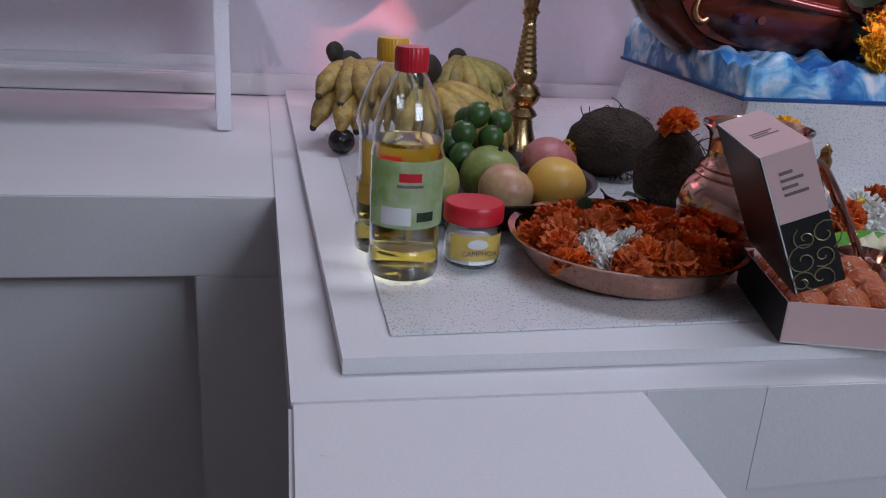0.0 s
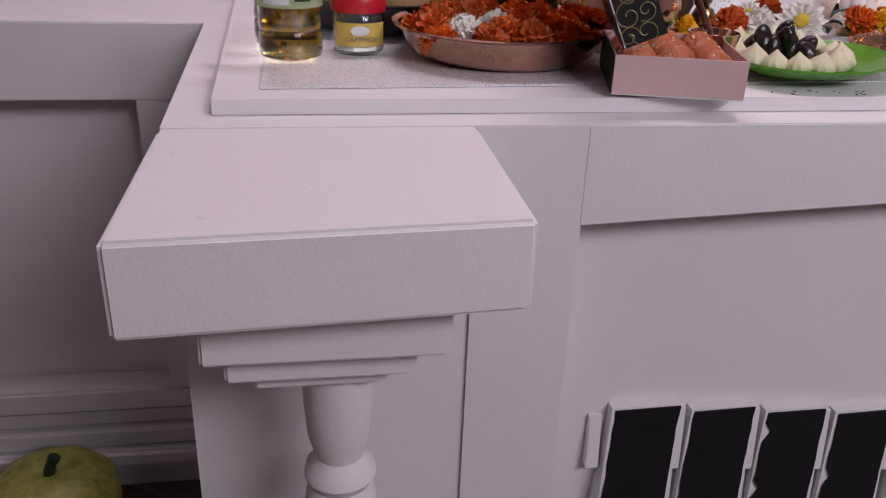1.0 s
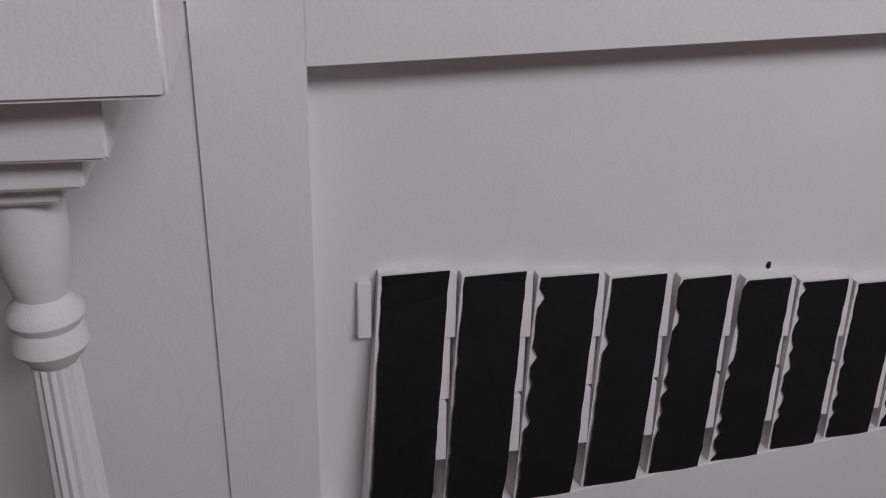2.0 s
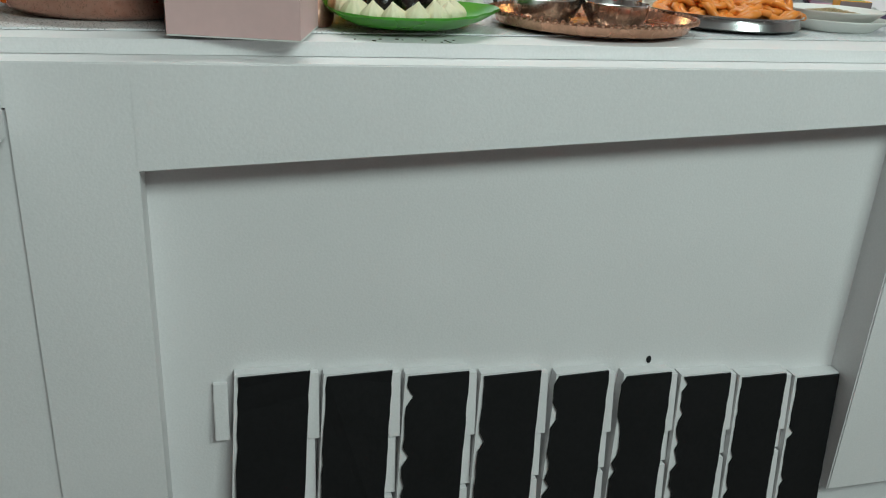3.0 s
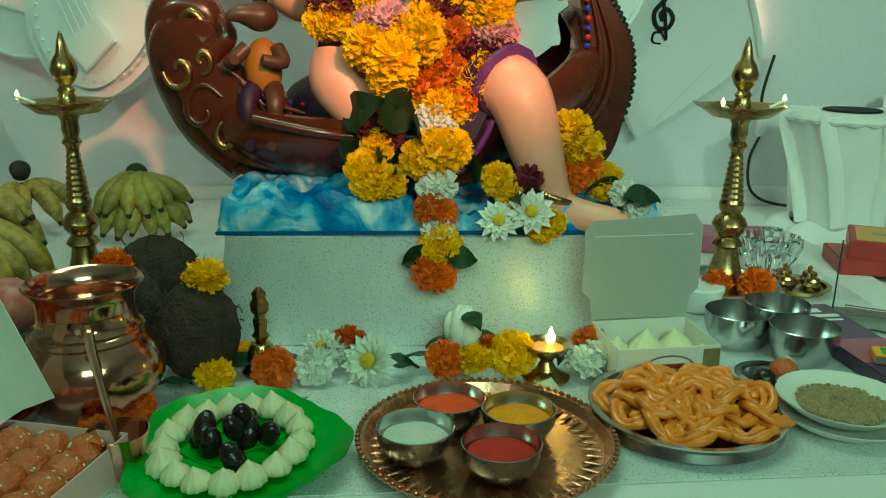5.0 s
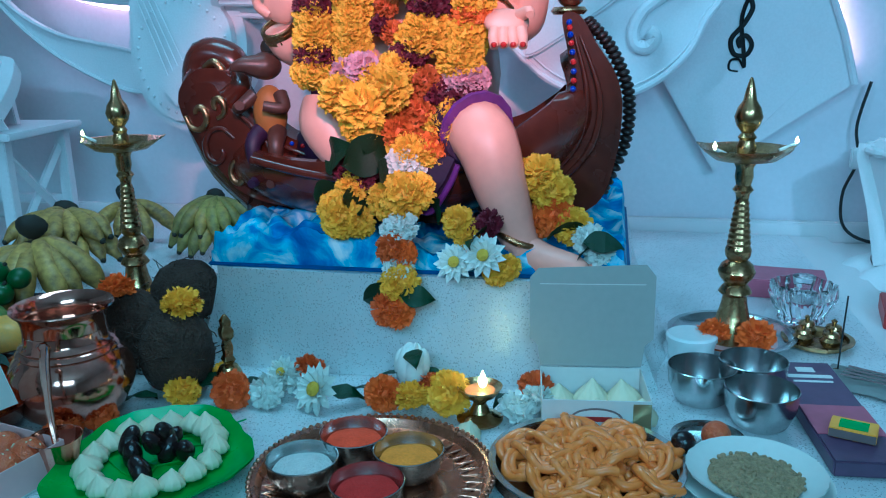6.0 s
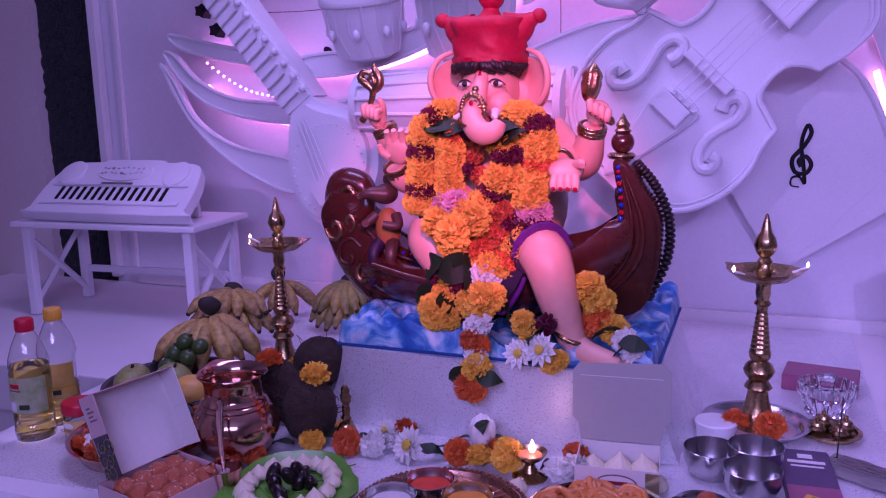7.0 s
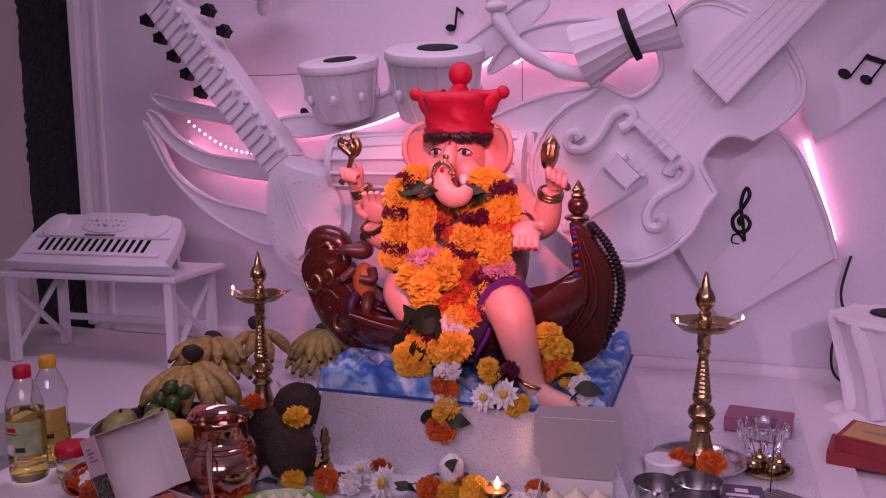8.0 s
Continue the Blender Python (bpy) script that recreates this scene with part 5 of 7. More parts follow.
    limb([(0.698, 1.282, 1.385), (0.708, 1.281, 1.396), (0.704, 1.281, 1.408), (0.694, 1.281, 1.402)], [0.006, 0.006, 0.005, 0.004], GO, 8)
    bud = lathe([(0.008, 0), (0.013, 0.008), (0.0165, 0.02), (0.0185, 0.034), (0.017, 0.042), (0.0185, 0.05), (0.014, 0.058), (0.008, 0.066), (0.003, 0.072), (0, 0.074)], 24, (0, 0, 0), 6, 0.1)
    bmesh.ops.transform(bud, matrix=pose(1.158, 1.287, 1.35, 0, 8, 20), verts=bud.verts[:])
    merge(S, bud, GO)
    limb([(1.19, 1.284, 1.318), (1.2, 1.282, 1.314), (1.206, 1.282, 1.306)], [0.006, 0.009, 0.004], GO, 8)
    # necklaces over the chest
    for r in (0.06, 0.085, 0.11):
        merge(S, tube([(0.965 + r * math.sin(a), 1.262 + 0.035 * abs(math.sin(a)), 1.30 - r * 1.1 * math.cos(a) * (1 if math.cos(a) > 0 else 0.2)) for a in [math.pi * (k / 10 - 0.5) for k in range(11)]], 0.006, 8), GO)
    # the small mouse beside the prow
    lump((0.735, 1.27, 1.09), (0.028, 0.026, 0.045), YE)
    lump((0.735, 1.262, 1.165), (0.026, 0.028, 0.022), GR)
    limb([(0.73, 1.25, 1.165), (0.71, 1.235, 1.168), (0.692, 1.228, 1.163)], [0.02, 0.013, 0.005], GR)
    for sx in (-1, 1):
        lump((0.745 + 0.012 * sx, 1.268 + 0.012, 1.193), (0.012, 0.005, 0.014), GR)
        limb([(0.735 + 0.022 * sx, 1.262, 1.12), (0.73 + 0.038 * sx, 1.245, 1.1), (0.72 + 0.02 * sx, 1.23, 1.105)], [0.012, 0.01, 0.008], GR)
        limb([(0.735 + 0.014 * sx, 1.26, 1.06), (0.735 + 0.02 * sx, 1.235, 1.04), (0.735 + 0.016 * sx, 1.235, 0.99), (0.735 + 0.016 * sx, 1.21, 0.982)], [0.016, 0.013, 0.009, 0.007], (PU, GR)[sx > 0])
    return single("statue", S, mats, "painted elephant-headed statue, red cap, seated in a brown boat", "statue", smooth=60)


statue()


# ---- flowers: shared meshes ----
def marigold_mesh(name, mat, seed, petals=230, flat=0.72):
    rng = random.Random(seed)
    bm = ball((0, 0, 0), (0.6, 0.6, 0.6 * flat), 12, 8)
    for k in range(petals):
        f = (k + 0.5) / petals
        z = 1 - 1.72 * f
        a = k * 2.39996 + rng.uniform(-0.25, 0.25)
        s = math.sqrt(max(0, 1 - z * z))
        d = Vector((s * math.cos(a), s * math.sin(a), z * flat + 0.05)).normalized()
        side = d.cross(Vector((0, 0, 1)))
        side = side.normalized() if side.length > 1e-3 else Vector((1, 0, 0))
        side = Matrix.Rotation(rng.uniform(-0.8, 0.8), 3, d) @ side
        up = side.cross(d)
        L, W = rng.uniform(0.82, 1.06), rng.uniform(0.11, 0.19)
        base = d * 0.45
        base.z *= flat + 0.2
        q = [base - side * W * 0.4, base + side * W * 0.4]
        tip = d * L
        tip.z *= flat + 0.15
        curl = up * rng.uniform(-0.14, 0.2)
        mid = base.lerp(tip, 0.72) + curl * 0.3
        vs = [bm.verts.new(p) for p in (q[0], q[1], mid + side * W, tip + curl + side * W * 0.5, tip * 0.95 + curl * 0.4, tip + curl - side * W * 0.55, mid - side * W)]
        bm.faces.new((vs[0], vs[1], vs[2], vs[6]))
        bm.faces.new((vs[6], vs[2], vs[4]))
        bm.faces.new((vs[2], vs[3], vs[4]))
        bm.faces.new((vs[6], vs[4], vs[5]))
    return mesh_of(name, bm, mat, 0)


def daisy_mesh(name, mats, seed, petals=34, layers=3):
    rng = random.Random(seed)
    bm = bmesh.new()
    for j in range(layers):
        for k in range(petals // layers):
            a = 2 * math.pi * (k + 0.33 * j) / (petals // layers) + rng.uniform(-0.08, 0.08)
            d, s = Vector((math.cos(a), math.sin(a), 0)), Vector((-math.sin(a), math.cos(a), 0))
            L, W, h = 1.0 - 0.17 * j, 0.16, 0.1 + 0.14 * j
            p = [d * 0.15 + s * W * 0.5, d * 0.15 - s * W * 0.5, d * L * 0.7 - s * W + Vector((0, 0, h)), d * L + Vector((0, 0, h * 0.7 + 0.05)), d * L * 0.7 + s * W + Vector((0, 0, h))]
            bm.faces.new([bm.verts.new(q) for q in p])
    merge(bm, ball((0, 0, 0.22), (0.26, 0.26, 0.16), 12, 8, rough=0.12, freq=3), 1)
    return mesh_of(name, bm, mats, 0)


MY = [marigold_mesh("flower", MARI_Y, s) for s in (1, 2)]
MO = [marigold_mesh("flower", MARI_O, s) for s in (3, 4)]
MR = [marigold_mesh("flower", MARI_R, s, 170) for s in (5, 6)]
MM = [marigold_mesh("flower", MAROON, s, 170) for s in (7, 8)]
MW = [marigold_mesh("flower", WHITEP, s, 140) for s in (9, 10)]
MP = [marigold_mesh("flower", PINKP, 11, 140)]
DW = daisy_mesh("flower", [WHITEP, YCORE], 12)
FRNG = random.Random(77)


def leaf_mesh(seed):
    rng = random.Random(seed)
    bm = bmesh.new()
    n, rows = 8, []
    for i in range(n + 1):
        f = i / n
        w = 0.36 * math.sin(math.pi * f ** 0.8) * (1 - 0.3 * f)
        z = 0.14 * math.sin(math.pi * f) + 0.03 * rng.uniform(-1, 1)
        rows.append([bm.verts.new((f - 0.5, w * s, z + (0.07 if s else 0))) for s in (-1, 0, 1)])
    for a, b in zip(rows, rows[1:]):
        for k in range(2):
            bm.faces.new((a[k], a[k + 1], b[k + 1], b[k]))
    bmesh.ops.solidify(bm, geom=bm.faces[:], thickness=0.012)
    bmesh.ops.remove_doubles(bm, verts=bm.verts[:], dist=1e-5)
    return mesh_of("leaf", bm, LEAF, 60)


LEAVES = [leaf_mesh(s) for s in (1, 2)]


def tumble(x, y, z, s, face=False, rng=FRNG):
    tilt = (rng.uniform(50, 80) if face else rng.uniform(-25, 25))
    return pose(x, y, z, tilt, rng.uniform(-20, 20), rng.uniform(0, 360) if not face else rng.uniform(-25, 25)) @ Matrix.Diagonal((s, s, s, 1))


def loose_flower(kind, x, y, z, s, face=False):
    me, label, cat = {
        "y": (MY[0], "yellow marigold flower head laid on the altar", "marigold"),
        "o": (MO[0], "bright orange marigold flower head laid on the altar", "marigold"),
        "r": (MR[0], "rust-red wilted marigold head laid on the altar", "marigold"),
        "w": (DW, "white chrysanthemum with a yellow centre laid on the altar", "chrysanthemum"),
        "W": (MW[0], "crumpled white flower head laid on the altar", "flower"),
    }[kind]
    ob = new("flower", me)
    ob.matrix_basis = tumble(x, y, z, s, face)
    return tagged(ob, label, cat, "loose flowers")


def garland():
    """Two strands over the shoulders that join on the lap and hang over the plinth."""
    g = thing("marigold_garland", 0.97, 1.2, 0.883, "thick yellow and orange marigold garland with maroon and green accents", "garland")
    inv = Matrix.Translation((-0.97, -1.2, -0.883))

    def put(kind, x, y, z, s):
        mset = {"y": MY, "o": MO, "m": MM, "r": MR, "w": MW, "p": MP}[kind]
        shared("flower", mset[FRNG.randrange(len(mset))], g, inv @ tumble(x, y, z, s, True))

    def leaf(x, y, z, s):
        shared("leaf", LEAVES[FRNG.randrange(2)], g, inv @ pose(x, y, z, FRNG.uniform(40, 120), FRNG.uniform(-30, 30), FRNG.uniform(0, 360)) @ Matrix.Diagonal((s, s, s, 1)))

    def strand(line, pattern, s, step):
        pts = curve(line, 12)
        run, k = step, 0
        for a, b in zip(pts, pts[1:]):
            run += (b - a).length
            if run >= step:
                run = 0.0
                kind = pattern[k % len(pattern)]
                k += 1
                r = s * (1.0 if kind in "mr" else FRNG.uniform(0.95, 1.08))
                for dx in ((-0.45, 0.4) if kind in "yo" else (-0.35, 0.35)):
                    put(kind, b.x + dx * r, b.y + FRNG.uniform(-0.004, 0.006), b.z + FRNG.uniform(-0.003, 0.003), r * 0.84)
                put(kind, b.x, b.y - 0.012, b.z, r * 0.8)

    strand([(0.885, 1.25, 1.335), (0.85, 1.232, 1.308), (0.846, 1.215, 1.24), (0.847, 1.205, 1.18), (0.846, 1.198, 1.148)], "ymyymyymy", 0.034, 0.0225)
    strand([(0.915, 1.24, 1.305), (0.905, 1.21, 1.27), (0.903, 1.2, 1.2), (0.91, 1.19, 1.165)], "yoyyyy", 0.027, 0.0225)
    strand([(1.03, 1.245, 1.335), (1.07, 1.232, 1.308), (1.075, 1.22, 1.24), (1.064, 1.205, 1.176), (1.073, 1.195, 1.134), (1.052, 1.185, 1.085), (1.022, 1.18, 1.047), (0.985, 1.172, 1.05)], "yymyyoyyypmyyoyy", 0.031, 0.0225)
    strand([(1.0, 1.225, 1.3), (1.02, 1.205, 1.24), (0.99, 1.195, 1.18), (0.965, 1.185, 1.155)], "mymyymy", 0.03, 0.0225)
    bunch = [("y", 0.928, 1.15, 1.112, .042), ("y", 0.893, 1.16, 1.128, .036), ("y", 0.966, 1.16, 1.135, .036), ("y", 0.925, 1.155, 1.085, .034), ("p", 0.925, 1.17, 1.163, .03), ("p", 0.898, 1.175, 1.157, .026), ("y", 0.945, 1.165, 1.145, .03), ("o", 0.975, 1.175, 1.075, .03), ("r", 0.985, 1.185, 1.115, .026), ("r", 1.01, 1.185, 1.1, .028), ("r", 1.015, 1.19, 1.145, .026), ("m", 1.035, 1.19, 1.125, .026), ("r", 0.942, 1.22, 1.275, .02), ("r", 0.952, 1.212, 1.25, .02), ("m", 0.936, 1.215, 1.295, .02), ("r", 0.962, 1.205, 1.215, .02), ("m", 0.945, 1.205, 1.225, .018)]
    for k, x, y, z, s in bunch:
        put(k, x, y, z, s)
    for x, y, z, s, a in ((0.885, 1.215, 1.3, 0.085, 4), (0.915, 1.205, 1.294, 0.06, -8), (1.01, 1.2, 1.294, 0.08, -12), (1.035, 1.195, 1.285, 0.06, -25)):
        shared("leaf", LEAVES[0], g, inv @ pose(x, y, z, 38, a, 0) @ Matrix.Diagonal((s, s, s, 1)))
    lower = [("m", 0.9, 1.155, 1.015, .024), ("m", 0.925, 1.15, 1.01, .024), ("y", 0.908, 1.145, 0.995, .026), ("y", 0.9, 1.12, 0.953, .034), ("y", 0.888, 1.125, 0.965, .028), ("y", 0.925, 1.12, 0.947, .026), ("w", 0.985, 1.155, 1.03, .027), ("w", 1.0, 1.158, 1.022, .022), ("y", 0.992, 1.125, 0.986, .038), ("y", 0.968, 1.13, 0.978, .032), ("y", 1.012, 1.13, 0.992, .03), ("w", 0.992, 1.108, 0.944, .027), ("w", 0.98, 1.11, 0.938, .022), ("r", 0.984, 1.1, 0.914, .029), ("o", 0.994, 1.098, 0.908, .025), ("w", 0.99, 1.09, 0.888, .024), ("y", 0.996, 1.082, 0.868, .03), ("y", 0.985, 1.084, 0.862, .026), ("r", 0.98, 1.075, 0.832, .03), ("o", 0.992, 1.073, 0.826, .025)]
    for k, x, y, z, s in lower:
        put(k, x, y, z, s)
    for x, z, y, s in ((0.895, 1.04, 1.155, 0.09), (0.93, 1.045, 1.15, 0.1), (0.96, 1.035, 1.155, 0.08), (0.93, 0.98, 1.13, 0.08), (0.945, 0.958, 1.13, 0.075), (1.03, 0.965, 1.13, 0.06), (0.965, 0.855, 1.085, 0.06), (1.02, 0.848, 1.075, 0.055), (0.875, 0.985, 1.14, 0.07), (0.955, 1.01, 1.14, 0.08)):
        leaf(x, y, z, s)
    foot = thing("foot_flowers", 1.2, 1.15, 0.883, "marigolds and white chrysanthemums heaped at the statue's foot", "flowers")
    inv2 = Matrix.Translation((-1.212, -1.16, -0.892))
    for k, x, y, z, s in (("y", 1.085, 1.13, 0.96, .026), ("y", 1.1, 1.12, 0.94, .022), ("m", 1.115, 1.13, 0.945, .026), ("m", 1.13, 1.135, 0.96, .022), ("y", 1.195, 1.19, 1.02, .034), ("y", 1.215, 1.185, 0.995, .034), ("o", 1.22, 1.175, 0.965, .03), ("y", 1.245, 1.17, 0.95, .03), ("o", 1.2, 1.18, 0.955, .028), ("w", 1.27, 1.15, 0.935, .026), ("w", 1.285, 1.14, 0.92, .024), ("y", 1.145, 1.1, 0.9, .024), ("y", 1.16, 1.098, 0.905, .02)):
        mset = {"y": MY, "o": MO, "m": MM, "w": MW}[k]
        shared("flower", mset[0], foot, inv2 @ tumble(x, y, z, s, True))
    for x, y, z, s in ((1.085, 1.1, 0.908, .032), (1.128, 1.09, 0.922, .034)):
        shared("flower", DW, foot, inv2 @ pose(x, y, z, 62, 5, -10) @ Matrix.Diagonal((s, s, s, 1)))
    for x, y, z in ((1.29, 1.13, 0.93), (1.27, 1.13, 0.915), (1.12, 1.1, 0.94), (1.24, 1.15, 0.94)):
        shared("leaf", LEAVES[0], foot, inv2 @ pose(x, y, z, 40, 10, FRNG.uniform(0, 360)) @ Matrix.Diagonal((0.06, 0.06, 0.06, 1)))


garland()


# ---- tall oil lamps ----
def oil_lamp(x, y, label, lit, turn=0.0):
    v = thing("oil_lamp", x, y, MAT, label, "oil lamp", "tall brass lamps", rz=turn)
    part("base", lathe([(0.045, 0.004), (0.046, 0.009), (0.038, 0.018), (0.028, 0.04), (0.021, 0.065), (0.018, 0.085)], 36), BRASS, v)
    prof = [(0.021, 0.085), (0.026, 0.09), (0.022, 0.098), (0.017, 0.104), (0.026, 0.116), (0.029, 0.126), (0.024, 0.138), (0.015, 0.146), (0.019, 0.152), (0.0205, 0.162)]
    for k in range(9):
        r = 0.0195 - 0.001 * k
        prof += [(r, 0.166 + 0.0095 * k), (r - 0.0022, 0.171 + 0.0095 * k)]
    prof += [(0.011, 0.258), (0.016, 0.264), (0.011, 0.272), (0.014, 0.285), (0.013, 0.3), (0.018, 0.31)]
    part("stem", lathe(prof, 28), BRASS, v)
    bm = bmesh.new()
    n, rings = 60, []
    for j, (r, z) in enumerate(((0.014, 0.308), (0.046, 0.314), (0.064, 0.328), (0.068, 0.333), (0.059, 0.331), (0.045, 0.319), (0.012, 0.316))):
        ring = []
        for k in range(n):
            a = 2 * math.pi * k / n
            lobe = max(0, math.cos(2.5 * a)) ** 10
            q = r * (1 + (0.16 * lobe if j in (2, 3, 4) else 0))
            ring.append(bm.verts.new((q * math.cos(a), q * math.sin(a), z + 0.004 * lobe * (j in (2, 3, 4)))))
        rings.append(ring)
    for a, b in zip(rings, rings[1:]):
        for k in range(n):
            bm.faces.new((a[k], a[(k + 1) % n], b[(k + 1) % n], b[k]))
    part("dish", bm, BRASS, v)
    part("finial", lathe([(0.013, 0.318), (0.015, 0.335), (0.011, 0.345), (0.014, 0.35), (0.009, 0.357), (0.017, 0.368), (0.021, 0.382), (0.017, 0.397), (0.01, 0.408), (0.007, 0.425), (0.003, 0.441), (0, 0.445)], 24), BRASS, v)
    for k in lit:
        a = 2 * math.pi * k / 5
        part("wick", tube([(0.05 * math.cos(a), 0.05 * math.sin(a), 0.328), (0.076 * math.cos(a), 0.076 * math.sin(a), 0.338)], 0.003, 6), WHITEP, v)
        part("flame", lathe([(0, 0), (0.0026, 0.002), (0.0032, 0.005), (0.0015, 0.009), (0, 0.012)], 10, at=(0.076 * math.cos(a), 0.076 * math.sin(a), 0.338)), FLAME, v, "small lit flame")
    v.scale = (1, 1, 0.95)


oil_lamp(0.422, 1.348, "tall brass oil lamp with one lit wick, among the fruit", (2,), 36)
oil_lamp(1.506, 1.327, "tall brass oil lamp with two lit wicks, on a steel plate", (0, 3), 10)


def dish(name, x, y, r, h, mat, label, category, z=None, lip=0.008, base=0.72, beads=0, group="", wall=0.003):
    v = thing(name, x, y, MAT + 0.0005 if z is None else z, label, category, group)
    prof = [(r * base, 0), (r * (base + 0.12), h * 0.25), (r - lip, h * 0.92), (r, h), (r, h + 0.002), (r - lip, h * 0.92 + 0.003), (r * (base + 0.1), h * 0.25 + wall), (r * base - wall, wall), (0, wall)]
    part("bowl", lathe(prof, 56), mat, v)
    for k in range(beads):
        a = 2 * math.pi * k / beads
        part("rim_bead", ball((r * math.cos(a) * 0.99, r * math.sin(a) * 0.99, h + 0.002), 0.0034, 6, 4), mat, v)
    return v


plate_r = dish("steel_plate", 1.505, 1.327, 0.1, 0.016, STEEL, "round steel plate with pink powder under the brass lamp", "plate")
part("powder", lathe([(0.075, 0.0035), (0.06, 0.006), (0.0, 0.0062)], 32), PINKCARD, plate_r, "pale pink powder")
dish("copper_plate", 0.422, 1.348, 0.085, 0.012, COPPER, "small copper plate under the brass lamp", "plate")
for k, (x, y, z, s) in {"o": (1.468, 1.262, 0.755, .028)}.items():
    loose_flower(k, x, y, z, s)
loose_flower("o", 1.53, 1.252, 0.757, .031)
loose_flower("y", 0.445, 1.275, 0.755, .027)
loose_flower("y", 0.49, 1.29, 0.755, .025)
loose_flower("o", 0.44, 1.235, 0.752, .027)


# ---- copper pot, cup, spoon, bell, coconuts ----
def copper_pot():
    v = thing("copper_pot", 0.6, 0.917, MAT, "polished copper water pot with a flared rim and leaves inside", "water pot")
    part("body", lathe([(0.04, 0), (0.046, 0.003), (0.066, 0.02), (0.079, 0.045), (0.0815, 0.06), (0.078, 0.078), (0.07, 0.09), (0.0625, 0.097), (0.0645, 0.1), (0.0615, 0.104), (0.0585, 0.106), (0.0598, 0.109), (0.0555, 0.113), (0.053, 0.118), (0.0525, 0.128)], 64), COPPER, v)
    part("neck", lathe([(0.0525, 0.1285), (0.053, 0.14), (0.0555, 0.149), (0.0625, 0.156), (0.0645, 0.1585), (0.0635, 0.1605), (0.06, 0.1585), (0.053, 0.15), (0.0505, 0.14), (0.05, 0.12), (0.048, 0.1), (0, 0.098)], 64), COPPER, v)
    part("foot_ring", lathe([(0.042, -0.0003), (0.044, -0.0002), (0.044, 0.0025), (0.041, 0.0028)], 48), COPPER, v)


copper_pot()
cup = thing("copper_cup", 0.676, 0.77, MAT, "small copper cup holding a spoon", "cup")
part("bowl", lathe([(0.019, 0), (0.022, 0.004), (0.026, 0.03), (0.03, 0.046), (0.0305, 0.048), (0.029, 0.048), (0.024, 0.028), (0.019, 0.006), (0, 0.005)], 40), COPPER, cup)
spoon = thing("ritual_spoon", 0.676, 0.77, MAT + 0.01, "copper ritual spoon with an engraved handle, leaning on the pot", "spoon")
part("handle", tube(curve([(0.008, -0.004, 0.002), (-0.01, 0.01, 0.05), (-0.032, 0.04, 0.105), (-0.04, 0.055, 0.122), (-0.05, 0.06, 0.118)], 6), [0.0055] * 10 + [0.0075] * 8 + [0.009] * 7, 8, flat=0.7), COPPER, spoon)
part("bowl", ball((0.01, -0.006, 0.004), (0.011, 0.008, 0.006), 12, 8), COPPER, spoon)
bell = thing("brass_bell", 0.782, 1.03, MAT, "small brass hand bell with a carved figure handle", "bell")
part("bell_body", lathe([(0.026, 0), (0.0265, 0.004), (0.021, 0.012), (0.018, 0.03), (0.013, 0.04), (0.005, 0.044)], 32), BRASS, bell)
part("handle", lathe([(0.006, 0.044), (0.01, 0.05), (0.0065, 0.056), (0.008, 0.07), (0.0055, 0.078), (0.0095, 0.084), (0.0105, 0.094), (0.007, 0.1), (0.008, 0.108), (0.002, 0.117), (0, 0.118)], 16, flute=4, depth=0.18), BRASS, bell)


def coconut(x, y, z, r, label, rot=(0, 0, 0)):
    v = thing("coconut", x, y, z, label, "coconut", "coconuts")
    bm = ball((0, 0, 0), (r * 0.92, r * 0.92, r * 1.12), 40, 28)
    for q in bm.verts:
        w = q.co.normalized()
        q.co *= 1 + 0.05 * noise.noise(w * 3 + Vector((x * 9, y, 0))) + 0.05 * noise.noise(Vector((w.x * 30, w.y * 30, w.z * 5))) + 0.03 * noise.noise(w * 14)
        if q.co.z > 0.7 * r:
            q.co.z += 0.25 * (q.co.z - 0.7 * r)
    part("husk", bm, COCO, v, m=Euler([radians(a) for a in rot]).to_matrix().to_4x4())
    rng = random.Random(int(x * 1000))
    bm = bmesh.new()
    for k in range(120):
        a, h = rng.uniform(0, 2 * math.pi), rng.uniform(-0.5, 1.1)
        s = math.sqrt(max(0.05, 1 - (h / 1.15) ** 2))
        p = Vector((0.93 * r * s * math.cos(a), 0.93 * r * s * math.sin(a), r * h))
        d = Vector((rng.uniform(-1, 1), rng.uniform(-1, 1), rng.uniform(-1, 0.6))) * r * 0.35
        tube([p, p + d * 0.5 + p * 0.06, p + d + p * 0.03], 0.0008, 4, bm)
    tagged(part("fibre_tuft", bm, COCO, v, m=Euler([radians(a) for a in rot]).to_matrix().to_4x4()), kind="stuff")
    return v


coconut(0.70, 1.03, MAT + 0.056, 0.057, "dark husked coconut with a yellow marigold on top")
coconut(0.582, 1.105, MAT + 0.055, 0.055, "brown husked coconut with an orange marigold on top")
coconut(0.56, 1.285, MAT + 0.054, 0.062, "dark hairy coconut lying on its side", (75, 0, 60))
loose_flower("y", 0.712, 1.035, 0.846, .031)
loose_flower("o", 0.575, 1.085, 0.848, .029)


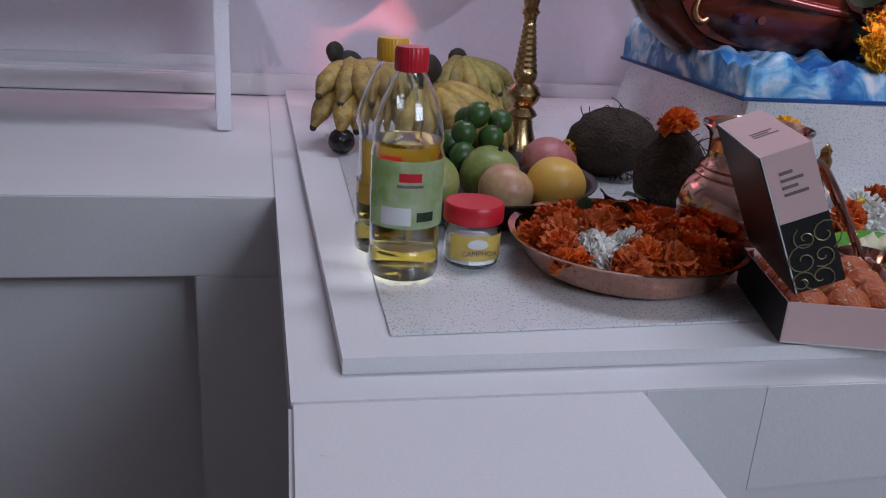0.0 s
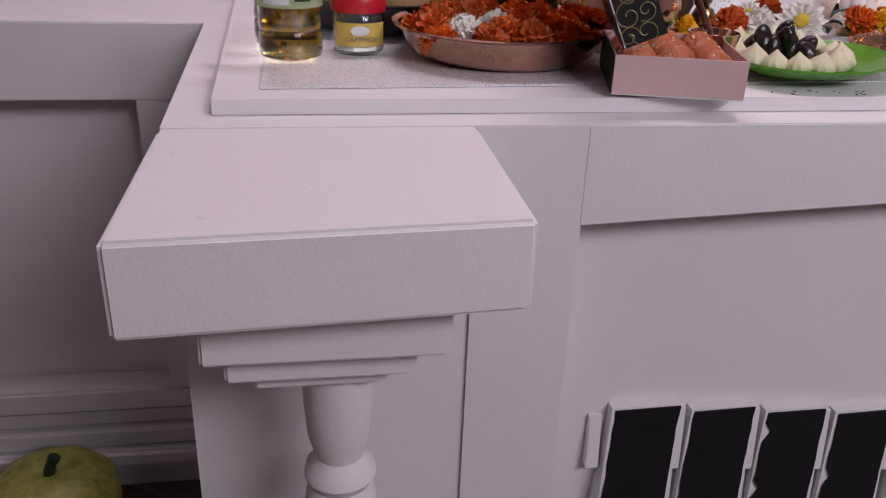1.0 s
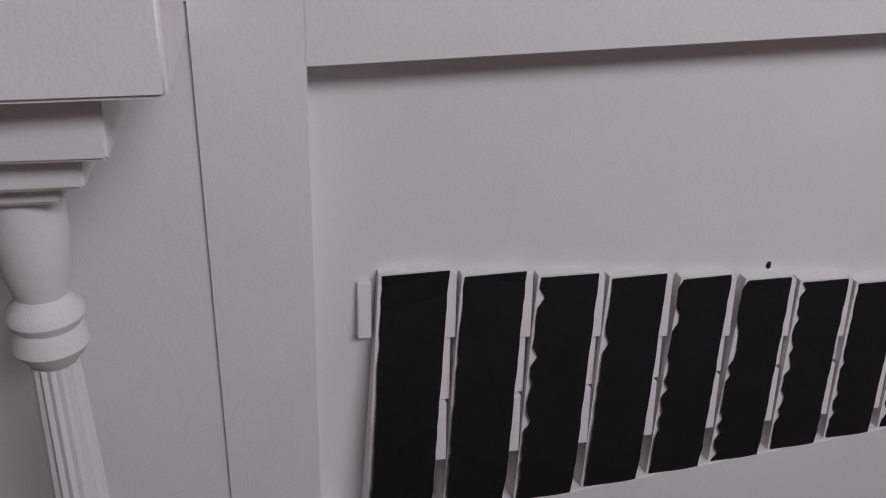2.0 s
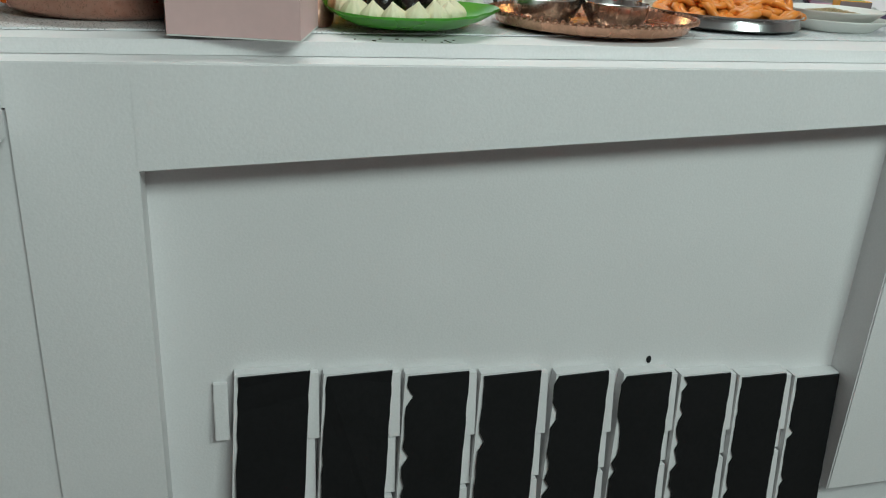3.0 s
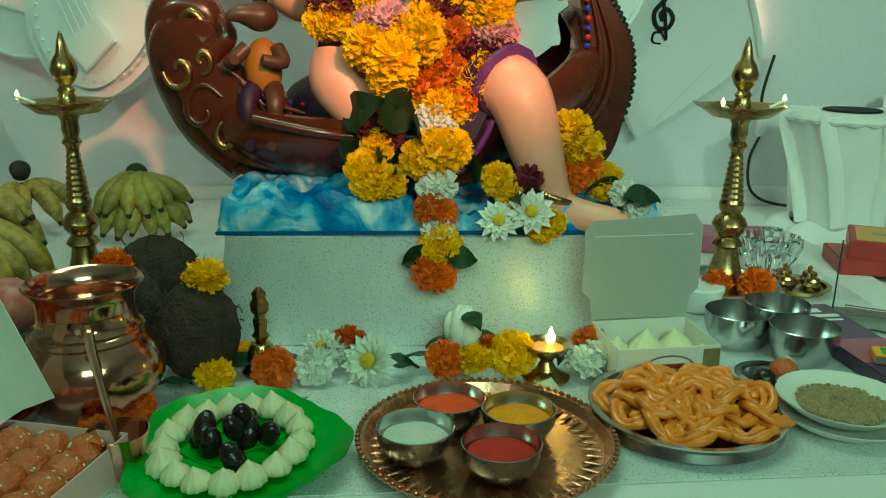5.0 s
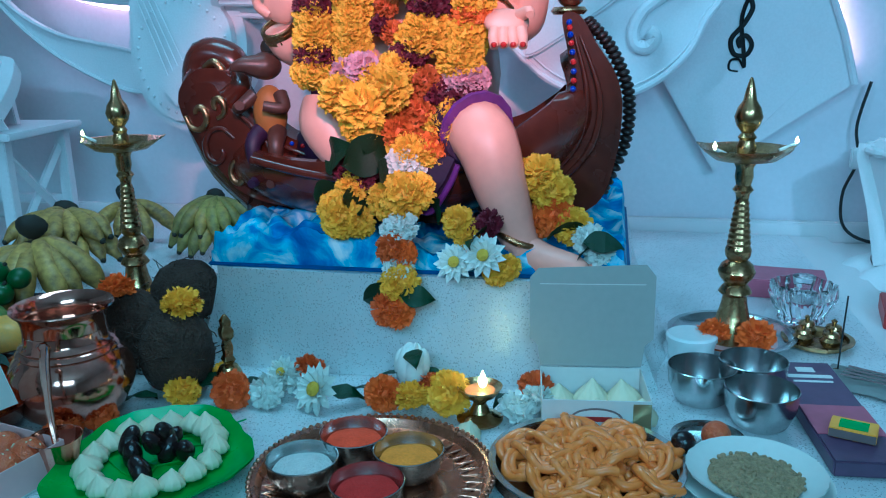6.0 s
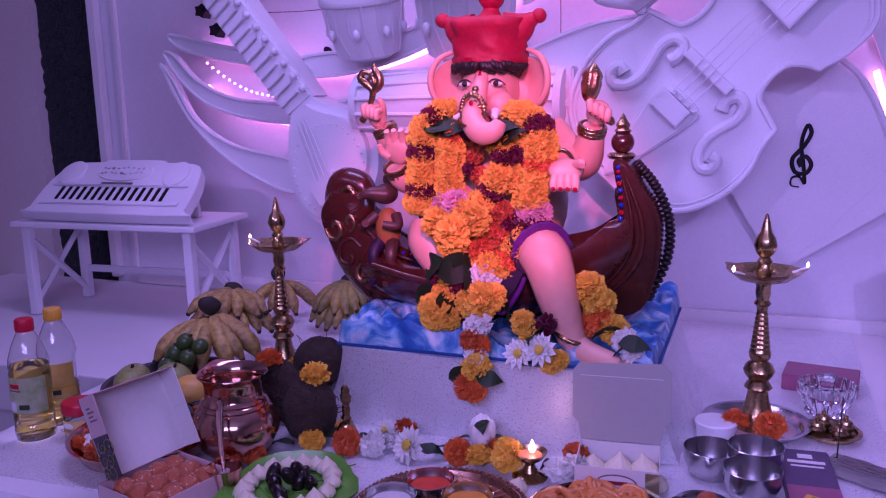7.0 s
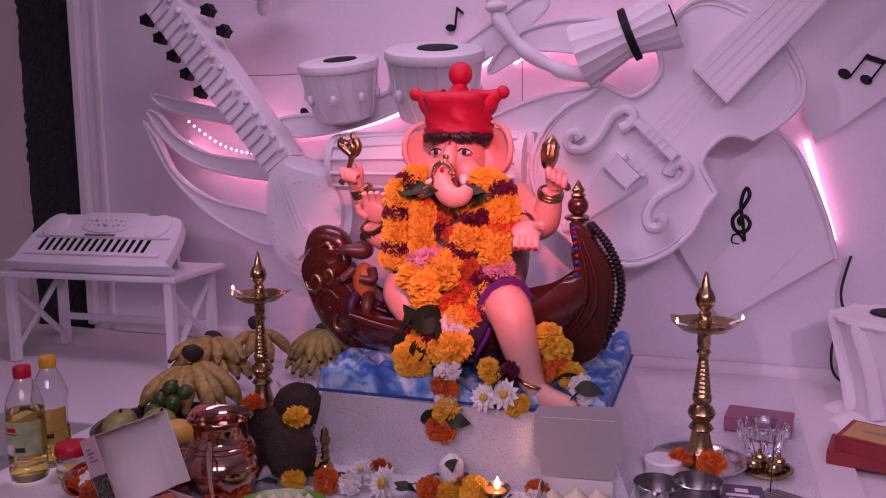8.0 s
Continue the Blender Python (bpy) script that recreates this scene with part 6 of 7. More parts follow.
# ---- fruit ----
def banana_mesh(seed, mat, size=1.0):
    rng = random.Random(seed)
    n = 12
    line, rads = [], []
    for i in range(n + 1):
        f = i / n
        a = -0.65 + 1.3 * f
        line.append((0.1 * size * math.sin(a), 0, 0.1 * size * (math.cos(a) - 1)))
        rads.append(0.0168 * size * min(1, 0.38 + 3.2 * f, 0.3 + 3.0 * (1 - f)) * (0.97 + 0.06 * rng.random()))
    bm = tube(line, rads, 7)
    merge(bm, tube([Vector(line[0]) + Vector((-0.016, 0, -0.014)) * size, line[0]], [0.005 * size, 0.007 * size], 6), 1)
    merge(bm, ball(line[-1], (0.006 * size, 0.006 * size, 0.006 * size), 6, 4), 1)
    return mesh_of("banana", bm, [mat, BANTIP], 70)


BA = [banana_mesh(s, BANANA) for s in (1, 2)]
BG = [banana_mesh(s, BANANAG) for s in (3, 4)]


def banana_hand(x, y, z, label, set_, count, rz, size=1.0, rows=1, lean=0.0):
    """Fingers fan out from a blackened crown and droop to the mat."""
    v = thing("banana_bunch", x, y, z, label, "bananas", "banana bunches", rz=rz)
    v.matrix_basis = pose(x, y, z, 0, lean, rz)
    rg = random.Random(int(1000 * x + 10 * count))
    for row in range(rows):
        for i in range(count - row):
            f = (i + 0.5) / (count - row) - 0.5
            a = f * 2.2 + rg.uniform(-0.08, 0.08)
            g = size * rg.uniform(0.88, 1.06)
            shared("banana", set_[rg.randrange(2)], v, Matrix.Rotation(a, 4, "Z") @ pose(0.066 * size - 0.016 * row, 0, 0.075 * size + 0.03 * row * size, rg.uniform(-25, 25), 24 - 10 * row + rg.uniform(-7, 7), 0) @ Matrix.Diagonal((g, g, g, 1)))
    part("crown", ball((-0.012 * size, 0, 0.112 * size), (0.014 * size, 0.02 * size, 0.02 * size), 12, 8, rough=0.25, freq=4), BANTIP, v, "blackened stem crown")
    return v


banana_hand(0.385, 1.76, MAT, "hand of green-brown bananas lying by the wall", BG, 8, -70, 1.1, 2, 8)
banana_hand(0.152, 1.53, MAT, "hand of ripe brown-spotted bananas with a black crown", BA, 8, -65, 1.2, 2)
banana_hand(0.14, 1.78, MAT, "small hand of yellow spotted bananas behind the fruit", BA, 4, -50, 1.1, 1)
banana_hand(0.25, 1.30, MAT + 0.02, "hand of yellow spotted bananas over the fruit dish", BA, 7, -60, 1.25, 1, 6)
fd = dish("fruit_dish", 0.305, 1.12, 0.158, 0.045, DARKSTEEL, "wide dark steel dish heaped with fruit", "dish")


def fruit(name, x, y, z, r, mat, label, category, rot=0.0, stalk=True):
    v = thing(name, x, y, z, label, category, "fruit in the dish")
    bm = ball((0, 0, 0), r, 28, 20)
    top = max(q.co.z for q in bm.verts)
    for q in bm.verts:
        d = math.hypot(q.co.x, q.co.y) / max(r[0], r[1])
        if q.co.z > 0 and d < 0.5:
            q.co.z -= top * 0.18 * (0.5 - d) ** 1.0
        q.co *= 1 + 0.02 * noise.noise(q.co * 18 + Vector((x, y, 0)) * 40)
    part("flesh", bm, mat, v, m=pose(0, 0, 0, rot, rot * 0.6, rot * 2))
    if stalk:
        part("stalk", tube([(0, 0, top * 0.8), (0.003, 0.002, top * 1.12)], [0.004, 0.003], 6), BANTIP, v, m=pose(0, 0, 0, rot, rot * 0.6, rot * 2))


fruit("mango", 0.223, 1.07, MAT + 0.05, (0.036, 0.05, 0.036), MANGO, "green mango in the fruit dish", "mango", 8)
fruit("pear", 0.31, 1.098, MAT + 0.05, (0.042, 0.042, 0.04), MANGO, "pale green guava in the fruit dish", "guava", 15)
fruit("apple", 0.318, 1.035, MAT + 0.045, (0.037, 0.037, 0.035), APPLE, "pinkish yellow apple in the fruit dish", "apple", 30)
fruit("orange", 0.39, 1.052, MAT + 0.048, (0.041, 0.041, 0.039), ORANGEF, "yellow-orange sweet lime in the fruit dish", "sweet lime", 5, False)
fruit("pomegranate", 0.405, 1.14, MAT + 0.055, (0.042, 0.042, 0.04), POMEG, "dark pink pomegranate in the fruit dish", "pomegranate", 40)
for k, (x, y, z) in enumerate(((0.28, 1.15, 0.815), (0.318, 1.145, 0.81), (0.30, 1.162, 0.84), (0.275, 1.125, 0.79), (0.335, 1.17, 0.83), (0.262, 1.162, 0.80), (0.29, 1.18, 0.83))):
    fruit("lime", x, y, z, (0.018, 0.018, 0.02), LIME, "small dark green lime on the fruit heap", "lime", 20 * k)
fruit("plum", 0.125, 1.40, MAT + 0.022, (0.023, 0.023, 0.022), DATE, "small black fruit beside the bananas", "plum", 0, False)

# ---- bottles and jar ----


def oil_bottle(x, y, cap, oil_h, label, rz, waist):
    v = thing("oil_bottle", x, y, MAT, label, "oil bottle", "oil bottles", rz=rz)
    w = 0.9 if waist else 1.0
    outer = [(0.028, 0), (0.036, 0.004), (0.038, 0.012), (0.0375, 0.03), (0.0355, 0.034), (0.0375, 0.038), (0.0375, 0.06), (0.0375, 0.062), (0.0378 * w, 0.1), (0.038 * w, 0.135), (0.036, 0.145), (0.038, 0.15), (0.036, 0.165), (0.028, 0.19), (0.019, 0.21), (0.0145, 0.218), (0.0145, 0.228)]
    part("shell", lathe(outer + [(r - 0.0012, z) for r, z in outer[::-1][:-1]] + [(0, 0.002)], 48, flute=0), PET, v).visible_shadow = False
    inner = [(r - 0.0016, z + 0.0015) for r, z in outer if z < oil_h] + [(0.0362 if oil_h < 0.15 else 0.0355, oil_h), (0, oil_h)]
    part("oil", lathe(inner, 48), OIL, v, "golden cooking oil").visible_shadow = False
    part("cap", lathe([(0.0165, 0.218), (0.0172, 0.22), (0.0172, 0.238), (0.0155, 0.242), (0, 0.2425)], 60, flute=30, depth=0.015), cap, v)
    lab = bmesh.new()
    n = 30
    rows = []
    for z in (0.062, 0.09, 0.118, 0.133):
        rows.append([lab.verts.new(((0.0388 * (w if z > 0.08 else 1)) * math.cos(a), (0.0388 * (w if z > 0.08 else 1)) * math.sin(a), z)) for a in [-2.9 + 2.9 * k / n for k in range(n + 1)]])
    for a, b in zip(rows, rows[1:]):
        for k in range(n):
            lab.faces.new((a[k], a[k + 1], b[k + 1], b[k]))
    bmesh.ops.solidify(lab, geom=lab.faces[:], thickness=0.0003)
    lb = part("label", lab, LABELG if not waist else LABELY, v)
    for z0, z1, a0, a1, m in ((0.112, 0.121, -1.9, -1.3, REDPL), (0.106, 0.109, -1.95, -1.25, GREYINK), (0.066, 0.085, -2.4, -1.55, WHITEPL), (0.07, 0.08, -1.4, -0.9, LEAF)):
        b2 = bmesh.new()
        r0 = 0.0394 * (w if z0 > 0.08 else 1)
        pr = [[b2.verts.new((r0 * math.cos(a), r0 * math.sin(a), z)) for a in [a0 + (a1 - a0) * k / 8 for k in range(9)]] for z in (z0, z1)]
        for k in range(8):
            b2.faces.new((pr[0][k], pr[0][k + 1], pr[1][k + 1], pr[1][k]))
        q = part("print", b2, m, lb)


oil_bottle(0.162, 0.852, REDPL, 0.15, "clear plastic oil bottle with red cap, half full", 0, False)
oil_bottle(0.152, 0.935, YELPL, 0.085, "clear waisted oil bottle with yellow cap, third full", 10, True)
jar = thing("camphor_jar", 0.245, 0.888, MAT, "small clear jar of camphor with a red lid", "jar")
part("shell", lathe([(0.027, 0), (0.031, 0.004), (0.032, 0.012), (0.032, 0.044), (0.028, 0.05), (0.028, 0.055), (0.0265, 0.055), (0.03, 0.044), (0.03, 0.006), (0, 0.004)], 40), PET, jar).visible_shadow = False
part("camphor", lathe([(0.029, 0.006), (0.029, 0.024), (0, 0.026)], 24, flute=7, depth=0.06), WHITEP, jar)
part("lid", lathe([(0.033, 0.051), (0.034, 0.053), (0.034, 0.069), (0.032, 0.072), (0, 0.0725)], 60, flute=30, depth=0.01), REDPL, jar)
b = bmesh.new()
rows = [[b.verts.new((0.0326 * math.cos(a), 0.0326 * math.sin(a), z)) for a in [-2.6 + 2.2 * k / 16 for k in range(17)]] for z in (0.012, 0.04)]
for k in range(16):
    b.faces.new((rows[0][k], rows[0][k + 1], rows[1][k + 1], rows[1][k]))
jl = part("label", b, LABELY, jar)
txt = bpy.data.curves.new("lettering", "FONT")
txt.body, txt.size, txt.extrude, txt.align_x = "CAMPHOR", 0.0085, 0.0002, "CENTER"
txt.materials.append(GREYINK)
to = new("lettering", txt)
to.parent = jl
to.matrix_basis = pose(0.002, -0.0331, 0.018, 90, 0, 2)
part("print", ball((0.0, -0.0328, 0.031), (0.012, 0.0008, 0.006), 16, 8), WHITEPL, jl)

# ---- flower plate ----
fp = dish("copper_flower_plate", 0.424, 0.865, 0.138, 0.04, COPPER, "wide copper plate heaped with loose marigold and white flowers", "plate")
rng = random.Random(21)
for k in range(34):
    a, q = k * 2.4, 0.112 * math.sqrt((k + 0.5) / 34)
    x, y = q * math.cos(a), q * math.sin(a)
    kind = MW[0] if k in (7, 12, 20, 29) else MR[k % 2] if k % 3 else MO[k % 2]
    ob = new("flower", kind)
    s = rng.uniform(0.021, 0.028)
    ob.matrix_basis = pose(0.424 + x, 0.865 + y, MAT + 0.026 + 0.02 * (1 - (q / 0.115) ** 2) + rng.uniform(0, 0.006), rng.uniform(-40, 40), rng.uniform(-40, 40), rng.uniform(0, 360)) @ Matrix.Diagonal((s, s, s * 0.9, 1))
    tagged(ob, "crumpled white flower heaped on the copper plate" if kind is MW[0] else "rust-orange marigold heaped on the copper plate", "flower", "flowers on the copper plate")
for k in range(5):
    ob = new("leaf", LEAVES[k % 2])
    x, y = scatter(rng, 0.1)
    ob.matrix_basis = pose(0.424 + x, 0.865 + y, MAT + 0.058, 30 * k, 20, 70 * k) @ Matrix.Diagonal((0.04, 0.04, 0.04, 1))
    tagged(ob, "small dark green leaf among the plate flowers", "leaf", "leaves on the copper plate")


# ---- sweet box with open lid ----
def tray(name, w, d, h, t, mat_out, mat_in, parent, m):
    """An open card tray with thin walls."""
    p = part(name, box(-w / 2, w / 2, -d / 2, d / 2, 0, t), mat_in, parent, m=m)
    for nm, c in (("wall", (-w / 2, -w / 2 + t, -d / 2, d / 2)), ("wall", (w / 2 - t, w / 2, -d / 2, d / 2)), ("wall", (-w / 2 + t, w / 2 - t, -d / 2, -d / 2 + t)), ("wall", (-w / 2 + t, w / 2 - t, d / 2 - t, d / 2))):
        part(nm, box(c[0], c[1], c[2], c[3], t + 0.0002, h, 0.0003, 1), mat_out, p)
    return p


lad = ball((0, 0, 0), 0.0225, 26, 18, rough=0.07, freq=9)
lr = random.Random(14)
for k in range(26):
    d = Vector((lr.gauss(0, 1), lr.gauss(0, 1), lr.gauss(0, 1))).normalized()
    merge(lad, ball(d * 0.0222, (0.0022, 0.0012, 0.0012), 6, 4, rot=d.to_track_quat("Z", "Y").to_matrix().to_4x4() @ Matrix.Rotation(lr.uniform(0, 3), 4, "Z")), 1)
LADDU_ME = mesh_of("laddu", lad, [LADDU, MODAK], 80)


def sweet_box():
    v = thing("sweet_box", 0.595, 0.712, MAT + 0.001, "pale pink card sweet box, open lid, full of laddus", "sweet box", rz=-14)
    body = tray("body", 0.138, 0.155, 0.042, 0.0014, PINKCARD, WHITECARD, v, Matrix.Identity(4))
    part("black_side", box(-0.0697, -0.0692, -0.0775, 0.0775, 0.0, 0.042), BLACKCARD, body, "black printed side")
    # the lid stands open on the long left edge
    o, uz, uy = Vector((0.522, 0.662, 0.766)), Vector((-0.054, 0.012, 0.122)).normalized(), Vector((0.24, 0.97, 0.0))
    uy = (uy - uz * uy.dot(uz)).normalized()
    ux = uy.cross(uz)
    mm = Matrix(((ux.x, uy.x, uz.x, o.x), (ux.y, uy.y, uz.y, o.y), (ux.z, uy.z, uz.z, o.z), (0, 0, 0, 1)))
    lid = part("lid", box(0, 0.0012, 0, 0.155, 0, 0.14), WHITECARD, v, "white inside of the raised lid", m=v.matrix_basis.inverted() @ mm)
    part("outer_panel", box(-0.0016, -0.0002, 0, 0.155, 0, 0.14), BLACKCARD, lid, "black outer panel")
    for y0, y1, inner in ((0.0, 0.0012, 1), (0.1538, 0.155, 0)):
        part("flap", box(0.0014, 0.046, y0, y1, 0.072, 0.14), PINKCARD if inner else WHITECARD, lid)
        part("flap", box(0.0014, 0.046, y0, y1, 0.0, 0.0718), BLACKCARD if inner else WHITECARD, lid, "black flap with gold scrolls" if inner else "")
    part("flap", box(0.0014, 0.046, 0.0014, 0.1536, 0.1388, 0.14), PINKCARD, lid)
    for k in range(6):
        c = Vector((0.008 + 0.006 * k, -0.0008, 0.01 + 0.021 * (k % 3)))
        R = 0.017 if k % 2 else 0.012
        part("scroll", tube([c + Vector((R * (1 - n / 18) * math.cos(n * 0.55 + k), 0, R * (1 - n / 18) * math.sin(n * 0.55 + k))) for n in range(16)], 0.0007, 4), GOLDINK, lid)
    for k, (z, w) in enumerate(((0.118, 0.012), (0.111, 0.02), (0.104, 0.014), (0.097, 0.022))):
        part("print_bar", box(0.012, 0.012 + w, -0.0006, -0.0002, z, z + 0.003), GREYINK, lid)
    for k, (y, w) in enumerate(((0.06, 0.03), (0.067, 0.02), (0.074, 0.026))):
        part("print_bar", box(0.012, 0.012 + w * 0.8, y, y + 0.003, 0.1402, 0.1405), GREYINK, lid)
    r2 = random.Random(3)
    for j in range(4):
        for i in range(3):
            p = v.matrix_basis @ Vector((-0.042 + 0.042 * i, -0.05 + 0.034 * j, 0.0255 + r2.uniform(0, 0.005)))
            ob = new("laddu", LADDU_ME)
            ob.matrix_basis = pose(p.x, p.y, p.z, r2.uniform(0, 360), r2.uniform(0, 360), 0) @ Matrix.Diagonal((0.92, 0.92, 0.92, 1))
            tagged(ob, "round orange laddu sweet in the pink box", "sweet", "laddus in the box")


sweet_box()


# ---- green leaf plate with modaks and dates ----
def modak_mesh():
    return mesh_of("modak", lathe([(0.012, 0), (0.0165, 0.004), (0.0172, 0.01), (0.0145, 0.018), (0.009, 0.025), (0.004, 0.031), (0.001, 0.036), (0, 0.0365)], 33, flute=11, depth=0.07), MODAK, 60)


MODAK_ME = modak_mesh()


def modak(x, y, z, s, label, group, rng):
    ob = new("modak", MODAK_ME)
    ob.matrix_basis = pose(x, y, z, rng.uniform(-9, 9), rng.uniform(-9, 9), rng.uniform(0, 360)) @ Matrix.Diagonal((s, s, s * rng.uniform(0.72, 0.85), 1))
    return tagged(ob, label, "sweet dumpling", group)


def leaf_plate():
    v = thing("leaf_plate", 0.795, 0.79, MAT + 0.0005, "bright green leaf-shaped plastic plate of modaks", "plate", rz=6)
    bm = bmesh.new()
    n, rings = 72, []
    for j, (f, z) in enumerate(((0.0, 0.004), (0.35, 0.004), (0.7, 0.005), (0.84, 0.011), (1.0, 0.022), (1.0, 0.0245), (0.86, 0.0145), (0.72, 0.0085), (0.0, 0.0075))):
        ring = []
        for k in range(n):
            a = 2 * math.pi * k / n
            w = 1 + 0.05 * math.cos(3 * a + 0.6) + 0.035 * math.cos(5 * a) + 0.012 * math.cos(17 * a) * (f > 0.9)
            ring.append(bm.verts.new((0.11 * f * w * math.cos(a), 0.13 * f * w * math.sin(a), z + 0.005 * math.cos(2 * a + 1) * max(0, f - 0.6))))
        rings.append(ring)
    for a, b in zip(rings, rings[1:]):
        for k in range(n):
            bm.faces.new((a[k], a[(k + 1) % n], b[(k + 1) % n], b[k]))
    bmesh.ops.remove_doubles(bm, verts=bm.verts[:], dist=1e-5)
    bmesh.ops.recalc_face_normals(bm, faces=bm.faces[:])
    part("plate", bm, LEAFPL, v, smooth=60)
    part("midrib", tube([(0, -0.1, 0.011), (0, 0, 0.0085), (0, 0.1, 0.011)], 0.0022, 6), LEAFPL, v)
    for k in range(5):
        for sx in (-1, 1):
            part("vein", tube([(0, -0.07 + 0.035 * k, 0.009), (sx * 0.035, -0.05 + 0.035 * k, 0.0088), (sx * 0.07, -0.02 + 0.035 * k, 0.011)], 0.0011, 5), LEAFPL, v)
    r = random.Random(31)
    for k in range(17):
        a = 2 * math.pi * k / 17
        modak(0.788 + 0.073 * math.cos(a), 0.8 + 0.085 * math.sin(a), MAT + 0.011, r.uniform(0.85, 1.05), "ridged cream modak in a ring on the green plate", "modaks on the green plate", r)
    dm = mesh_of("date", ball((0, 0, 0), (0.012, 0.012, 0.019), 14, 10, rough=0.12, freq=6), DATE, 70)
    for x, y, z in ((0.752, 0.822, 0), (0.766, 0.80, 0), (0.795, 0.842, 0), (0.79, 0.81, 0.012), (0.803, 0.82, 0), (0.826, 0.82, 0), (0.797, 0.765, 0), (0.758, 0.81, 0.012), (0.797, 0.826, 0.016)):
        ob = new("date", dm)
        ob.matrix_basis = pose(x, y - 0.012, MAT + 0.023 + z, r.uniform(-35, 35), r.uniform(-35, 35), r.uniform(0, 360))
        tagged(ob, "glossy black date in the middle of the plate", "date", "dates on the green plate")


leaf_plate()


# ---- thali with four bowls ----
def steel_bowl(x, y, z, r, h, label, group, fill=None, fill_label=""):
    v = thing("steel_bowl", x, y, z, label, "bowl", group)
    part("bowl", lathe([(r * 0.6, 0), (r * 0.75, h * 0.1), (r * 0.96, h * 0.55), (r, h), (r - 0.001, h + 0.0008), (r * 0.93, h * 0.55), (r * 0.7, h * 0.14), (0, h * 0.1)], 48), STEEL, v)
    if fill:
        part("filling", lathe([(r * 0.9, h * 0.5), (r * 0.84, h * 0.62), (r * 0.4, h * 0.7), (0, h * 0.74)], 32, flute=5, depth=0.03), fill, v, fill_label)
    return v


thali = dish("brass_thali", 1.067, 0.808, 0.139, 0.016, THALI, "large engraved copper thali holding four steel bowls", "thali", beads=90, base=0.8)
for k in range(48):
    a = 2 * math.pi * k / 48
    part("engraving", ball((0.114 * math.cos(a), 0.114 * math.sin(a), 0.0062), (0.013, 0.0026, 0.0016), 8, 5, rot=Matrix.Rotation(a, 4, "Z")), THALI, thali)
for x, y, m, lb, fl in ((0.987, 0.79, RICE, "small steel bowl of white rice on the thali", "white rice"), (1.028, 0.862, REDPOW, "small steel bowl of bright red powder on the thali", "bright red powder"), (1.106, 0.832, HALDI, "small steel bowl of orange turmeric on the thali", "orange powder"), (1.077, 0.752, KUMKUM, "small steel bowl of dark red powder on the thali", "dark red powder")):
    steel_bowl(x, y, MAT + 0.004, 0.041, 0.034, lb, "thali bowls", m, fl)


# ---- jalebi plate ----
def jalebi_plate():
    dish("steel_plate", 1.308, 0.872, 0.112, 0.02, STEEL, "round steel plate piled with orange jalebis", "plate", base=0.86)
    r = random.Random(5)
    for k in range(32):
        a, q = k * 2.4, 0.08 * math.sqrt((k + 0.5) / 32)
        z = MAT + 0.018 + 0.026 * (1 - (q / 0.085) ** 2) * r.uniform(0.5, 1)
        n, turns, R = 40, r.uniform(1.6, 2.4), r.uniform(0.026, 0.036)
        pts = []
        for i in range(n):
            f = i / (n - 1)
            t = 2 * math.pi * turns * f
            rad = R * (0.35 + 0.65 * f)
            pts.append((rad * math.cos(t), rad * math.sin(t) * 0.85, 0.003 * math.sin(3 * t + k)))
        ob = single("jalebi", tube(pts, [0.0052 * (1 + 0.2 * math.sin(i * 1.7 + k)) for i in range(n)], 7), JALEBI, "glossy orange spiral jalebi on the steel plate", "jalebi", "jalebis on the plate", smooth=70)
        ob.matrix_basis = pose(1.308 + q * math.cos(a), 0.872 + q * math.sin(a), z, r.uniform(-25, 25), r.uniform(-25, 25), r.uniform(0, 360))


jalebi_plate()
pp = thing("paper_plate", 1.478, 0.868, MAT, "two stacked white paper plates with brown sprout mix", "paper plate")
for z, r0 in ((0.0, 0.082), (0.012, 0.074)):
    part("plate", lathe([(r0 * 0.7, z), (r0 * 0.78, z + 0.004), (r0, z + 0.017), (r0, z + 0.0182), (r0 * 0.76, z + 0.006), (0, z + 0.0015)], 64, flute=32, depth=0.006), WHITECARD, pp)
r = random.Random(8)
bm = lathe([(0.05, 0.019), (0.04, 0.024), (0, 0.028)], 28)
for k in range(260):
    x, y = scatter(r, 0.05)
    ball((x, y, 0.021 + 0.008 * (1 - math.hypot(x, y) / 0.05)), (0.0042, 0.0026, 0.0026), 6, 4, bm, Matrix.Rotation(r.uniform(0, 6), 4, "Z"))
part("sprout_mix", bm, SNACK, pp, "brown sprout mix")
sp = dish("small_steel_plate", 1.44, 0.972, 0.045, 0.008, STEEL, "small steel plate with a brown sweet ball", "plate")
single("sweet_ball", ball((0, 0, 0), 0.0175, 20, 14, rough=0.02), LADDU, "dark brown round sweet on the small plate", "sweet", m=pose(1.447, 0.955, MAT + 0.022) @ Matrix.Diagonal((1, 1, 1, 1)))
single("sweet_ball", ball((0, 0, 0), 0.014, 20, 14, rough=0.03), DATE, "small dark sweet beside the paper plate", "sweet", m=pose(1.405, 0.915, MAT + 0.03))


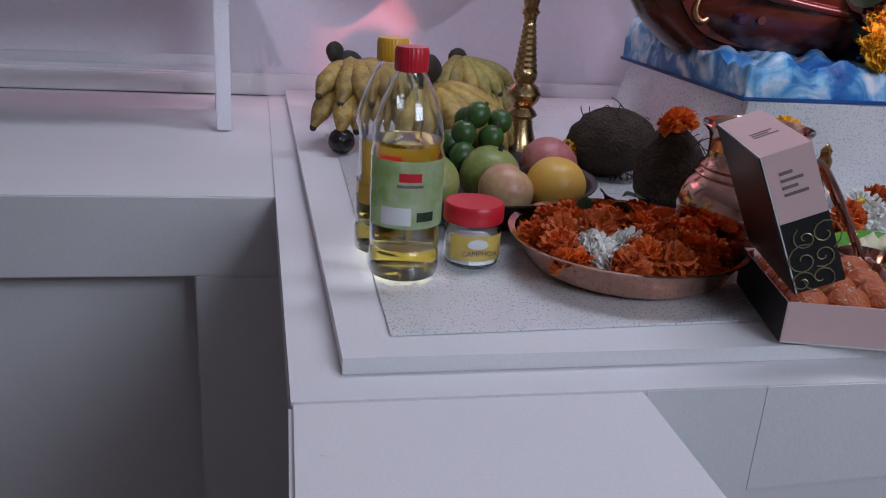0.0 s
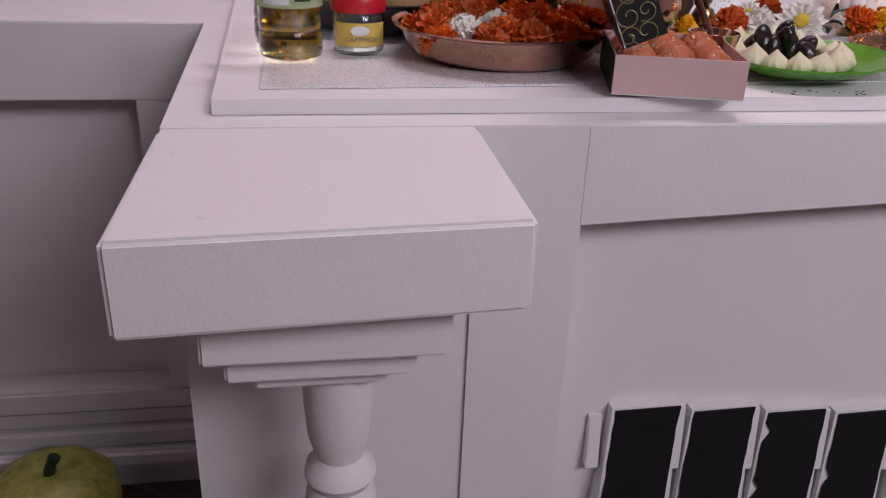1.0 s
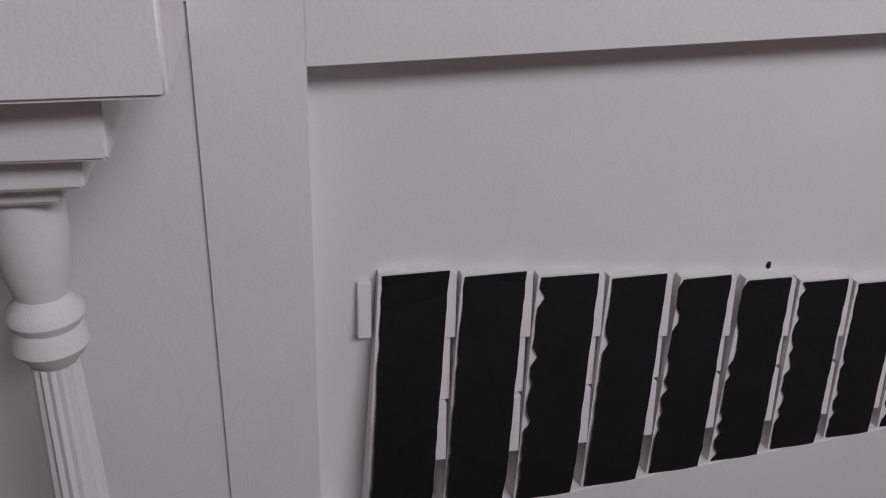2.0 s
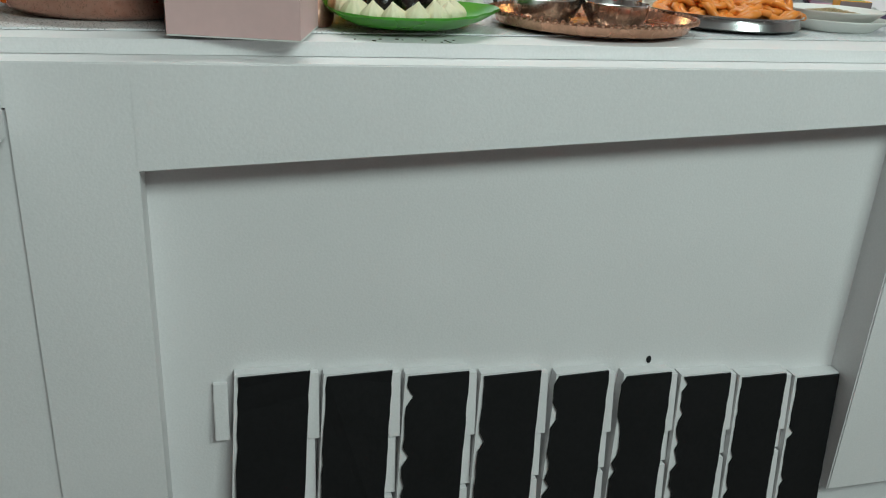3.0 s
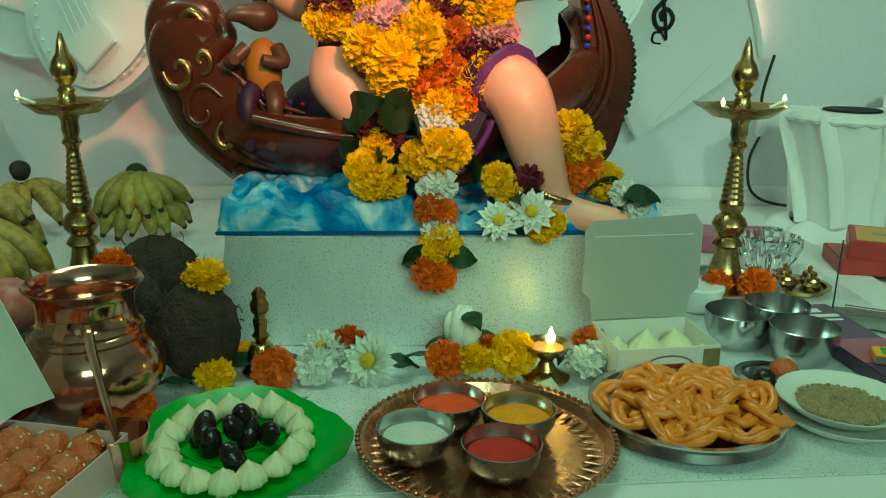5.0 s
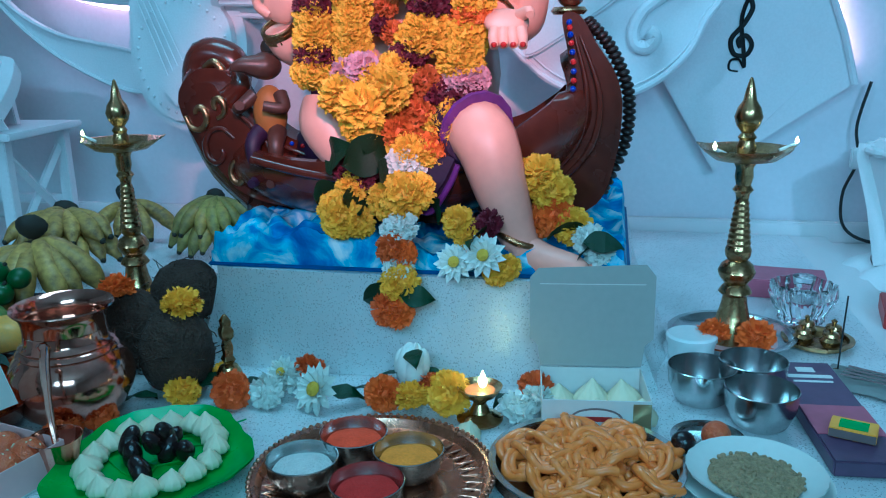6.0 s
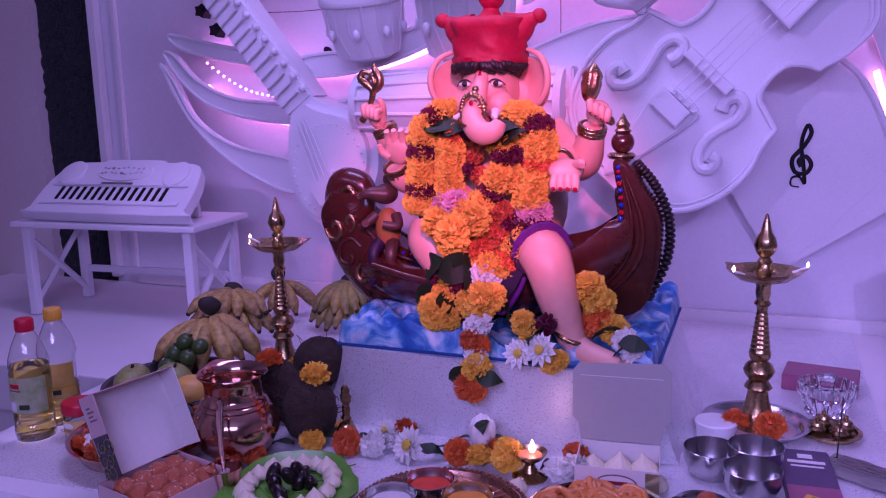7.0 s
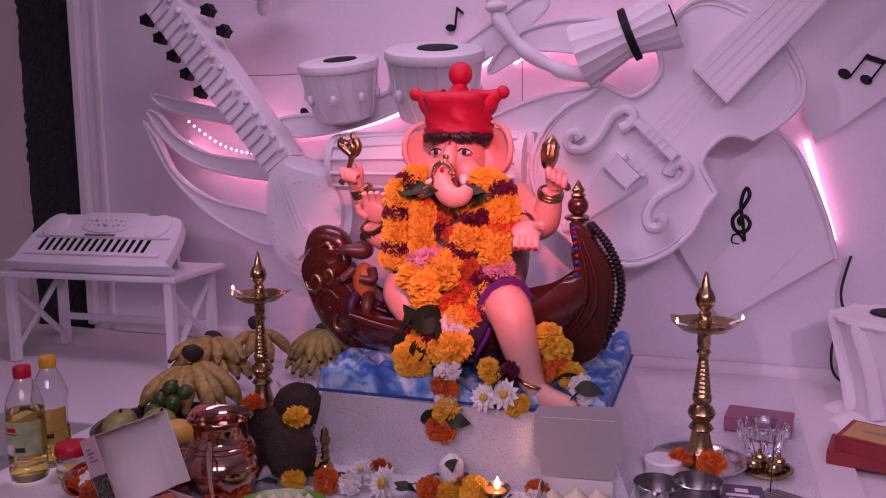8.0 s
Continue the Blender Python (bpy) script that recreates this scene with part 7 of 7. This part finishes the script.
# ---- grey-white box of modaks ----
def modak_box():
    v = thing("modak_box", 1.312, 1.028, MAT + 0.0005, "open grey-white card box with six modaks", "sweet box", rz=6)
    tray("body", 0.136, 0.104, 0.05, 0.0014, WHITECARD, WHITECARD, v, Matrix.Identity(4))
    lid = part("lid", prism([(-0.068, 0.0), (-0.072, 0.03), (-0.083, 0.04), (-0.083, 0.125), (-0.072, 0.138), (0.07, 0.144), (0.083, 0.128), (0.083, 0.04), (0.072, 0.03), (0.068, 0.0)], 0, 0.0014), GREYCARD, v, "raised grey lid", m=pose(0, 0.0535, 0.051, -1, 0, 0))
    part("fold_line", box(-0.07, 0.07, -0.0006, -0.0001, 0.116, 0.1172), WHITECARD, lid)
    seal = part("seal", ball((0.0, -0.0526, 0.025), (0.033, 0.0007, 0.015), 24, 12), GREYINK, v, "printed oval seal")
    part("seal_field", ball((0, -0.0529, 0.025), (0.03, 0.0007, 0.0125), 24, 12), WHITECARD, seal)
    part("lettering_bar", box(-0.019, 0.019, -0.0541, -0.0534, 0.022, 0.0285), REDBOXM, seal)
    part("corner_stripe", box(0.045, 0.0675, -0.0526, -0.0521, 0.004, 0.046), GOLDINK, v)
    r = random.Random(12)
    for i in range(3):
        for j in range(2):
            p = v.matrix_basis @ Vector((-0.044 + 0.044 * i, -0.024 + 0.046 * j, 0.003))
            modak(p.x, p.y, p.z + MAT * 0, r.uniform(1.05, 1.25) * 1.18, "plump cream modak in the card box", "modaks in the box", r)


modak_box()

# ---- small lamp, flower pot and loose flowers along the plinth ----
diya = thing("brass_lamp", 1.166, 1.0, MAT, "small brass footed oil lamp with a bright flame", "oil lamp")
part("foot", lathe([(0.03, 0), (0.031, 0.003), (0.014, 0.012), (0.008, 0.024), (0.012, 0.03)], 32), BRASS, diya)
part("cup", lathe([(0.01, 0.029), (0.022, 0.036), (0.029, 0.046), (0.03, 0.048), (0.026, 0.046), (0.012, 0.037), (0, 0.036)], 36), BRASS, diya)
part("ghee", lathe([(0.024, 0.0425), (0, 0.0426)], 24), JALEBI, diya)
part("flame", lathe([(0, 0), (0.005, 0.004), (0.0062, 0.01), (0.0028, 0.019), (0, 0.026)], 12, at=(0.004, 0, 0.045)), FLAME, diya, "bright flame")
lampdata = bpy.data.lights.new("flame_light", "POINT")
lampdata.energy, lampdata.color, lampdata.shadow_soft_size = 0.045, (1.0, 0.6, 0.25), 0.006
fl = new("flame_light", lampdata)
fl.location = (1.17, 1.0, MAT + 0.084)
bud = thing("flower_holder", 1.058, 1.055, MAT, "white rose bud on a small brass holder with leaves", "flower holder")
part("holder", lathe([(0.022, 0), (0.023, 0.004), (0.01, 0.012), (0.012, 0.028), (0.018, 0.034)], 24), BRASS, bud)
bm = bmesh.new()
for k in range(11):
    a, q = k * 2.4, 0.006 + 0.0016 * k
    ball((q * math.cos(a) * 0.8, q * math.sin(a) * 0.8, 0.058 - 0.0012 * k), (0.014, 0.006 + 0.0006 * k, 0.023), 12, 8, bm, Euler((0.25 * math.sin(a), 0.25 * math.cos(a), a + 1.57)).to_matrix().to_4x4())
part("bud", bm, WHITEP, bud, "white petals")
for k in range(4):
    shared("leaf", LEAVES[k % 2], bud, pose(0.03 * math.cos(k * 1.7), 0.03 * math.sin(k * 1.7), 0.03 + 0.012 * (k == 3) * 3, 15, 10, k * 97) @ Matrix.Diagonal((0.045, 0.045, 0.045, 1)))
for k, x, y, z, s, f in (("y", 0.728, 0.985, 0.742, .026, 0), ("r", 0.805, 0.985, 0.748, .03, 1), ("W", 0.856, 0.995, 0.745, .027, 1), ("r", 0.90, 1.055, 0.757, .026, 0), ("w", 0.93, 1.0, 0.75, .04, 1), ("W", 0.878, 1.035, 0.748, .026, 0), ("w", 0.862, 1.04, 0.755, .026, 1), ("o", 1.03, 1.0, 0.752, .027, 1), ("y", 1.07, 1.0, 0.75, .026, 0), ("y", 1.122, 1.008, 0.756, .032, 1), ("r", 1.095, 1.03, 0.754, .024, 0), ("W", 1.215, 1.0, 0.745, .026, 0), ("W", 1.24, 1.025, 0.747, .026, 0), ("r", 1.235, 1.06, 0.75, .026, 0), ("r", 0.625, 0.86, 0.742, .026, 0), ("r", 0.655, 0.89, 0.745, .025, 1), ("r", 0.63, 0.83, 0.74, .022, 0), ("y", 0.755, 1.06, 0.74, .018, 0)):
    loose_flower(k, x, y, z - 0.006, s, bool(f))
for k, (x, y) in enumerate(((0.76, 1.02), (0.83, 1.02), (0.99, 1.03), (1.2, 1.03), (1.255, 1.045), (0.97, 1.01), (0.88, 1.07), (0.68, 0.95))):
    ob = new("leaf", LEAVES[k % 2])
    ob.matrix_basis = pose(x, y, MAT + 0.012, 12, 8 * (k % 3), k * 77) @ Matrix.Diagonal((0.055, 0.055, 0.055, 1))
    tagged(ob, "dark green leaf lying on the glitter mat", "leaf", "loose leaves")
modak(1.158, 0.945, MAT, 0.95, "single cream modak beside the small lamp", "modaks on the mat", random.Random(2))

# ---- right end: bowls, packets, crystal and boxes ----
for x, y, lb in ((1.443, 1.097, "empty stainless steel bowl standing on the mat"), (1.51, 1.035, "scratched stainless steel bowl standing on the mat"), (1.514, 1.129, "stainless steel bowl behind the other bowls")):
    steel_bowl(x, y, MAT, 0.046, 0.052, lb, "steel bowls")
tub = thing("plastic_tub", 1.435, 1.245, MAT, "small translucent white plastic tub with a ribbed lid", "tub")
part("body", lathe([(0.03, 0), (0.033, 0.003), (0.036, 0.03), (0.034, 0.03), (0, 0.028)], 36), WHITEPL, tub)
part("lid", lathe([(0.038, 0.0305), (0.0385, 0.038), (0.035, 0.041), (0.0, 0.0412)], 60, flute=30, depth=0.01), WHITEPL, tub)


def crystal_bowl():
    v = thing("crystal_candle_holder", 1.636, 1.446, MAT, "cut-glass flower-shaped candle holder", "candle holder")
    part("bowl", lathe([(0.034, 0), (0.038, 0.006), (0.036, 0.014), (0.047, 0.03), (0.054, 0.05), (0.053, 0.066), (0.048, 0.068), (0.04, 0.045), (0, 0.036)], 72, flute=14, depth=0.05), CRYSTAL, v, smooth=20)
    part("stem", lathe([(0.018, 0.041), (0.015, 0.06), (0.02, 0.08), (0, 0.083)], 10), CRYSTAL, v, smooth=20)


crystal_bowl()
single("pink_box", box(-0.075, 0.075, -0.05, 0.05, 0, 0.035, 0.002), PINKBOXM, "flat pink card box behind the crystal holder", "box", m=pose(1.636, 1.607, MAT, 0, 0, -8))
bp = dish("brass_plate", 1.638, 1.333, 0.055, 0.01, BRASS, "small brass plate with tiny brass pots", "plate")
for k in range(4):
    a = k * 1.6 + 0.4
    v = thing("brass_pot", 1.638 + 0.028 * math.cos(a), 1.333 + 0.028 * math.sin(a), MAT + 0.0035, "tiny brass pot with a knobbed lid", "pot", "tiny brass pots")
    part("body", lathe([(0.008, 0), (0.015, 0.008), (0.016, 0.014), (0.01, 0.021)], 20), BRASS, v)
    part("lid", lathe([(0.013, 0.0212), (0.011, 0.026), (0.003, 0.029), (0.005, 0.034), (0, 0.038)], 16), BRASS, v)
pk = thing("incense_packet", 1.602, 1.065, MAT, "dark incense packet with a printed front, lying flat", "packet", rz=4)
part("packet", box(-0.041, 0.041, -0.145, 0.145, 0, 0.02, 0.002), DARKBOXM, pk)
part("emblem", box(-0.012, 0.012, 0.108, 0.124, 0.0201, 0.0208), WHITECARD, pk)
part("lettering_bar", box(-0.03, 0.03, 0.088, 0.098, 0.0201, 0.0208), WHITECARD, pk)
part("lettering_bar", box(-0.026, 0.026, 0.073, 0.078, 0.0201, 0.0208), WHITECARD, pk)
part("lower_print", box(-0.04, 0.04, -0.08, 0.0, 0.0201, 0.0208), PINKBOXM, pk)
mb = thing("match_box", 1.608, 0.985, MAT + 0.0212, "small yellow and green matchbox on the packet", "matchbox", rz=-20)
part("sleeve", box(-0.026, 0.026, -0.018, 0.018, 0, 0.012, 0.001), YELPL, mb)
part("label", box(-0.016, 0.016, -0.012, 0.012, 0.0121, 0.0126), LEAFPL, mb)
part("strike_strip", box(-0.0255, 0.0255, -0.0187, -0.0182, 0.001, 0.011), GREYINK, mb)


def plastic_packet():
    v = thing("plastic_packet", 1.705, 1.165, MAT, "clear plastic packet with grey print lying on the mat", "packet", rz=-30)
    bm = bmesh.new()
    n = 14
    top = [[bm.verts.new((-0.09 + 0.18 * i / n, -0.045 + 0.09 * j / n, 0.006 + 0.012 * math.sin(math.pi * i / n) * math.sin(math.pi * j / n) + 0.003 * noise.noise(Vector((i, j, 0)) * 0.6))) for i in range(n + 1)] for j in range(n + 1)]
    for a, b in zip(top, top[1:]):
        for i in range(n):
            bm.faces.new((a[i], a[i + 1], b[i + 1], b[i]))
    bmesh.ops.solidify(bm, geom=bm.faces[:], thickness=0.004)
    part("sleeve", bm, GREYCARD, v, smooth=60)
    for k in range(4):
        part("print_bar", box(-0.06, 0.02 + 0.01 * (k % 2), -0.03 + 0.012 * k, -0.025 + 0.012 * k, 0.021, 0.0217), GREYINK, v)


plastic_packet()
rb = thing("red_sweet_box", 1.87, 1.42, TOP + 0.0165, "dark red card boxes with a gold-orange printed top", "box", rz=-12)
part("body", box(-0.075, 0.075, -0.06, 0.06, 0, 0.03, 0.002), REDBOXM, rb)
part("upper_box", box(-0.07, 0.07, -0.055, 0.055, 0, 0.035, 0.002), REDBOXM, rb, m=pose(0.02, -0.01, 0.0312, 4, 0, -14))
part("printed_top", box(-0.058, 0.058, -0.045, 0.045, 0.0352, 0.036), ORANGECARD, rb, m=pose(0.02, -0.01, 0.0312, 4, 0, -14))
part("lettering_bar", box(-0.03, 0.03, -0.006, 0.008, 0.0362, 0.0368), GOLDINK, rb, m=pose(0.02, -0.01, 0.0312, 4, 0, -14))
inc = thing("incense_stick", 1.64, 1.215, MAT, "thin dark incense stick standing upright", "incense stick")
part("stick", tube([(0, 0, 0), (0.004, 0.003, 0.12)], 0.0013, 6), CABLE, inc)
part("holder", lathe([(0.012, 0), (0.012, 0.004), (0.004, 0.008)], 16), BRASS, inc)

# ---- pumpkin on the floor beside the pier ----
pu = thing("pumpkin", -0.30, 1.05, FL + 0.052, "yellow-green ribbed pumpkin on a dark wooden stool", "pumpkin")
bm = ball((0, 0, 0.075), (0.115, 0.115, 0.078), 48, 20)
for q in bm.verts:
    a = math.atan2(q.co.y, q.co.x)
    d = math.hypot(q.co.x, q.co.y)
    f = 1 + 0.07 * abs(math.cos(5 * a)) - 0.05
    q.co.x, q.co.y = q.co.x * f, q.co.y * f
    if q.co.z > 0.1 and d < 0.05:
        q.co.z -= 0.5 * (0.05 - d)
part("flesh", bm, PUMPK, pu, smooth=80)
part("stalk", tube([(0, 0, 0.115), (0.004, 0.002, 0.145), (0.015, 0.004, 0.165)], [0.014, 0.009, 0.011], 7), LEAF, pu)
single("low_stool", lathe([(0.13, 0), (0.135, 0.004), (0.15, 0.03), (0.155, 0.044), (0.15, 0.051), (0, 0.0515)], 40), material("dark_brown_wood", (0.05, 0.03, 0.022), 0.45, 0, 0.4, 14, 80, 0.2), "low round dark wooden stool on the floor", "stool", m=pose(-0.24, 1.05, FL))


# ---- crumbs and petals fallen on the front edge ----
cr = random.Random(6)
bm = bmesh.new()
for k in range(14):
    x, y = cr.gauss(0.755, 0.035), cr.uniform(0.648, 0.672)
    ball((x, y, TOP + 0.0165), (cr.uniform(0.0008, 0.0026), cr.uniform(0.0006, 0.0016), 0.0006), 6, 4, bm)
single("crumbs", bm, COCO, "brown crumbs scattered on the white front edge", "crumbs", kind="stuff")


# ---- final places: each thing slides a little with its neighbours ----
def place_offset(x, y, z):
    """How far a thing that stands at x, y, z moves, by the part of the altar it belongs to."""
    if y > 1.96:
        return Vector((-0.045, 0.062, 0.004))
    if y > 1.5 and z > 0.95 or x < -0.2 and y > 1.5:
        dx = -0.008 - 0.034 * max(0.0, x - 0.6) - (0.015 if y > 1.94 else 0)
        return Vector((dx, 0.0 if y > 1.94 else -0.035, max(-0.01, min(0.012, 0.035 * (1.4 - z))) if z > 0.95 else 0))
    if 0.55 < x < 1.36 and y > 1.08 and z > 0.86:
        return Vector((-0.012, -0.01, -0.009))
    if x > 1.75:
        return Vector((-0.04, 0.035, 0))
    dx = -0.006 - 0.045 * max(0.0, x - 0.4)
    dy = -0.008 - 0.055 * max(0.0, y - 0.65)
    if x > 1.36:
        dx, dy = -0.027, -0.02
    if y > 1.2:
        dx, dy = dx * 0.7, -0.015
    return Vector((max(dx, -0.04), dy, 0))


FIXED = {"altar_platform", "foam_sheet", "glitter_mat", "draped_plinth", "ceiling_lamp", "tube_lamp", "show_or_fill_spot", "pumpkin", "crumbs", "violin_relief", "tabla_relief", "statue", "marigold_garland", "foot_flowers", "keyboard_stand", "keyboard_model", "cloth_drum"}
bpy.context.view_layer.update()
for ob in [o for o in scene.objects if o.parent is None and o.type in {"MESH", "EMPTY", "LIGHT"}]:
    if ob.get("kind") == "structure" or ob.name.split(".")[0] in FIXED:
        continue
    p = ob.matrix_world @ (sum((Vector(c) for c in ob.bound_box), Vector()) / 8) if ob.type == "MESH" else ob.matrix_world.translation
    ob.matrix_basis = Matrix.Translation(place_offset(*p)) @ ob.matrix_basis
